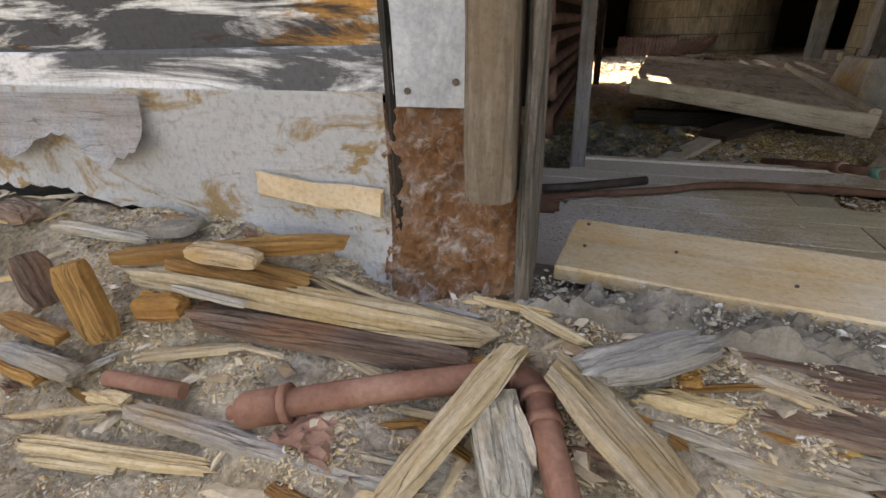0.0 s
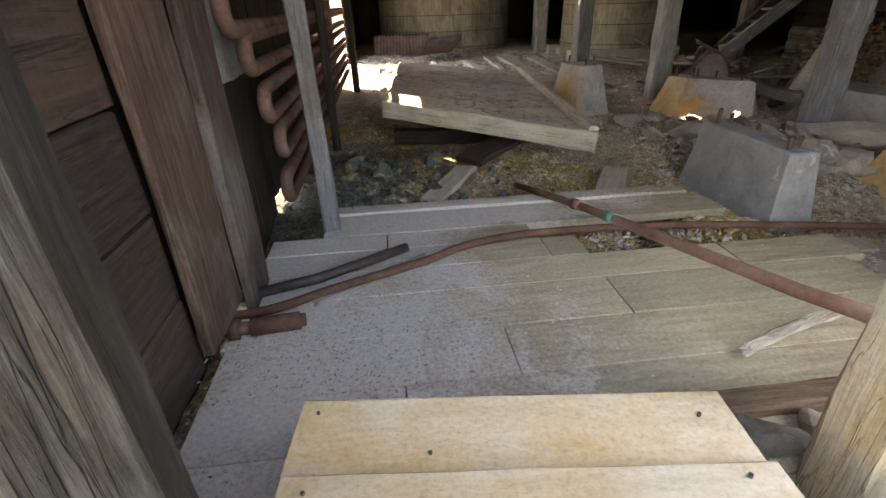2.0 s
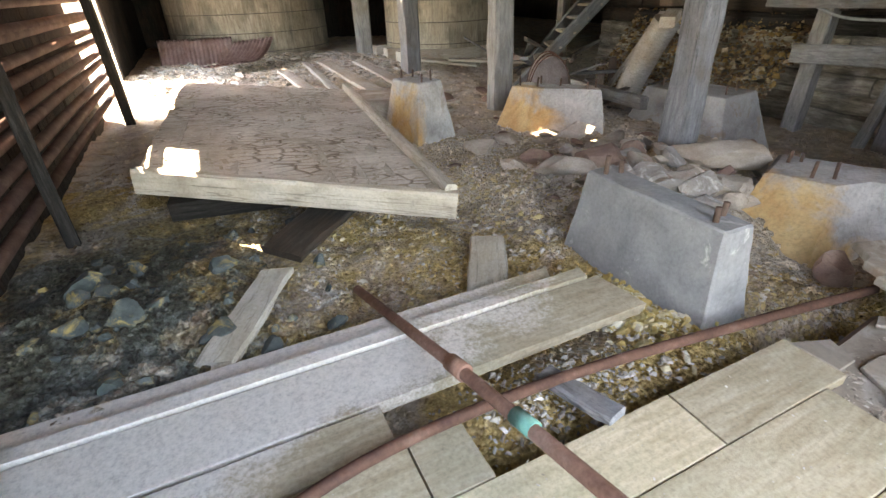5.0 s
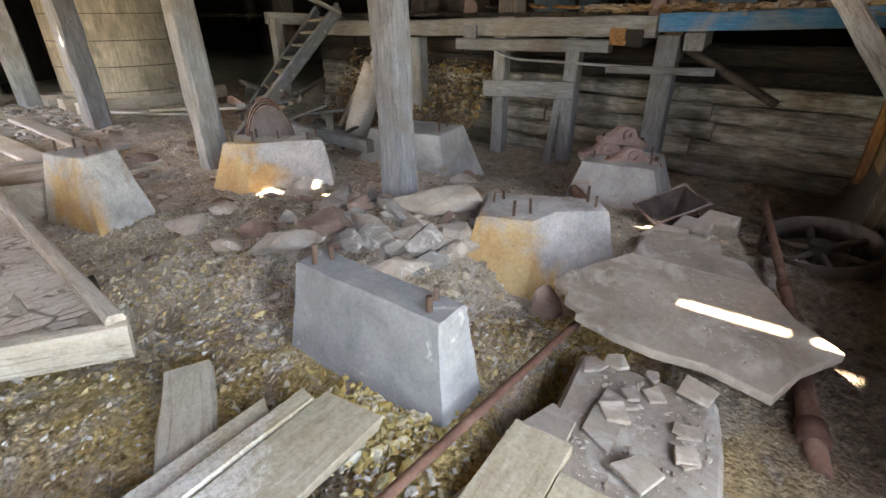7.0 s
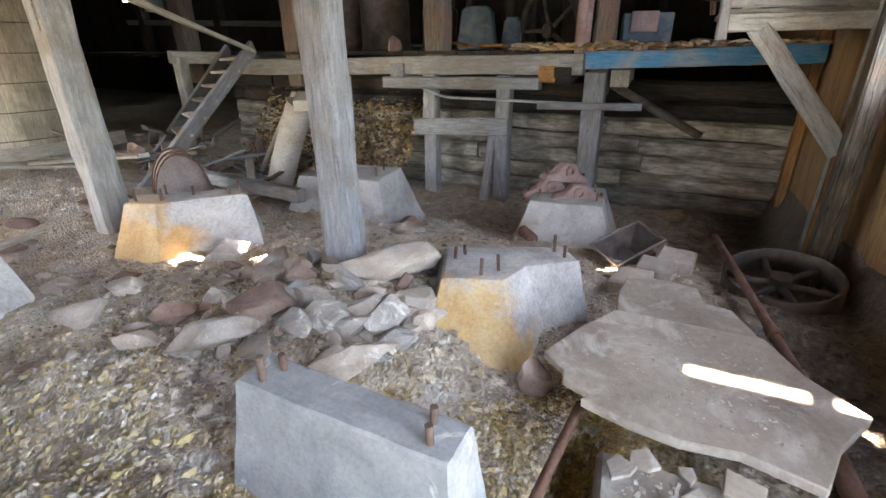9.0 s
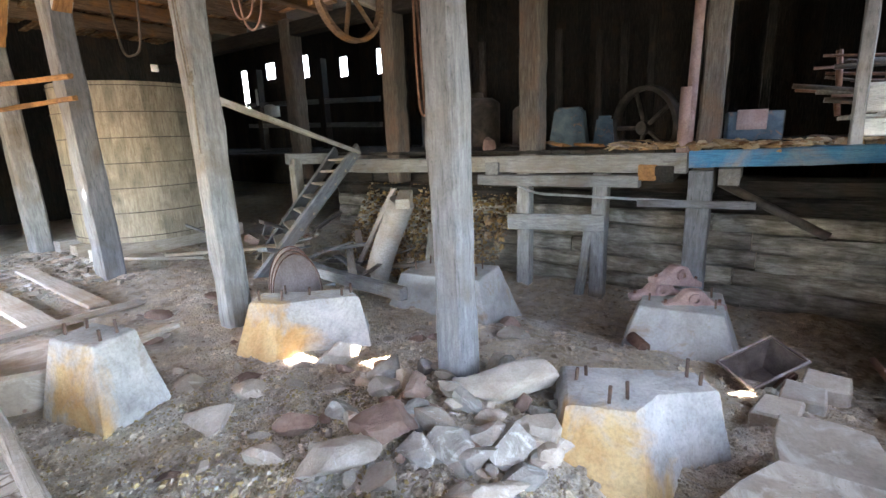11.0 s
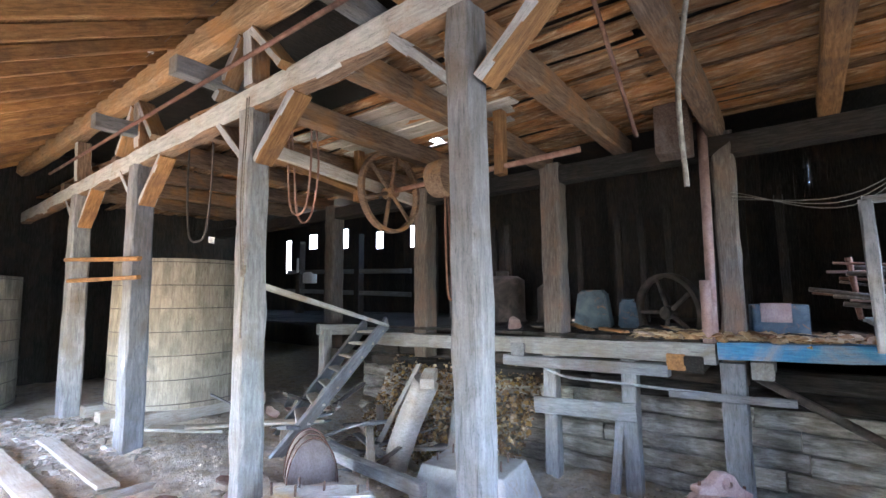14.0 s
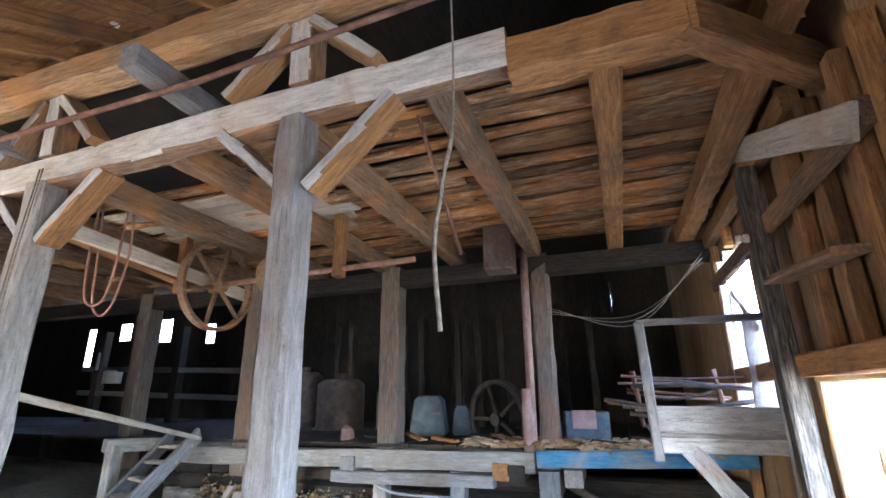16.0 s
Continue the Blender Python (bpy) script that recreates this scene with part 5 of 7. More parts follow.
debris((-1.08, 0.80, 0.29), (-0.68, 0.85, 0.23), 0.1, 0.03, ORANGE_WOOD, "red-brown stained plank piece", "broken_plank", 0, 0.05, "plank")
debris((-0.99, 0.73, 0.18), (-0.25, 0.80, 0.14), 0.09, 0.05, BROWN_WOOD, "dark red-brown weathered timber", "broken_plank", 0, 0.05, "plank")
debris((-1.00, 0.71, 0.26), (-0.78, 0.73, 0.23), 0.02, 0.012, PALE_WOOD, "thin pale splinter on the timber", "broken_plank", 0, 0.04, "plank")
debris((-0.97, 0.71, 0.18), (-0.64, 0.74, 0.14), 0.025, 0.015, FRESH_WOOD, "yellow splinter in the grit", "broken_plank", 0, 0.05, "plank")
debris((-0.99, 0.78, 0.33), (-0.79, 0.81, 0.31), 0.06, 0.035, PALE_WOOD, "short worn wooden offcut on the timber", "wood_offcut", 0, 0.02, "offcut")
debris((-1.12, 0.70, 0.19), (-0.98, 0.72, 0.20), 0.06, 0.06, ORANGE_WOOD, "ochre end block of wood", "wood_offcut", 0, 0.01, "offcut")
debris((-1.08, 0.63, 0.09), (-0.78, 0.71, 0.13), 0.04, 0.012, FRESH_WOOD, "yellow flat splinter in the grit", "broken_plank", 0, 0.05, "plank")
debris((-1.26, 0.41, -0.03), (-0.69, 0.49, -0.01), 0.045, 0.02, FRESH_WOOD, "pale split shingle strip", "broken_plank", 0, 0.1, "plank")
debris((-1.18, 0.39, -0.03), (-0.94, 0.43, -0.03), 0.03, 0.016, FRESH_WOOD, "pale split strip in the grit", "broken_plank", 0, 0.03, "plank")
debris((-1.16, 0.53, 0.03), (-1.01, 0.54, 0.04), 0.035, 0.03, FRESH_WOOD, "short yellow split piece", "broken_plank", 0, 0.05, "plank")
debris((-1.02, 0.53, 0.03), (-0.35, 0.54, 0.02), 0.05, 0.025, PALE_WOOD, "long pale weathered split plank", "broken_plank", 0, 0.12, "plank")
debris((-0.47, 0.55, 0.01), (-0.23, 0.55, 0.01), 0.06, 0.02, WEATHER_WOOD, "grey weathered plank end in the grit", "broken_plank", 0, 0.05, "plank")
debris((-1.34, 0.44, -0.01), (-1.01, 0.53, 0.04), 0.015, 0.01, FRESH_WOOD, "thin pale splinter in the grit", "broken_plank", 0, 0.05, "plank")
debris((-1.12, 0.48, 0.01), (-1.05, 0.50, 0.02), 0.02, 0.01, FRESH_WOOD, "thin pale splinter in the grit", "broken_plank", 0, 0.05, "plank")
debris((-1.49, 0.56, 0.08), (-1.19, 0.55, 0.07), 0.05, 0.035, WEATHER_WOOD, "grey broken batten with ochre end", "broken_plank", 0, 0.02, "plank")
debris((-1.53, 0.61, 0.14), (-1.28, 0.60, 0.12), 0.045, 0.03, ORANGE_WOOD, "ochre broken batten by the wall", "broken_plank", 0, 0.02, "plank")
debris((-1.48, 0.54, 0.05), (-1.30, 0.53, 0.04), 0.04, 0.03, ORANGE_WOOD, "ochre broken batten by the wall", "broken_plank", 0, 0.02, "plank")
debris((-1.60, 0.85, 0.30), (-1.18, 0.85, 0.30), 0.05, 0.02, WEATHER_WOOD, "grey weathered lath by the wall", "broken_plank", 0, 0.05, "plank")
debris((-1.23, 0.89, 0.31), (-1.08, 0.94, 0.32), 0.09, 0.03, MORTAR, "fallen flake of white plaster", "plaster_flake", 0, 0.03, "plaster")
debris((-1.98, 0.93, 0.3), (-1.70, 0.87, 0.31), 0.08, 0.05, BROWN_WOOD, "brown broken block at the wall foot", "wood_offcut", 0, 0.05, "offcut")
debris((-1.19, 0.64, 0.10), (-1.25, 0.66, 0.32), 0.1, 0.045, ORANGE_WOOD, "upright ochre plank offcut leaning in the grit", "wood_offcut", 8, 0.015, "offcut")
debris((-1.43, 0.68, 0.14), (-1.50, 0.70, 0.29), 0.09, 0.03, BROWN_WOOD, "upright brown plank offcut by the wall", "wood_offcut", 10, 0.015, "offcut")
debris((-0.16, 0.77, 0.23), (-0.37, 0.46, 0.00), 0.085, 0.03, FRESH_WOOD, "split yellow plank propped on the pipe", "broken_plank", 25, 0.06, "plank")
debris((-0.19, 0.70, 0.16), (-0.12, 0.55, 0.04), 0.1, 0.06, WEATHER_WOOD, "grey worn timber stub by the pipe", "wood_offcut", 0, 0.02, "offcut")
debris((-0.14, 0.68, 0.16), (-0.08, 0.60, 0.07), 0.02, 0.03, PALE_WOOD, "thin pale lath beside the stub", "broken_plank", 0, 0.05, "plank")
debris((-0.09, 0.77, 0.22), (0.17, 0.60, 0.09), 0.13, 0.025, WEATHER_WOOD, "broad whitish worn plank with ochre edge", "broken_plank", -12, 0.05, "plank")
debris((-0.04, 0.73, 0.21), (0.21, 0.86, 0.26), 0.09, 0.04, WEATHER_WOOD, "grey-green weathered plank lying across", "broken_plank", 0, 0.06, "plank")
debris((0.08, 0.79, 0.15), (0.28, 0.79, 0.14), 0.04, 0.03, FRESH_WOOD, "yellow split batten in the grit", "broken_plank", 0, 0.05, "plank")
debris((0.15, 0.84, 0.16), (0.20, 0.84, 0.16), 0.05, 0.05, ORANGE_WOOD, "ochre sawn log end in the grit", "wood_offcut", 0, 0.005, "offcut")
debris((0.07, 0.77, 0.12), (0.28, 0.75, 0.10), 0.06, 0.02, WEATHER_WOOD, "grey weathered board in the grit", "broken_plank", 0, 0.05, "plank")
debris((0.24, 0.84, 0.14), (0.56, 0.82, 0.13), 0.1, 0.02, BROWN_WOOD, "rotten brown weathered board on the ground", "broken_plank", 0, 0.1, "plank")
debris((0.16, 0.76, 0.10), (0.53, 0.74, 0.10), 0.12, 0.02, WEATHER_WOOD, "grey-brown weathered board on the ground", "broken_plank", 0, 0.1, "plank")
debris((0.27, 0.69, 0.08), (0.51, 0.68, 0.07), 0.12, 0.02, WEATHER_WOOD, "grey-brown weathered board on the ground", "broken_plank", 0, 0.1, "plank")
debris((0.21, 0.95, 0.16), (0.60, 0.94, 0.15), 0.12, 0.02, BROWN_WOOD, "red-brown rotten board below the step", "broken_plank", 0, 0.08, "plank")
debris((0.27, 0.88, 0.17), (0.44, 0.84, 0.16), 0.05, 0.012, PALE_WOOD, "pale split strip of bark", "broken_plank", 0, 0.08, "plank")
r3 = random.Random(12)
for i in range(46):
    x, y = r3.uniform(-1.5, 0.6), r3.uniform(0.42, 0.98)
    a, ln = r3.gauss(0.0, 0.35), r3.uniform(0.06, 0.26)
    z0 = ground_height(x, y) + 0.012
    debris((x, y, z0), (x + ln * math.cos(a), y + ln * math.sin(a) * 0.6, ground_height(x + ln * math.cos(a), y + ln * math.sin(a) * 0.6) + 0.014), r3.uniform(0.008, 0.035), r3.uniform(0.006, 0.014),
           r3.choice((FRESH_WOOD, PALE_WOOD, WEATHER_WOOD, ORANGE_WOOD, BROWN_WOOD)), "thin torn splinter lying in the grit", "wood_splinter", 0, 0.06, "splinter")
rusty_pipe = thing("rusty_pipe", "red-brown rusted iron pipe with elbow and collars lying in the grit", "pipe")
pipe("pipe_run", curve_points([(-0.720, 0.570, 0.070), (-0.610, 0.610, 0.090), (-0.400, 0.690, 0.120), (-0.230, 0.750, 0.140), (-0.170, 0.770, 0.150), (-0.110, 0.740, 0.140), (-0.080, 0.670, 0.120), (-0.030, 0.580, 0.060), (0.010, 0.510, 0.030)], 5), 0.031, RED_PIPE, rusty_pipe)
pipe("collar", [(-0.709, 0.574, 0.072), (-0.612, 0.609, 0.090)], 0.04, RED_PIPE, rusty_pipe)
pipe("collar", [(-0.626, 0.604, 0.087), (-0.610, 0.610, 0.090)], 0.044, RED_PIPE, rusty_pipe)
pipe("collar", [(-0.182, 0.766, 0.148), (-0.158, 0.774, 0.152)], 0.037, RED_PIPE, rusty_pipe)
pipe("collar", [(-0.110, 0.740, 0.140), (-0.103, 0.723, 0.135)], 0.038, RED_PIPE, rusty_pipe)
pipe("collar", [(-0.089, 0.691, 0.126), (-0.082, 0.673, 0.121)], 0.038, RED_PIPE, rusty_pipe)
pipe("collar", [(-0.742, 0.562, 0.066), (-0.709, 0.574, 0.072)], 0.016, RED_PIPE, rusty_pipe)
tagged(pipe("pipe_piece", [(-1.120, 0.570, 0.060), (-0.900, 0.590, 0.060)], 0.02, RED_PIPE), "short piece of rusty pipe in the grit", "pipe")
RUST_SHEET_AT = (-0.530, 0.570, 0.050)
bm = bmesh.new()
bmesh.ops.create_grid(bm, x_segments=14, y_segments=8, size=0.5)
for v in bm.verts:
    v.co = Vector((v.co.x * 0.19 + 0.012 * noise.noise(v.co * 5), v.co.y * 0.09 + 0.02 * noise.noise(v.co * 4 + Vector((3, 0, 0))), 0.03 * math.cos(v.co.x * 5) + 0.02 * noise.noise(v.co * 6)))
bmesh.ops.solidify(bm, geom=list(bm.faces), thickness=0.004)
ob = tagged(part("rusted_scrap", bm, ORANGE_PIPE), "crumpled orange rusted sheet scrap", "scrap", "debris outside the door")
ob.matrix_world = pose(*RUST_SHEET_AT, 10, 12, -8)

# ---- inside the door: coils, boards, hoses ----
COIL_RUST = rust_mat("dull_red_coil_rust", (0.1, 0.05, 0.04), (0.175, 0.1, 0.08), (0.25, 0.165, 0.14))
coil = thing("pipe_coil", "bank of rust-red iron coil pipes with return bends on the wall", "coil")
for i, (z, y0) in enumerate(( (1.34, 2.6), (1.06, 2.72), (0.885, 2.92), (0.645, 3.08), (0.42, 3.24), (0.18, 3.2))):
    g = 0.068 if i > 1 else 0.075
    bend = [(-0.42, y0 + 0.075 - 0.075 * math.sin(a), z - g * math.cos(a)) for a in [math.pi * k / 8 for k in range(9)]]
    far = 9.0
    run = [(-0.46, far, z - g)] + bend + [(-0.46, far, z + g)]
    pipe("coil_pipe", run, 0.034, COIL_RUST, coil, sides=12)
tagged(timber("coil_upright", (-0.2, 3.14, -0.08), (-0.27, 3.24, 2.8), 0.09, 0.06, GREY_WOOD, seg=10), "thin grey upright board before the coils", "post")
tagged(timber("coil_upright", (-0.36, 5.2, -0.2), (-0.36, 5.3, 2.7), 0.07, 0.05, DARK_WOOD, seg=6), "thin dark upright behind the coils", "post")
tagged(timber("coil_upright", (-0.33, 8.6, -0.2), (-0.36, 8.5, 2.7), 0.1, 0.1, DARK_WOOD, seg=6), "dark upright at the end of the coils", "post")
tagged(timber("wall_plank", (-0.46, 2.5, -0.06), (-0.5, 2.62, 2.6), 0.26, 0.045, RED_WOOD, spin=90, seg=10), "red-brown stained upright plank", "plank", "upright planks by the door")
tagged(timber("wall_plank", (-0.5, 2.62, -0.02), (-0.53, 2.78, 2.6), 0.09, 0.05, GREY_WOOD, spin=90, seg=10), "grey upright plank edge", "plank", "upright planks by the door")
tagged(timber("wall_plank", (-0.5, 2.2, 0.02), (-0.52, 2.25, 2.6), 0.38, 0.04, RED_WOOD, spin=90, seg=10), "dark red-brown upright plank", "plank", "upright planks by the door")
lining = thing("wall_lining", "dark red-brown boards lining the wall inside the door", "wall lining", kind="structure")
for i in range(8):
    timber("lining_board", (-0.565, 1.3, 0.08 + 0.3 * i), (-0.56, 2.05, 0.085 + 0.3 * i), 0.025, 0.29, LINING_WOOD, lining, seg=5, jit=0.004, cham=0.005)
sheet = bmesh.new()
bmesh.ops.create_grid(sheet, x_segments=6, y_segments=12, size=0.5)
for v in sheet.verts:
    v.co = Vector((-0.54 + 0.01 * noise.noise(v.co * 3), 3.0 + v.co.x * 0.55, 1.05 + v.co.y * 0.55 + 0.03 * noise.noise(Vector((v.co.x * 4, 1, 1)))))
bmesh.ops.solidify(sheet, geom=list(sheet.faces), thickness=0.006)
tagged(part("metal_sheet", sheet, GALVANISED), "dull grey metal sheet behind the coils", "sheet")

hose_pts = [(-0.75, 2.3, -0.02), (-0.4, 2.33, -0.025), (-0.12, 2.46, -0.025), (0.27, 2.62, -0.02), (0.52, 2.76, -0.02), (0.9, 2.83, -0.02), (1.5, 2.83, -0.03), (2.3, 2.76, -0.06), (3.15, 2.69, -0.12)]
tagged(pipe("floor_pipe", curve_points(hose_pts, 6), 0.02, RUST), "long rusty pipe bent along the floor", "pipe")
fat = thing("collared_pipe", "short brown iron pipe with a collar on the floor", "pipe")
pipe("pipe_run", [(-0.9, 2.16, -0.015), (-0.22, 2.24, -0.02)], 0.026, RUST, fat)
pipe("collar", [(-0.42, 2.215, -0.017), (-0.24, 2.236, -0.02)], 0.036, RUST, fat)
pipe("collar", [(-0.5, 2.205, -0.017), (-0.46, 2.21, -0.02)], 0.04, RUST, fat)
tagged(pipe("dark_pipe", [(-0.55, 2.44, -0.025), (-0.2, 2.55, -0.02), (0.2, 2.78, -0.02)], 0.024, DARK_IRON), "dark pipe lying by the floor pipe", "pipe")
tagged(timber("lath", (-0.22, 2.38, -0.045), (0.3, 2.72, -0.045), 0.05, 0.015, PALE_WOOD, ragged=0.03), "thin pale lath under the pipe", "lath")
red = thing("leaning_pipe", "orange rusted pipe leaning across the floor with green tape", "pipe")
pipe("pipe_run", [(1.04, 3.85, -0.14), (1.13, 2.95, 0.07), (1.25, 1.66, 0.33), (1.33, 1.1, 0.46)], 0.022, ORANGE_PIPE, red)
pipe("coupling", [(1.128, 2.99, 0.06), (1.136, 2.9, 0.081)], 0.031, ORANGE_PIPE, red)
TAPE = stone_mat("green_tape", (0.1, 0.3, 0.25), (0.16, 0.4, 0.33), (0.25, 0.45, 0.4), 20.0, 0.3)
pipe("tape", [(1.16, 2.66, 0.128), (1.168, 2.58, 0.144)], 0.026, TAPE, red, "faded green tape wrapping")
tagged(timber("loose_block", (1.45, 2.9, -0.06), (1.52, 2.62, -0.03), 0.09, 0.03, GREY_WOOD), "small grey board resting on the pipe", "board")
scatter("white_crust", 5000, lambda r: (r.gauss(0.15, 0.45), r.gauss(2.0, 0.25), -0.052), (0.0015, 0.007), 1.4, 0.6, FLAKE_MAT, "white dust and crust on the floorboards", 21)
scatter("white_crust", 900, lambda r: (lambda x, y: (x, y, ground_height(x, y) + 0.02))(r.gauss(1.6, 0.3), r.gauss(2.85, 0.09)), (0.004, 0.016), 1.4, 0.8, FLAKE_MAT, "pale crumbling crust in the trench", 22)
scatter("ochre_crust", 900, lambda r: (lambda x, y: (x, y, ground_height(x, y) + 0.03))(r.gauss(2.12, 0.12), r.gauss(3.1, 0.12)), (0.006, 0.035), 1.4, 0.8, chip_mat("ochre_clods", [(0.0, (0.36, 0.25, 0.08)), (0.5, (0.5, 0.4, 0.17)), (1.0, (0.6, 0.56, 0.45))]), "yellow and white crusted clods by the footing", 23)

# ---- broken paving by the south wall ----
SLAB = stone_mat("dusty_brown_slab", (0.25, 0.21, 0.17), (0.35, 0.3, 0.25), (0.43, 0.375, 0.315), 2.4, 0.4, 0.9, (0.5, 0.46, 0.41), 0.57, 0.01)
bm = slab_mesh([(3.33, 2.91), (3.6, 2.77), (3.86, 2.63), (3.88, 2.3), (3.89, 1.94), (3.6, 1.8), (3.41, 1.65), (3.18, 1.77), (2.96, 1.87), (3.0, 2.1), (2.97, 2.3), (3.02, 2.5), (3.06, 2.67), (3.13, 2.66), (3.15, 2.76), (3.22, 2.8)], -0.06, -0.015, 0.006, 0.02)
tagged(part("stone_slab", bm, SLAB), "broad broken brown stone slab, edge chipped", "slab")
bm = slab_mesh([(3.87, 2.63), (4.1, 2.66), (4.36, 2.63), (4.42, 2.4), (4.37, 2.22), (4.2, 2.2), (4.18, 2.05), (3.92, 1.95)], -0.1, -0.045, 0.008, 0.01)
tagged(part("stone_slab", bm, SLAB), "smaller brown slab beside the broad one", "slab")
for ox, oy, w, h, tz in ((4.6, 2.75, 0.3, 0.28, -0.2), (4.92, 2.62, 0.3, 0.3, -0.22), (5.25, 2.5, 0.3, 0.32, -0.25)):
    bm = slab_mesh([(ox, oy), (ox + w, oy - 0.05), (ox + w - 0.02, oy - h), (ox + 0.02, oy - h + 0.03)], tz - 0.2, tz, 0.015, 0.02)
    tagged(part("stone_block", bm, ROCK), "dressed stone block in the floor edge", "stone", "stone blocks")
bm = slab_mesh([(2.91, 2.58), (2.93, 2.02), (2.64, 1.97), (2.38, 1.95), (2.2, 1.96), (2.24, 2.5), (2.32, 2.53), (2.6, 2.55)], -0.34, -0.09, 0.02, 0.015)
tagged(part("stone_curb", bm, SLAB), "low concrete curb covered with cracked plates", "curb")
r2 = random.Random(5)
for i in range(15):
    cx, cy = 2.3 + 0.6 * r2.random(), 2.0 + 0.52 * r2.random()
    n = r2.choice((3, 4, 4, 5))
    rad = r2.uniform(0.035, 0.11)
    poly = [(rad * r2.uniform(0.45, 1.4) * math.cos(2 * math.pi * k / n + 0.3), rad * r2.uniform(0.7, 1.2) * math.sin(2 * math.pi * k / n + 0.3)) for k in range(n)]
    ob = tagged(part("stone_shard", slab_mesh(poly, 0, r2.uniform(0.012, 0.022), 0.003), SLAB), "cracked flat stone shard on the curb", "shard", "stone shards")
    ob.matrix_world = pose(cx, cy, -0.088 + 0.012 * (i % 3), r2.uniform(-5, 5), r2.uniform(-5, 5), r2.uniform(0, 360))
scatter("curb_rubble", 420, lambda r: (r.uniform(2.28, 2.86), r.uniform(2.02, 2.48), -0.088), (0.003, 0.016), 1.7, 0.5, chip_mat("curb_chips", [(0.0, (0.2, 0.17, 0.14)), (0.5, (0.34, 0.29, 0.24)), (1.0, (0.5, 0.45, 0.39))]), "brown chips and dust on the curb", 33)
scatter("slab_grit", 700, lambda r: (r.uniform(3.1, 3.8), r.uniform(1.9, 2.6), -0.014), (0.002, 0.012), 1.6, 0.5, chip_mat("slab_chips", [(0.0, (0.25, 0.21, 0.17)), (1.0, (0.48, 0.43, 0.37))]), "grit on the broad slab", 34)
for p0, p1, rr, lab in (((2.85, 1.68, -0.2), (3.5, 1.78, -0.14), 0.04, "rusty pipe under the slab edge"), ((3.4, 1.79, -0.06), (5.7, 2.05, -0.16), 0.026, "rusty pipe along the wall")):
    pp = thing("wall_pipe", lab, "pipe")
    pipe("pipe_run", [p0, p1], rr, RUST, pp)
    c = Vector(p0).lerp(Vector(p1), 0.3)
    d = (Vector(p1) - Vector(p0)).normalized() * 0.05
    pipe("coupling", [c - d, c + d], rr * 1.4, RUST, pp)
for i, (x, y, w) in enumerate(((1.75, 3.62, 0.2), (0.62, 3.75, 0.16))):
    tagged(timber("half_buried_board", (x - 0.25, y - 0.25, ground_height(x, y) + 0.02), (x + 0.1, y + 0.35, ground_height(x, y) + 0.05), w, 0.04, FLOOR_WOOD, ragged=0.05), "dusty board half buried in the dirt", "board")
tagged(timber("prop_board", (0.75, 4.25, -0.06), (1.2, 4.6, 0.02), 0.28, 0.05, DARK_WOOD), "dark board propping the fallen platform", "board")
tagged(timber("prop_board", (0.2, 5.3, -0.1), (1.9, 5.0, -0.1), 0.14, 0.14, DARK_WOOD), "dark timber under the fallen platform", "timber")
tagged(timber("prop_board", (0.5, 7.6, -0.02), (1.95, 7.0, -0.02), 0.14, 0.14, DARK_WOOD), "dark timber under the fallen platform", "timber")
bm = slab_mesh([(1.75, 6.9), (2.35, 6.55), (2.5, 7.2), (1.95, 7.6)], -0.4, 0.12, 0.02, 0.01)
tagged(part("low_wall", bm, SLAB), "low dusty concrete ledge behind the platform", "ledge")

# flaking paint and chips on the platform
def on_platform(r):
    a, b = r.random(), r.random()
    p = P0.lerp(P1, a).lerp(P3.lerp(P2, a), b)
    return p.x, p.y, p.z + 0.03


scatter("paint_flakes", 1600, on_platform, (0.006, 0.03), 2.0, 0.12, chip_mat("tan_flakes", [(0.0, (0.3, 0.24, 0.17)), (0.5, (0.46, 0.4, 0.32)), (1.0, (0.58, 0.54, 0.47))]), "curled tan flakes on the fallen platform", 31, 0.0)

# ---- rocks round the middle post ----
def rock(x, y, sx, sy, sz, mat, label, turn=0.0, up=0.3):
    ob = part("rock", rock_mesh(sx * 1.5, sy * 1.5, sz * 1.2, 3, 0.22), mat)
    ob.matrix_world = pose(x, y, ground_height(x, y) + sz * up, rng.uniform(-12, 12), rng.uniform(-12, 12), turn)
    return tagged(ob, label, "rock", "rocks round the post")


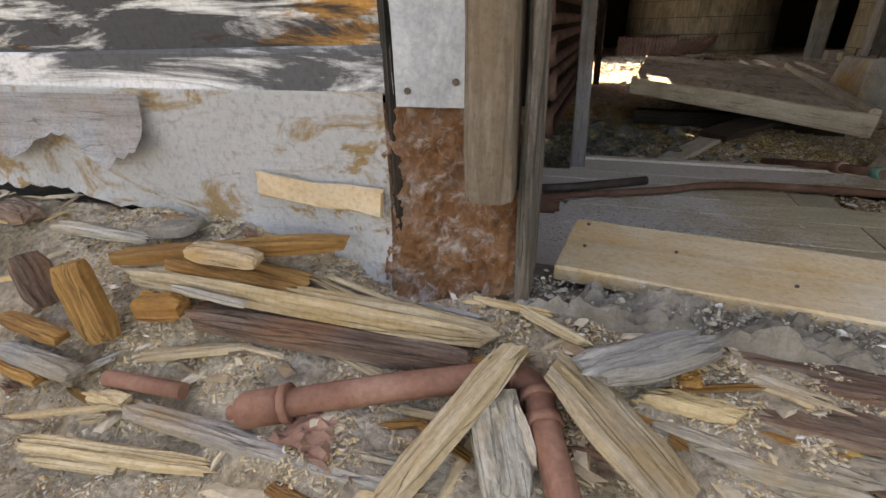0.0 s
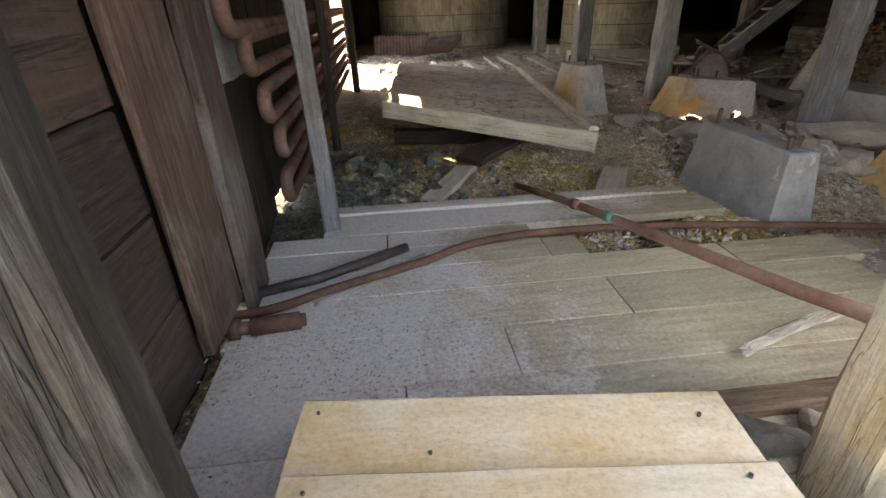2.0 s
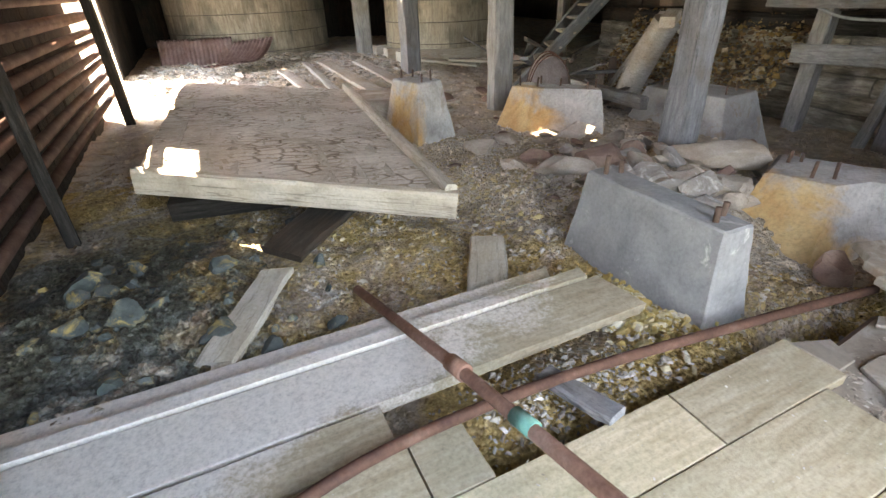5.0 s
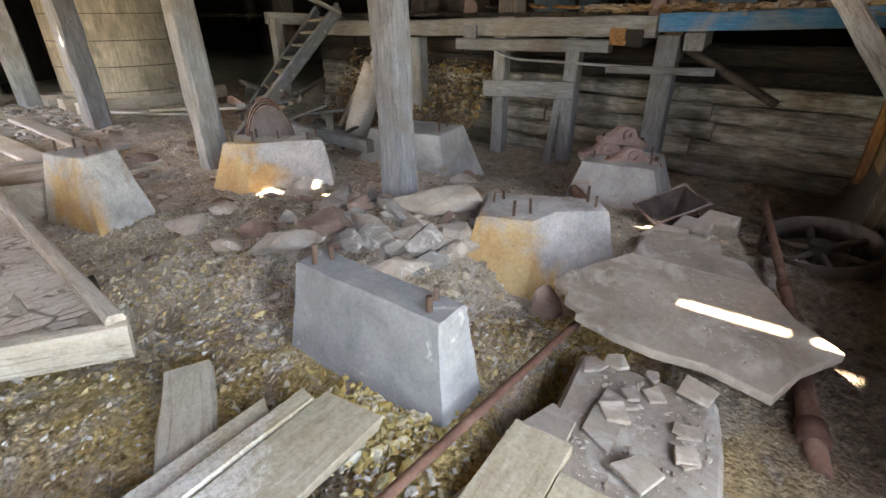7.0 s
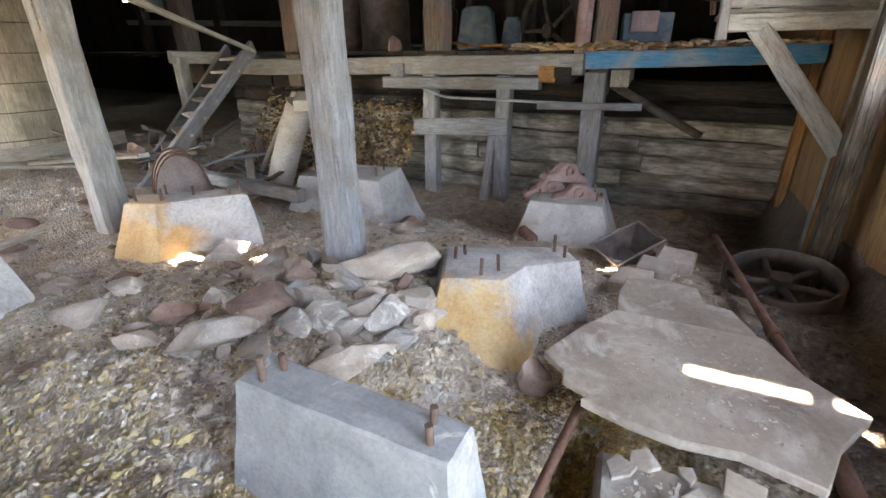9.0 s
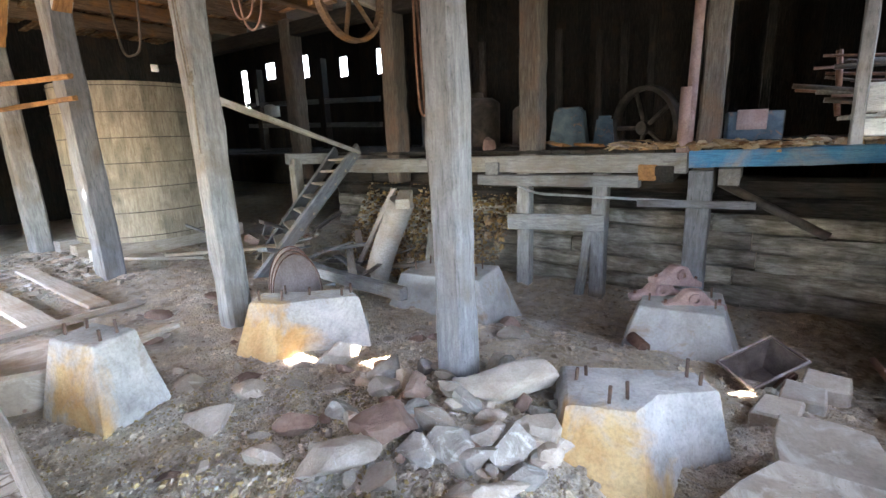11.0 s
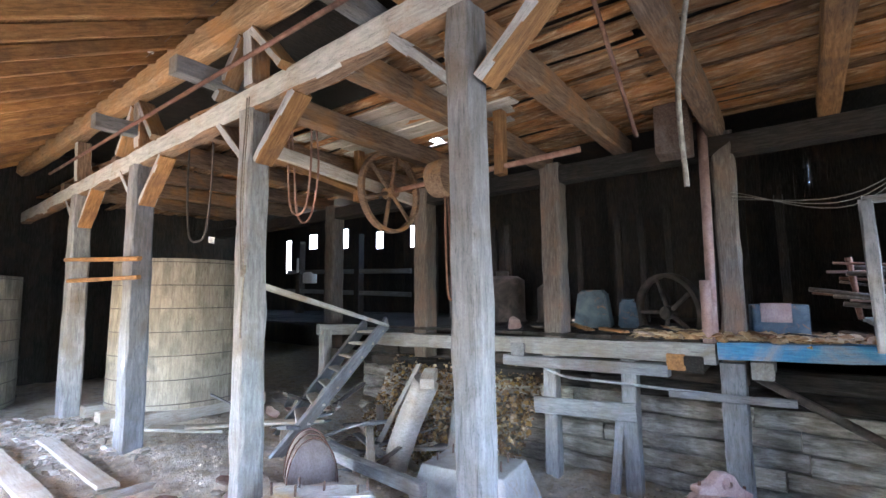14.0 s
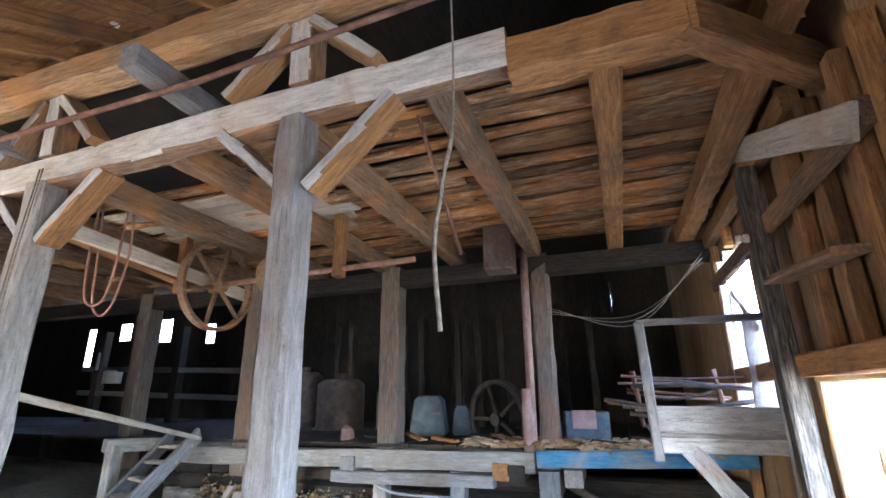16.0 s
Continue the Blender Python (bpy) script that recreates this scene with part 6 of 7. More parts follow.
TEAL_ROCK = stone_mat("green_grey_crusted_stone", (0.05, 0.065, 0.065), (0.11, 0.135, 0.13), (0.21, 0.23, 0.215), 6.0, 0.8, 0.95, (0.5, 0.38, 0.15), 0.58)
WHITE_ROCK = stone_mat("white_crusted_rock", (0.2, 0.18, 0.16), (0.32, 0.3, 0.28), (0.42, 0.39, 0.36), 5.0, 0.8, 0.92, (0.62, 0.62, 0.6), 0.6)
for x, y, sx, sy, sz, mat, lab, turn in (
        (2.72, 4.42, 0.4, 0.28, 0.2, ROCK, "pale flat broken rock in the rubble", 20), (3.05, 4.36, 0.36, 0.34, 0.28, RED_ROCK, "red-brown boulder with flat faces", 40),
        (3.15, 4.02, 0.28, 0.26, 0.24, WHITE_ROCK, "rock with a white mineral crust", 10), (3.3, 3.78, 0.3, 0.26, 0.24, WHITE_ROCK, "dark rock streaked with white crust", 60),
        (3.85, 4.02, 0.55, 0.34, 0.24, ROCK, "large tan flat rock by the post", -40), (3.5, 3.75, 0.26, 0.22, 0.2, ROCK, "angular tan rock in the heap", 0),
        (2.95, 3.72, 0.42, 0.24, 0.18, ROCK, "flat dusty rock by the footing", -30), (3.36, 2.95, 0.14, 0.18, 0.26, RED_ROCK, "upright pinkish stone by the slab", 0),
        (3.74, 5.5, 0.3, 0.2, 0.26, ROCK, "pale rock against the footing", -38), (3.66, 4.9, 0.24, 0.2, 0.16, ROCK, "small tan rock in the rubble", 10),
        (3.4, 4.75, 0.2, 0.18, 0.14, ROCK, "small tan rock in the rubble", 50), (4.2, 4.3, 0.26, 0.2, 0.16, ROCK, "pale angular rock by the post", 0),
        (2.9, 5.0, 0.3, 0.22, 0.14, RED_ROCK, "dull brown rock on the dirt", 80), (4.1, 3.85, 0.2, 0.16, 0.14, WHITE_ROCK, "small rock with white crust", 15),
        (2.7, 5.55, 0.32, 0.26, 0.12, ROCK, "flat grey rock on the dirt", 0), (5.0, 4.6, 0.3, 0.24, 0.15, ROCK, "grey broken rock on the dirt", 70),
        (4.4, 6.6, 0.35, 0.28, 0.14, ROCK, "flat broken rock near the ladder", 25), (5.6, 4.9, 0.3, 0.22, 0.14, RED_ROCK, "brown rock in the hollow", 5),
        (0.1, 3.9, 0.16, 0.13, 0.12, TEAL_ROCK, "crusted grey stone by the wall", 10), (-0.15, 4.4, 0.2, 0.17, 0.14, TEAL_ROCK, "crusted grey stone by the wall", 50),
        (0.45, 4.25, 0.16, 0.14, 0.1, TEAL_ROCK, "crusted grey stone by the wall", 80), (2.05, 2.62, 0.16, 0.12, 0.1, ROCK, "small pale stone on the boards", 0)):
    rock(x, y, sx, sy, sz, mat, lab, turn)
for i in range(95):
    a, d = rng.uniform(0, 6.28), rng.uniform(0.1, 0.95)
    x, y = 3.3 + d * math.cos(a) * 0.9, 4.15 + d * math.sin(a) * 0.75
    s = 0.07 + 0.2 * rng.random() ** 2
    ob = part("rock", rock_mesh(s * 1.6, s * 1.25, s * 0.9, 2, 0.22), rng.choice((ROCK, ROCK, RED_ROCK, WHITE_ROCK)))
    ob.matrix_world = pose(x, y, ground_height(x, y) + s * 0.2, rng.uniform(-30, 30), rng.uniform(-30, 30), rng.uniform(0, 360))
    tagged(ob, "small broken stone in the heap", "rock", "rocks round the post")

for i in range(46):
    x, y = rng.uniform(-0.4, 1.0), rng.uniform(3.5, 4.9)
    s = 0.05 + 0.1 * rng.random() ** 2
    ob = part("clod", rock_mesh(s * 1.4, s * 1.2, s * 0.9, 2, 0.3), TEAL_ROCK)
    ob.matrix_world = pose(x, y, ground_height(x, y) + s * 0.12, rng.uniform(-20, 20), rng.uniform(-20, 20), rng.uniform(0, 360))
    tagged(ob, "green-grey crusted clod on the dirt", "clod", "clods by the west wall")
for i in range(70):
    x, y = rng.uniform(2.1, 4.6), rng.uniform(4.7, 8.0)
    s = 0.07 + 0.17 * rng.random() ** 2
    ob = part("rock", rock_mesh(s * 1.9, s * 1.4, s * 0.7, 2, 0.22), rng.choice((ROCK, ROCK, RED_ROCK)))
    ob.matrix_world = pose(x, y, ground_height(x, y) + s * 0.08, rng.uniform(-14, 14), rng.uniform(-14, 14), rng.uniform(0, 360))
    tagged(ob, "flat broken stone lying in the dirt", "rock", "flat stones on the dirt")

# ---- iron things ----
wheel = thing("iron_pulley", "large flat rusty iron pulley wheel lying on the ground", "wheel", pose(5.12, 1.66, -0.25, -6, -9, 0) @ Matrix.Scale(0.9, 4))
part("rim", lathe_mesh([(0.4, -0.1), (0.4, 0.1), (0.385, 0.105), (0.375, 0.1), (0.375, -0.1), (0.39, -0.105), (0.4, -0.1)], 40), DARK_IRON, wheel, smooth=True)
part("hub", lathe_mesh([(0.0, 0.08), (0.07, 0.08), (0.075, 0.06), (0.075, -0.08), (0.0, -0.08)], 20), DARK_IRON, wheel)
for k in range(6):
    a = k * math.pi / 3 + 0.2
    part("spoke", tube_mesh([(0.06 * math.cos(a), 0.06 * math.sin(a), 0.0), (0.2 * math.cos(a + .1), 0.2 * math.sin(a + .1), 0.0), (0.38 * math.cos(a), 0.38 * math.sin(a), 0.0)], [0.03, 0.024, 0.03], 8), DARK_IRON, wheel)


GREY_RUST = rust_mat("dull_grey_brown_casting", (0.13, 0.1, 0.09), (0.22, 0.175, 0.16), (0.31, 0.26, 0.24))


def hopper(at):
    t = thing("iron_hopper", "rusty cast iron hopper casting tipped on its side", "casting", at)
    bm = bmesh.new()
    top = [bm.verts.new(q) for q in ((-.34, -.2, .26), (.34, -.2, .3), (.34, .2, .3), (-.34, .2, .26))]
    low = [bm.verts.new(q) for q in ((-.16, -.12, 0), (.2, -.12, 0), (.2, .12, 0), (-.16, .12, 0))]
    for k in range(4):
        bm.faces.new((low[k], low[(k + 1) % 4], top[(k + 1) % 4], top[k]))
    bm.faces.new(low[::-1])
    bmesh.ops.solidify(bm, geom=list(bm.faces), thickness=0.025)
    part("hopper_body", bm, GREY_RUST, t)
    rim = [(-.36, -.22, .265), (.36, -.22, .305), (.36, .22, .305), (-.36, .22, .265), (-.36, -.22, .265)]
    part("rim", tube_mesh(rim, 0.02, 6), GREY_RUST, t)
    part("bearing", lathe_mesh([(0.04, 0.0), (0.075, 0.0), (0.075, 0.05), (0.04, 0.05), (0.04, 0.0)], 16), RUST, t).matrix_local = pose(0.2, -0.16, 0.12, 90, 0, 0)
    for sx in (-.2, .1):
        part("rib", tube_mesh([(sx, -.21, .26), (sx * .7, -.14, .0)], 0.018, 6), RUST, t)
    return t


hopper(pose(5.5, 2.72, -0.42, 14, -12, -40) @ Matrix.Scale(0.72, 4))


def bracket(at):
    t = thing("iron_bearing", "rusty pink-brown bearing casting on the footing", "casting", at)
    bm = slab_mesh([(-.3, 0), (.3, 0), (.3, .05), (.16, .1), (.07, .2), (-.07, .2), (-.16, .1), (-.3, .05)], -0.06, 0.06, 0.01)
    bm.transform(Matrix.Rotation(math.pi / 2, 4, "X"))
    part("casting_body", bm, RED_RUST, t)
    part("bearing", lathe_mesh([(0.03, -.09), (0.06, -.09), (0.06, .09), (0.03, .09), (0.03, -.09)], 14), RED_RUST, t).matrix_local = pose(0, 0, 0.12, 90, 0, 0)
    for x in (-.25, .25):
        part("bolt", tube_mesh([(x, 0, 0.02), (x, 0, 0.1)], 0.016, 6), RUST, t)
    return t


bracket(pose(6.3, 3.3, -0.2, 0, 0, -62))
bracket(pose(6.45, 3.62, -0.2, 0, 0, -62))
bracket(pose(6.55, 3.5, -0.05, 0, 10, -40))
tagged(pipe("pipe_stub", [(5.75, 3.6, -0.46), (5.9, 3.75, -0.44)], 0.06, RUST), "short rusty pipe stub on the ground", "pipe")

drum = thing("rusty_drum", "pale pink-brown rusted sheet drum", "drum", pose(4.6, 7.1, -0.12, 0, 0, -30) @ Matrix.Diagonal((0.85, 0.9, 1.3, 1.0)))
bm = bmesh.new()
cols = []
for i in range(15):
    a = math.pi * i / 14
    cols.append([bm.verts.new((0.3 * math.cos(a), 0.5 * (j / 6 - 0.5), 0.36 * math.sin(a) + 0.012 * noise.noise(Vector((i, j, 0.5))))) for j in range(7)])
for a, b in zip(cols, cols[1:]):
    for j in range(6):
        bm.faces.new((a[j], a[j + 1], b[j + 1], b[j]))
bmesh.ops.solidify(bm, geom=list(bm.faces), thickness=0.012)
part("drum_shell", bm, PALE_RUST, drum, smooth=True)
bm = bmesh.new()
arc = [bm.verts.new((0.29 * math.cos(math.pi * i / 14), -0.17, 0.35 * math.sin(math.pi * i / 14))) for i in range(15)]
bm.faces.new(arc)
bmesh.ops.solidify(bm, geom=list(bm.faces), thickness=0.01)
part("drum_end", bm, PALE_RUST, drum)
for y in (-0.22, 0.0, 0.22):
    part("band", tube_mesh([(0.308 * math.cos(math.pi * i / 14), y, 0.368 * math.sin(math.pi * i / 14)) for i in range(15)], 0.008, 5), RUST, drum)

log = tagged(part("leaning_log", tube_mesh(curve_points([(6.55, 7.75, -0.75), (6.58, 7.5, -0.1), (6.62, 7.15, 0.62)], 6), 0.19, 16), PALE_WOOD), "thick peeled log leaning against the deck", "log")
tagged(timber("log_cap", (6.45, 7.0, 0.62), (6.85, 7.25, 0.7), 0.2, 0.14, PALE_WOOD), "wood block on top of the leaning log", "block")
tagged(timber("ground_beam", (5.31, 7.85, -0.12), (5.05, 5.88, -0.1), 0.11, 0.14, GREY_WOOD, ragged=0.03), "grey beam lying behind the footing", "beam")
for p0, p1, w, lab in (((2.3, 11.3, -0.02), (2.2, 8.7, -0.1), 0.12, "pale sunlit plank on the dirt"), ((2.62, 11.2, -0.02), (2.66, 8.2, -0.1), 0.24, "broad pale sunlit plank on the dirt"),
                       ((3.2, 11.0, -0.04), (3.22, 8.6, -0.13), 0.2, "pale plank half covered by dirt"), ((1.75, 10.4, 0.0), (1.85, 8.7, -0.06), 0.18, "broken pale plank with splintered end"),
                       ((2.1, 8.1, -0.03), (3.5, 8.2, -0.08), 0.14, "dusty plank across the others"), ((2.2, 6.9, -0.05), (3.4, 7.3, -0.12), 0.1, "thin pale stick on the dirt"),
                       ((4.2, 10.4, -0.02), (5.0, 9.6, -0.1), 0.22, "pale plank by the tank"), ((4.5, 9.9, 0.0), (6.2, 8.9, -0.1), 0.16, "grey board near the ladder foot"),
                       ((5.6, 7.2, -0.42), (6.9, 8.6, -0.3), 0.12, "grey board in the rubble"), ((6.4, 6.6, -0.6), (7.7, 7.4, 0.1), 0.14, "pale plank leaning on the bank"), ((6.8, 8.3, -0.5), (7.6, 8.1, 0.7), 0.12, "grey strut under the deck")):
    tagged(timber("loose_plank", p0, p1, w, 0.045, PALE_WOOD, ragged=0.06), lab, "plank", "loose planks")


r4 = random.Random(31)
for i in range(44):
    x, y = r4.uniform(5.6, 7.9), r4.uniform(7.2, 10.4)
    a, ln = r4.uniform(0, 6.28), r4.uniform(0.4, 1.3)
    z0 = ground_height(x, y) + r4.uniform(0.03, 0.3)
    w = r4.uniform(0.05, 0.16)
    tagged(timber("loose_plank", (x, y, z0), (x + ln * math.cos(a), y + ln * math.sin(a), z0 + r4.uniform(-0.2, 0.35)), w, r4.uniform(0.02, 0.06), r4.choice((GREY_WOOD, GREY_WOOD, PALE_WOOD, WEATHER_WOOD, DECK_POST_WOOD)), ragged=0.05),
           "grey broken board in the jumble below the deck", "plank", "jumble below the deck")
for i in range(50):
    x, y, size = r4.uniform(5.4, 8.0), r4.uniform(6.6, 10.4), 0.1 + 0.25 * r4.random() ** 2
    ob = part("rock", rock_mesh(size * 1.5, size * 1.2, size, 2, 0.22), r4.choice((ROCK, RED_ROCK, WHITE_ROCK)))
    ob.matrix_world = pose(x, y, ground_height(x, y) + size * 0.25 + 0.16 * max(0.0, x - 6.8), r4.uniform(-30, 30), r4.uniform(-30, 30), r4.uniform(0, 360))
    tagged(ob, "grey broken stone in the jumble below the deck", "rock", "stones below the deck")


def corrugated(at, w, l, curl, mat, label):
    bm = bmesh.new()
    nx, ny = int(w / 0.019), 10
    cols = []
    for i in range(nx + 1):
        x = -w / 2 + w * i / nx
        cols.append([bm.verts.new((x, l * (j / ny - 0.5) + 0.02 * noise.noise(Vector((x * 3, j, 1))), 0.02 * math.sin(x * 2 * math.pi / 0.076) + curl * (j / ny - 0.5) ** 2)) for j in range(ny + 1)])
    for a, b in zip(cols, cols[1:]):
        for j in range(ny):
            bm.faces.new((a[j], b[j], b[j + 1], a[j + 1]))
    bmesh.ops.solidify(bm, geom=list(bm.faces), thickness=0.003)
    ob = part("corrugated_sheet", bm, mat, smooth=True)
    ob.matrix_world = at
    return tagged(ob, label, "sheet", "corrugated sheets")


corrugated(pose(0.55, 12.6, 0.12, 62, 0, -8), 1.3, 0.6, 0.1, RED_RUST, "rusty corrugated sheet propped before the tank")
corrugated(pose(1.25, 11.3, 0.14, 8, -6, -25), 0.75, 1.6, 0.5, RED_RUST, "bent rusty corrugated sheet on the dirt")
scatter("rubble", 1800, on_ground(-0.4, 4.0, 9.5, 13.0), (0.02, 0.08), 2.0, 0.6, FLAKE_MAT, "pale sunlit rubble before the tanks", 41)

# ---- overhead: pipes, pulley, belts, ropes ----
tagged(pipe("overhead_pipe", [(3.42, 3.0, 4.1), (3.42, 5.0, 3.97), (3.42, 7.1, 3.97), (3.45, 13.0, 4.0)], 0.022, RUST), "thin rusty pipe along the beam", "pipe")
for y in (5.4, 7.55, 9.9):
    tagged(timber("stub_timber", (3.2, y, 4.13), (4.2, y + 0.05, 4.15), 0.16, 0.18, GREY_WOOD), "short grey timber crossing over the beam", "timber", "stub timbers")
for y in POST_Y[:3]:
    for sgn in (-1, 1):
        tagged(whitewashed(timber("upper_brace", (3.76, y + sgn * 0.62, beam_z(y) + 0.13), (3.76, y + sgn * 0.1, 4.5), 0.2, 0.09, TAN_WOOD)), "diagonal brace up to the roof plate, edges paler grey", "brace", "upper braces")
INSULATOR = stone_mat("white_porcelain", (0.66, 0.66, 0.63), (0.74, 0.74, 0.71), (0.8, 0.8, 0.78), 8.0, 0.05, 0.35)
for i in range(9):
    y = 4.3 + i * 0.95
    k = thing("knob_insulator", "white porcelain knob insulator on the roof plate", "insulator", pose(3.55, y, 4.93 - 0.02 * (i % 2), 0, -90, 0), "insulators")
    part("insulator_body", lathe_mesh([(0.0, 0.0), (0.022, 0.0), (0.022, 0.02), (0.012, 0.03), (0.022, 0.042), (0.02, 0.06), (0.0, 0.06)], 10), INSULATOR, k)
for dz in (0.0, 0.09):
    tagged(pipe("electric_wire", curve_points([(3.48, 4.3 + i * 0.95, 4.94 - dz - 0.02 * (i % 2)) for i in range(9)], 4), 0.004, DARK_IRON, sides=5), "thin dark wire along the roof plate", "wire", "wires")

pulley = thing("line_pulley", "spoked wooden line-shaft pulley wheel overhead", "pulley", pose(6.2, 7.47, 3.35, 90, 0, 0))
part("rim", lathe_mesh([(0.6, -0.05), (0.6, 0.05), (0.55, 0.05), (0.55, -0.05), (0.6, -0.05)], 40), BROWN_WOOD, pulley)
part("hub", lathe_mesh([(0.0, 0.1), (0.09, 0.1), (0.09, -0.1), (0.0, -0.1)], 18), BROWN_WOOD, pulley)
for k in range(6):
    a = k * math.pi / 3 + 0.3
    part("spoke", tube_mesh([(0.07 * math.cos(a), 0.07 * math.sin(a), 0), (0.56 * math.cos(a), 0.56 * math.sin(a), 0)], 0.03, 6), BROWN_WOOD, pulley)
shaft = thing("line_shaft", "ochre line shaft with a wooden drum pulley", "shaft")
part("shaft_rod", tube_mesh([(6.2, 8.0, 3.35), (6.2, 4.6, 3.42)], 0.035, 10), ORANGE_PIPE, shaft)
dr = part("drum_pulley", lathe_mesh([(0.0, -0.14), (0.24, -0.14), (0.26, 0.0), (0.24, 0.14), (0.0, 0.14)], 26), BROWN_WOOD, shaft)
dr.matrix_local = pose(6.2, 6.5, 3.4, 90, 0, 0)
for y in (8.15, 5.6):
    tagged(timber("shaft_hanger", (6.2, y, 3.3), (6.2, y, 4.1), 0.14, 0.12, ORANGE_WOOD), "ochre timber hanger for the line shaft", "hanger", "shaft hangers")
tagged(timber("shaft_rail", (4.2, 8.3, 3.85), (6.6, 8.2, 3.5), 0.2, 0.2, ORANGE_WOOD), "ochre timber under the joists", "timber")
tagged(timber("shaft_rail", (4.0, 7.9, 3.7), (6.9, 7.6, 3.35), 0.08, 0.16, PALE_WOOD), "pale plank along the shaft", "timber")


def belt_loop(name, x, y, top, low, width, mat, label, n=2, r=0.014):
    t = thing(name, label, "belt")
    for k in range(n):
        o = k * 0.1
        pts = [(x + o * 0.4, y - width / 2 - o * .3, top), (x + o, y - width * 0.5 - o * .3, (top + low) / 2), (x + o, y - width * 0.35, low + 0.12 - o * .5), (x + o, y, low - o), (x + o, y + width * 0.35, low + 0.12 - o * .5), (x + o, y + width * 0.5, (top + low) / 2), (x + o * 0.4, y + width / 2, top)]
        pipe("loop", curve_points(pts, 6), r, mat, t, sides=6)
    return t


belt_loop("hanging_hose", 5.0, 8.0, 4.16, 2.92, 0.5, ORANGE_PIPE, "loops of brown hose hanging from the joists", 2)
belt_loop("hanging_hose", 6.2, 6.36, 3.4, 1.78, 0.2, RUBBER, "long red-brown hose loops hanging by the post", 3, 0.016)
belt_loop("hanging_cable", 4.3, 9.3, 4.16, 2.6, 0.7, DARK_IRON, "dark cable hanging in a bow", 1, 0.014)
tagged(pipe("hanging_rope", curve_points([(2.5, 2.88, 4.3), (2.53, 2.9, 3.6), (2.56, 2.9, 2.75), (2.55, 2.93, 2.5), (2.53, 2.95, 2.3), (2.57, 2.95, 2.08)], 6), [0.003] * 14 + [0.0065] * 17, OLD_ROPE, sides=6), "pale frayed rope hanging from the rafters", "rope")
tagged(pipe("hanging_rod", [(4.46, 3.85, 4.16), (5.5, 3.82, 3.2)], 0.018, RUST), "slanting rusty rod below the ceiling", "rod")
tagged(pipe("downpipe", [(8.06, 3.69, 1.2), (8.05, 3.67, 4.2)], 0.06, RED_RUST), "rust-red downpipe standing on the deck", "pipe")
tagged(pipe("downpipe", [(8.04, 3.74, 1.22), (8.04, 3.74, 2.0)], 0.075, RED_RUST), "rust-red sleeve at the foot of the pipe", "pipe")
bm = slab_mesh([(-0.2, -0.2), (0.2, -0.2), (0.2, 0.2), (-0.2, 0.2)], -0.36, 0.27, 0.015)
ob = tagged(part("hanging_box", bm, RED_WOOD), "brown wooden box fixed under the ceiling", "box")
ob.matrix_world = pose(7.6, 3.92, 3.9, 0, 0, 5)
tagged(timber("pole", (3.69, 9.5, 2.34), (3.69, 12.7, 2.5), 0.06, 0.06, ORANGE_WOOD), "thin ochre pole between the posts", "pole", "poles between posts")
tagged(timber("pole", (3.69, 9.5, 2.1), (3.69, 12.45, 2.13), 0.06, 0.06, ORANGE_WOOD), "thin ochre pole between the posts", "pole", "poles between posts")
tagged(timber("slanting_pole", (3.95, 7.25, 1.98), (7.9, 9.2, 1.28), 0.07, 0.06, PALE_WOOD), "pale pole slanting from the post to the ladder", "pole")
for i in range(6):
    tagged(pipe("tied_rope", curve_points([(3.66, 6.9 + 0.03 * math.cos(k * 1.05), 2.02 + i * 0.013 + 0.05 * math.sin(k * 0.5)) for k in range(3)] + [(3.69, 7.02, 2.03 + i * .013)], 4), 0.008, ROPE, sides=5), "pale rope tied round the post", "rope", "rope turns")
tagged(pipe("rope_end", curve_points([(3.67, 6.92, 2.02), (3.64, 6.9, 1.7), (3.66, 6.94, 1.45)], 6), 0.009, ROPE, sides=5), "pale rope end hanging on the post", "rope")
for y in (7.0, 6.96):
    tagged(pipe("drop_wire", curve_points([(3.68, y, 3.8), (3.66, y + .02, 2.8), (3.68, y, 2.1)], 5), 0.007, ROPE, sides=5), "grey wire running down the post", "wire")
for k in range(3):
    tagged(pipe("slack_wire", curve_points([(8.1, 3.42, 3.0 + 0.05 * k), (7.7, 2.3, 2.85 - 0.06 * k), (7.3, 1.5, 3.35 + 0.05 * k)], 8), 0.005, ROPE, sides=5), "slack pale wire under the ceiling", "wire", "slack wires")

# ---- under the deck ----
tagged(pipe("conduit", curve_points([(7.92, 6.0, 0.78), (7.88, 5.6, 0.66), (7.9, 5.0, 0.64), (7.9, 3.6, 0.62)], 6), 0.018, GALVANISED), "grey conduit along the cap timber", "conduit")
tagged(pipe("slanting_pipe", [(8.1, 3.3, 0.85), (7.9, 2.2, 0.3)], 0.05, DARK_IRON), "dark pipe slanting down below the deck", "pipe")
tagged(timber("thin_board", (7.88, 4.2, 0.58), (7.85, 2.9, 0.62), 0.04, 0.09, GREY_WOOD), "thin grey board nailed below the deck", "board")
for i, (y, w) in enumerate(((6.35, 0.2), (4.1, 0.16), (3.9, 0.2), (3.2, 0.2))):
    tagged(timber("beam_end", (7.86, y, 1.0 - 0.02 * i), (8.4, y, 1.0), 0.22, 0.2, (GREY_WOOD, ORANGE_WOOD, DARK_WOOD, GREY_WOOD)[i]), "beam end showing at the deck edge", "beam", "beam ends")
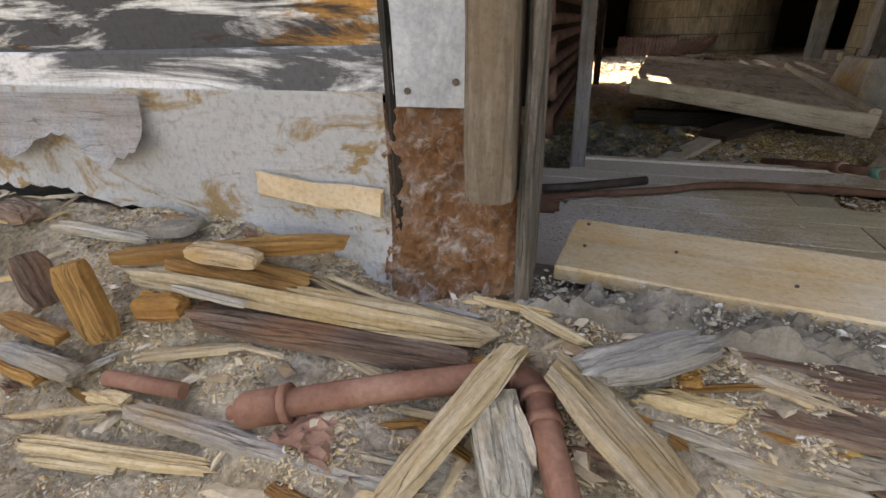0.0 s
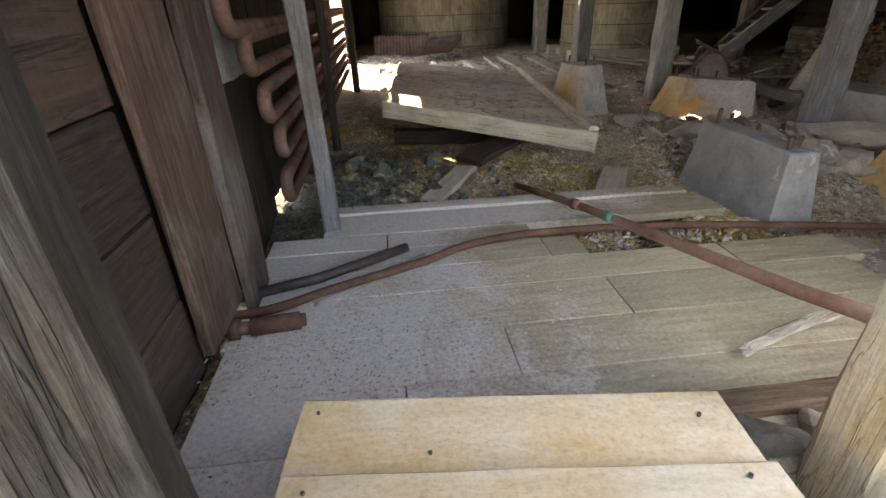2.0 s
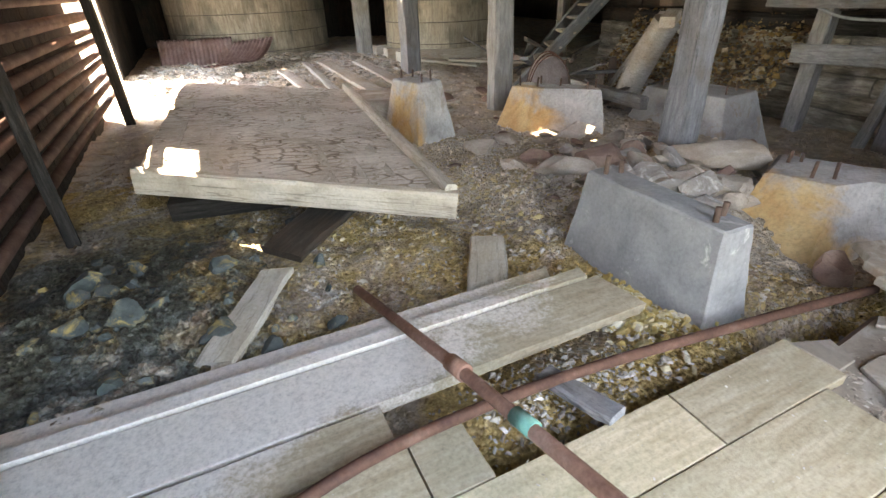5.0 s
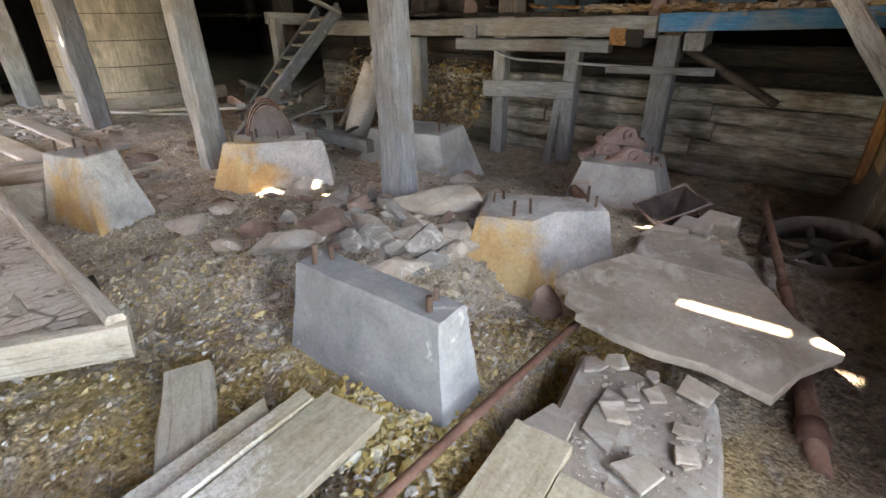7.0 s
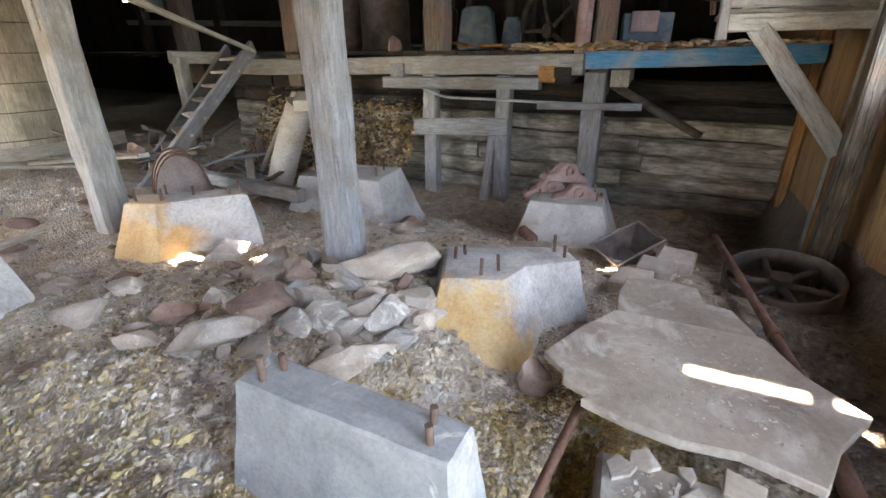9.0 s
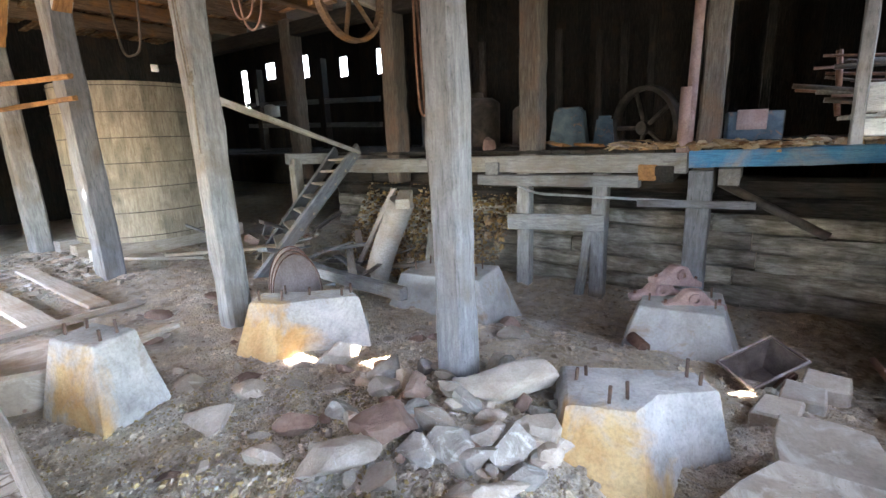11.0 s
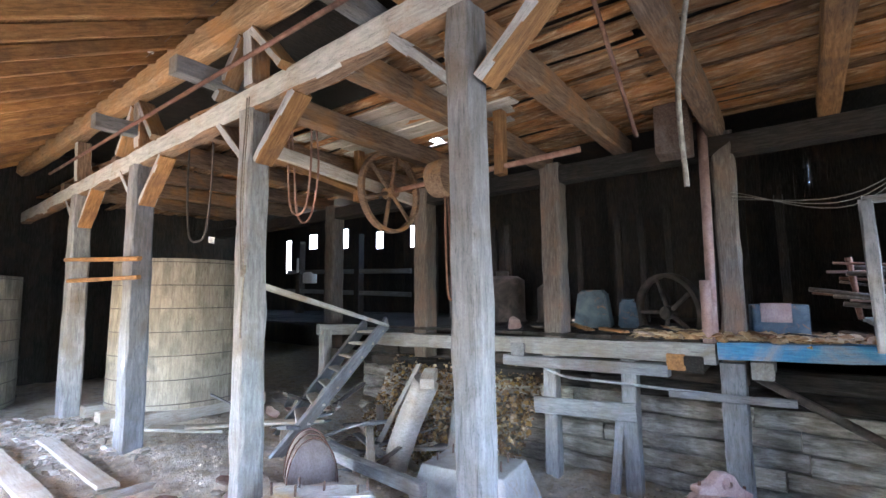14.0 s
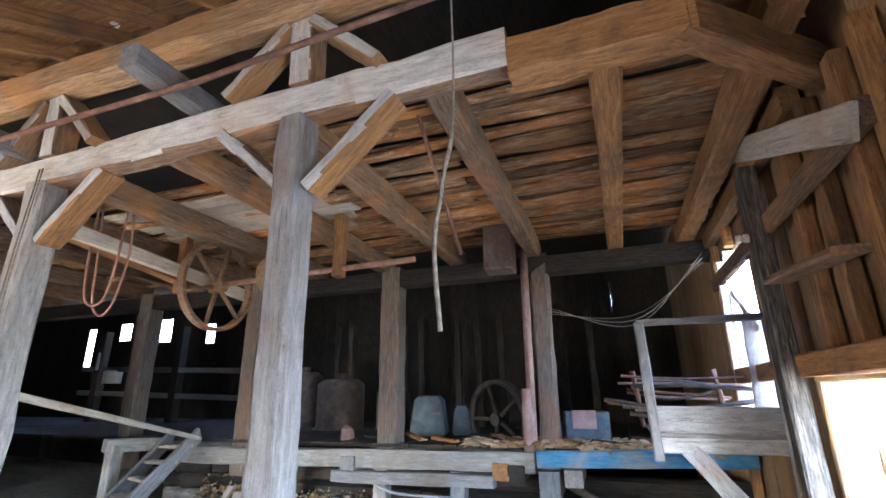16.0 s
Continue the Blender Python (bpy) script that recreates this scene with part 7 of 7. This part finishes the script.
scatter("spoil_bank", 5000, lambda r: (lambda f, y: (7.0 + 1.6 * f, y, -0.75 + 1.35 * f * f + 0.1 * r.random()))(r.random(), r.uniform(6.2, 9.6)), (0.012, 0.055), 1.3, 1.2, chip_mat("bank_spoil", [(0.0, (0.1, 0.065, 0.04)), (0.4, (0.2, 0.13, 0.075)), (0.75, (0.34, 0.22, 0.08)), (1.0, (0.4, 0.33, 0.26))]), "bank of ochre spoil and broken rock below the deck", 51)
scatter("deck_debris", 1600, lambda r: (8.0 + 0.9 * r.random() ** 1.5, r.uniform(1.2, 4.6), DECK_Z + 0.15 + 0.06 * r.random()), (0.02, 0.1), 2.4, 0.5, chip_mat("orange_tan_debris", [(0.0, (0.3, 0.16, 0.07)), (0.4, (0.46, 0.31, 0.17)), (0.8, (0.55, 0.43, 0.28)), (1.0, (0.25, 0.18, 0.13))]), "orange-tan dirt and splinters on the deck edge", 52)
for i in range(9):
    y = 1.4 + i * 0.55
    tagged(timber("deck_scrap", (7.98 + 0.1 * (i % 3), y, DECK_Z + 0.2), (8.3 + 0.3 * (i % 2), y + 0.5, DECK_Z + 0.22 + 0.03 * (i % 2)), 0.12, 0.04, (ORANGE_WOOD, BROWN_WOOD, DARK_WOOD)[i % 3], ragged=0.06), "broken board lying on the deck edge", "board", "boards on the deck")

# ---- landing and rail by the south wall ----
rail = thing("landing_rail", "grey timber rail and whitewashed boards of a small landing", "railing")
timber("rail_post", (6.4, 2.28, 1.35), (6.4, 2.31, 2.58), 0.09, 0.09, GREY_WOOD, rail)
timber("top_rail", (6.4, 2.33, 2.58), (6.4, 1.2, 2.58), 0.08, 0.06, GREY_WOOD, rail)
timber("rail_board", (6.42, 2.26, 1.7), (6.42, 1.18, 1.69), 0.04, 0.22, PALE_TIMBER, rail, "whitewashed rail board")
timber("rail_board", (6.46, 2.3, 1.48), (6.46, 1.18, 1.48), 0.05, 0.14, PALE_TIMBER, rail)
for i in range(6):
    timber("landing_board", (6.5 + 0.24 * i, 2.3, 1.56), (6.5 + 0.24 * i, 1.18, 1.56), 0.23, 0.04, GREY_WOOD, rail)
tagged(timber("white_plank_brace", (6.52, 2.14, 1.6), (6.2, 1.28, 0.5), 0.04, 0.16, PALE_TIMBER), "whitewashed plank brace leaning under the landing", "brace")
slats = thing("slat_pile", "pile of curved rusty slats on the landing", "pile")
r5 = random.Random(8)
for i in range(13):
    x, z, sag, tip = 7.0 + r5.uniform(0, 0.45), 1.66 + 0.035 * i, r5.uniform(0.02, 0.12), r5.uniform(-0.08, 0.1)
    y0, y1 = r5.uniform(1.22, 1.5), r5.uniform(2.2, 2.75)
    slat = tube_mesh(curve_points([(x, y0, z + tip), (x + 0.02, (y0 + y1) / 2, z - sag + 0.05), (x + r5.uniform(-0.06, 0.06), y1, z + 0.03)], 5), r5.uniform(0.012, 0.026), 6)
    part("slat", slat, (RUST, DARK_IRON, RED_RUST, DECK_POST_WOOD)[i % 4], slats)
for y in (1.55, 2.35):
    timber("slat_support", (7.2, y, 1.58), (7.24, y + 0.05, 2.16), 0.07, 0.05, RUST, slats)
tagged(pipe("galvanised_pipe", [(6.5, 1.26, -0.6), (6.28, 1.24, 3.7)], 0.032, GALVANISED), "galvanised pipe standing against the wall", "pipe")

# framing on the inside of the south wall
fr = thing("wall_framing", "orange-brown studs and girts on the board wall", "framing", kind="structure")
for x, z0 in ((3.95, -0.5), (4.25, -0.5), (4.72, 2.06), (5.15, 2.06), (6.42, -0.5), (7.3, 3.5), (8.1, -0.5)):
    timber("stud", (x, 1.22, z0), (x, 1.22, 3.72), 0.12, 0.1, ORANGE_WOOD, fr, seg=8)
timber("girt", (3.95, 1.3, 2.1), (8.0, 1.3, 2.1), 0.06, 0.16, ORANGE_WOOD, fr)
timber("girt", (3.95, 1.3, 3.2), (8.0, 1.3, 3.2), 0.06, 0.16, BROWN_WOOD, fr)
timber("wall_plate", (4.8, 1.26, 3.82), (8.2, 1.26, 3.82), 0.12, 0.2, ORANGE_WOOD, fr, seg=10)
timber("corner_brace", (3.95, 1.36, 3.15), (5.95, 1.36, 4.02), 0.05, 0.2, PALE_WOOD, fr, "pale dusty plank nailed across the studs")
timber("wall_post", (5.6, 1.36, -0.5), (5.7, 1.36, 3.72), 0.16, 0.14, CHAR_POST, fr, "dark grey post against the wall", seg=12)
timber("wall_shelf", (4.3, 1.36, 2.62), (5.5, 1.36, 2.72), 0.18, 0.05, BROWN_WOOD, fr)
win = thing("window_1", "glazed-out window opening with a pale frame", "window", kind="structure")
for z in (1.03, 2.02):
    timber("window_frame", (4.33, 1.2, z), (5.56, 1.2, z), 0.1, 0.07, FRESH_WOOD, win)
for x in (4.37, 5.52):
    timber("window_frame", (x, 1.2, 1.03), (x, 1.2, 2.02), 0.07, 0.1, FRESH_WOOD, win)
timber("mullion", (4.95, 1.2, 1.03), (4.95, 1.2, 2.02), 0.04, 0.04, FRESH_WOOD, win)
knob = thing("knob_insulator", "white porcelain knob insulator on the dark wall post", "insulator", pose(5.62, 1.45, 3.1, -90, 0, 0), "insulators")
part("insulator_body", lathe_mesh([(0.0, 0.0), (0.035, 0.0), (0.035, 0.03), (0.02, 0.045), (0.035, 0.06), (0.03, 0.09), (0.0, 0.09)], 12), INSULATOR, knob)

# ---- dim machines on the deck ----
for x, y, w, h in ((9.6, 5.75, 0.62, 0.62), (9.75, 5.2, 0.34, 0.46)):
    t = thing("blue_container", "faded blue-grey steel container on the deck", "container", pose(x, y, DECK_Z + 0.15, 0, 0, 12), "blue containers")
    bm = slab_mesh([(-w / 2, -w / 2), (w / 2, -w / 2), (w / 2, w / 2), (-w / 2, w / 2)], 0, h, 0.0)
    for v in bm.verts:
        if v.co.z > 0.1:
            v.co.y *= 0.72
    bmesh.ops.bevel(bm, geom=list(bm.edges), offset=0.03, segments=2, affect="EDGES")
    part("container_body", bm, BLUE_GREY, t)
    part("lid", slab_mesh([(-w * .4, -w * .28), (w * .4, -w * .28), (w * .4, w * .28), (-w * .4, w * .28)], h, h + 0.03, 0.008), BLUE_GREY, t)
fly = thing("flywheel", "dark iron flywheel half hidden behind the deck debris", "flywheel", pose(9.5, 4.5, DECK_Z + 0.42, 86, 0, 60) @ Matrix.Scale(1.15, 4))
part("rim", lathe_mesh([(0.55, -0.06), (0.55, 0.06), (0.49, 0.06), (0.49, -0.06), (0.55, -0.06)], 40), DARK_IRON, fly, smooth=True)
for k in range(5):
    a = k * 2 * math.pi / 5
    part("spoke", tube_mesh([(0, 0, 0), (0.5 * math.cos(a), 0.5 * math.sin(a), 0)], 0.03, 6), DARK_IRON, fly)
part("hub", lathe_mesh([(0.0, 0.08), (0.09, 0.08), (0.09, -0.08), (0.0, -0.08)], 14), DARK_IRON, fly)
crate = thing("painted_crate", "blue and rust painted steel box on the deck", "box", pose(8.75, 3.05, DECK_Z + 0.15, 0, 0, 8))
part("box_body", slab_mesh([(-.22, -.3), (.22, -.3), (.22, .3), (-.22, .3)], 0, 0.42, 0.015), BLUE_GREY, crate)
part("panel", slab_mesh([(-.24, -.12), (-.2, -.12), (-.2, .2), (-.24, .2)], 0.2, 0.44, 0.004), RED_RUST, crate)
tagged(part("stone_lump", rock_mesh(0.4, 0.4, 0.4, 2, 0.15), RED_RUST), "rusty round casting on the deck edge", "casting").matrix_world = pose(8.5, 6.75, DECK_Z + 0.22)
for i in range(11):
    y = 3.0 + i * 0.62
    tagged(timber("machine_upright", (11.6 + 0.4 * (i % 3), y, DECK_Z + 0.1), (11.6 + 0.4 * (i % 3), y + 0.03, 3.6), 0.1, 0.14, DARK_WOOD), "dark upright of the machinery frame", "post", "machine uprights")
for (x, y, r_, h) in ((10.6, 8.2, 0.5, 1.0), (11.2, 9.6, 0.45, 1.2), (10.9, 7.1, 0.35, 0.8)):
    t = thing("machine_casing", "dark cylindrical machine casing on the deck", "machine", pose(x, y, DECK_Z + 0.15), "machine casings")
    part("casing", lathe_mesh([(0.0, h), (r_ * .7, h), (r_, h * .9), (r_, 0.05), (r_ * 1.1, 0.0)], 24), DARK_IRON, t, smooth=True)
    part("cap", lathe_mesh([(0.0, h + .12), (r_ * .3, h + .12), (r_ * .3, h)], 14), DARK_IRON, t)
for z in (1.9, 2.6):
    tagged(timber("far_shelf_rail", (11.75, 12.0, z), (11.75, 18.2, z + 0.2), 0.1, 0.14, GREY_WOOD), "grey rail before the far windows", "rail", "far rails")
for y in (11.2, 14.32, 17.5):
    tagged(timber("far_post", (11.8, y, DECK_Z), (11.8, y, 3.9), 0.24, 0.24, DARK_WOOD), "dark post before the far windows", "post", "far posts")
for y, z, w, h in ((16.85, 2.35, 0.5, 0.34), (17.5, 2.75, 0.2, 0.5), (15.6, 2.7, 0.16, 0.36)):
    t = thing("white_tin", "pale enamelled tin standing on the far rail", "tin", pose(11.75, y, z))
    part("tin_body", lathe_mesh([(0.0, 0.0), (w * .5, 0.0), (w * .5, h), (w * .3, h + .05), (0.0, h + .05)], 16), INSULATOR, t)
tagged(timber("under_deck_post", (7.3, 10.3, -0.3), (7.3, 10.3, 1.2), 0.18, 0.18, GREY_WOOD), "grey post under the deck by the tank", "post")
tagged(timber("deck_edge_beam", (7.2, 10.4, 1.2), (9.4, 9.7, 1.1), 0.2, 0.2, GREY_WOOD), "grey beam from the tank to the deck", "beam")

# whitewashed boards standing in the upper opening of the south wall
for x0, x1, z0, z1, w in ((6.75, 6.7, 1.75, 2.65, 0.3), (7.35, 7.3, 2.2, 3.45, 0.16), (7.65, 7.6, 1.75, 3.4, 0.2), (7.05, 7.05, 1.75, 2.5, 0.12)):
    tagged(timber("white_board", (x0, 1.24, z0), (x1, 1.22, z1), w, 0.03, WHITE_CLAP, spin=90), "whitewashed board standing in the wall opening", "board", "white boards")
tagged(timber("white_strut", (6.6, 1.28, 2.5), (7.5, 1.26, 3.1), 0.03, 0.08, WHITE_CLAP), "whitewashed diagonal strut across the opening", "strut")
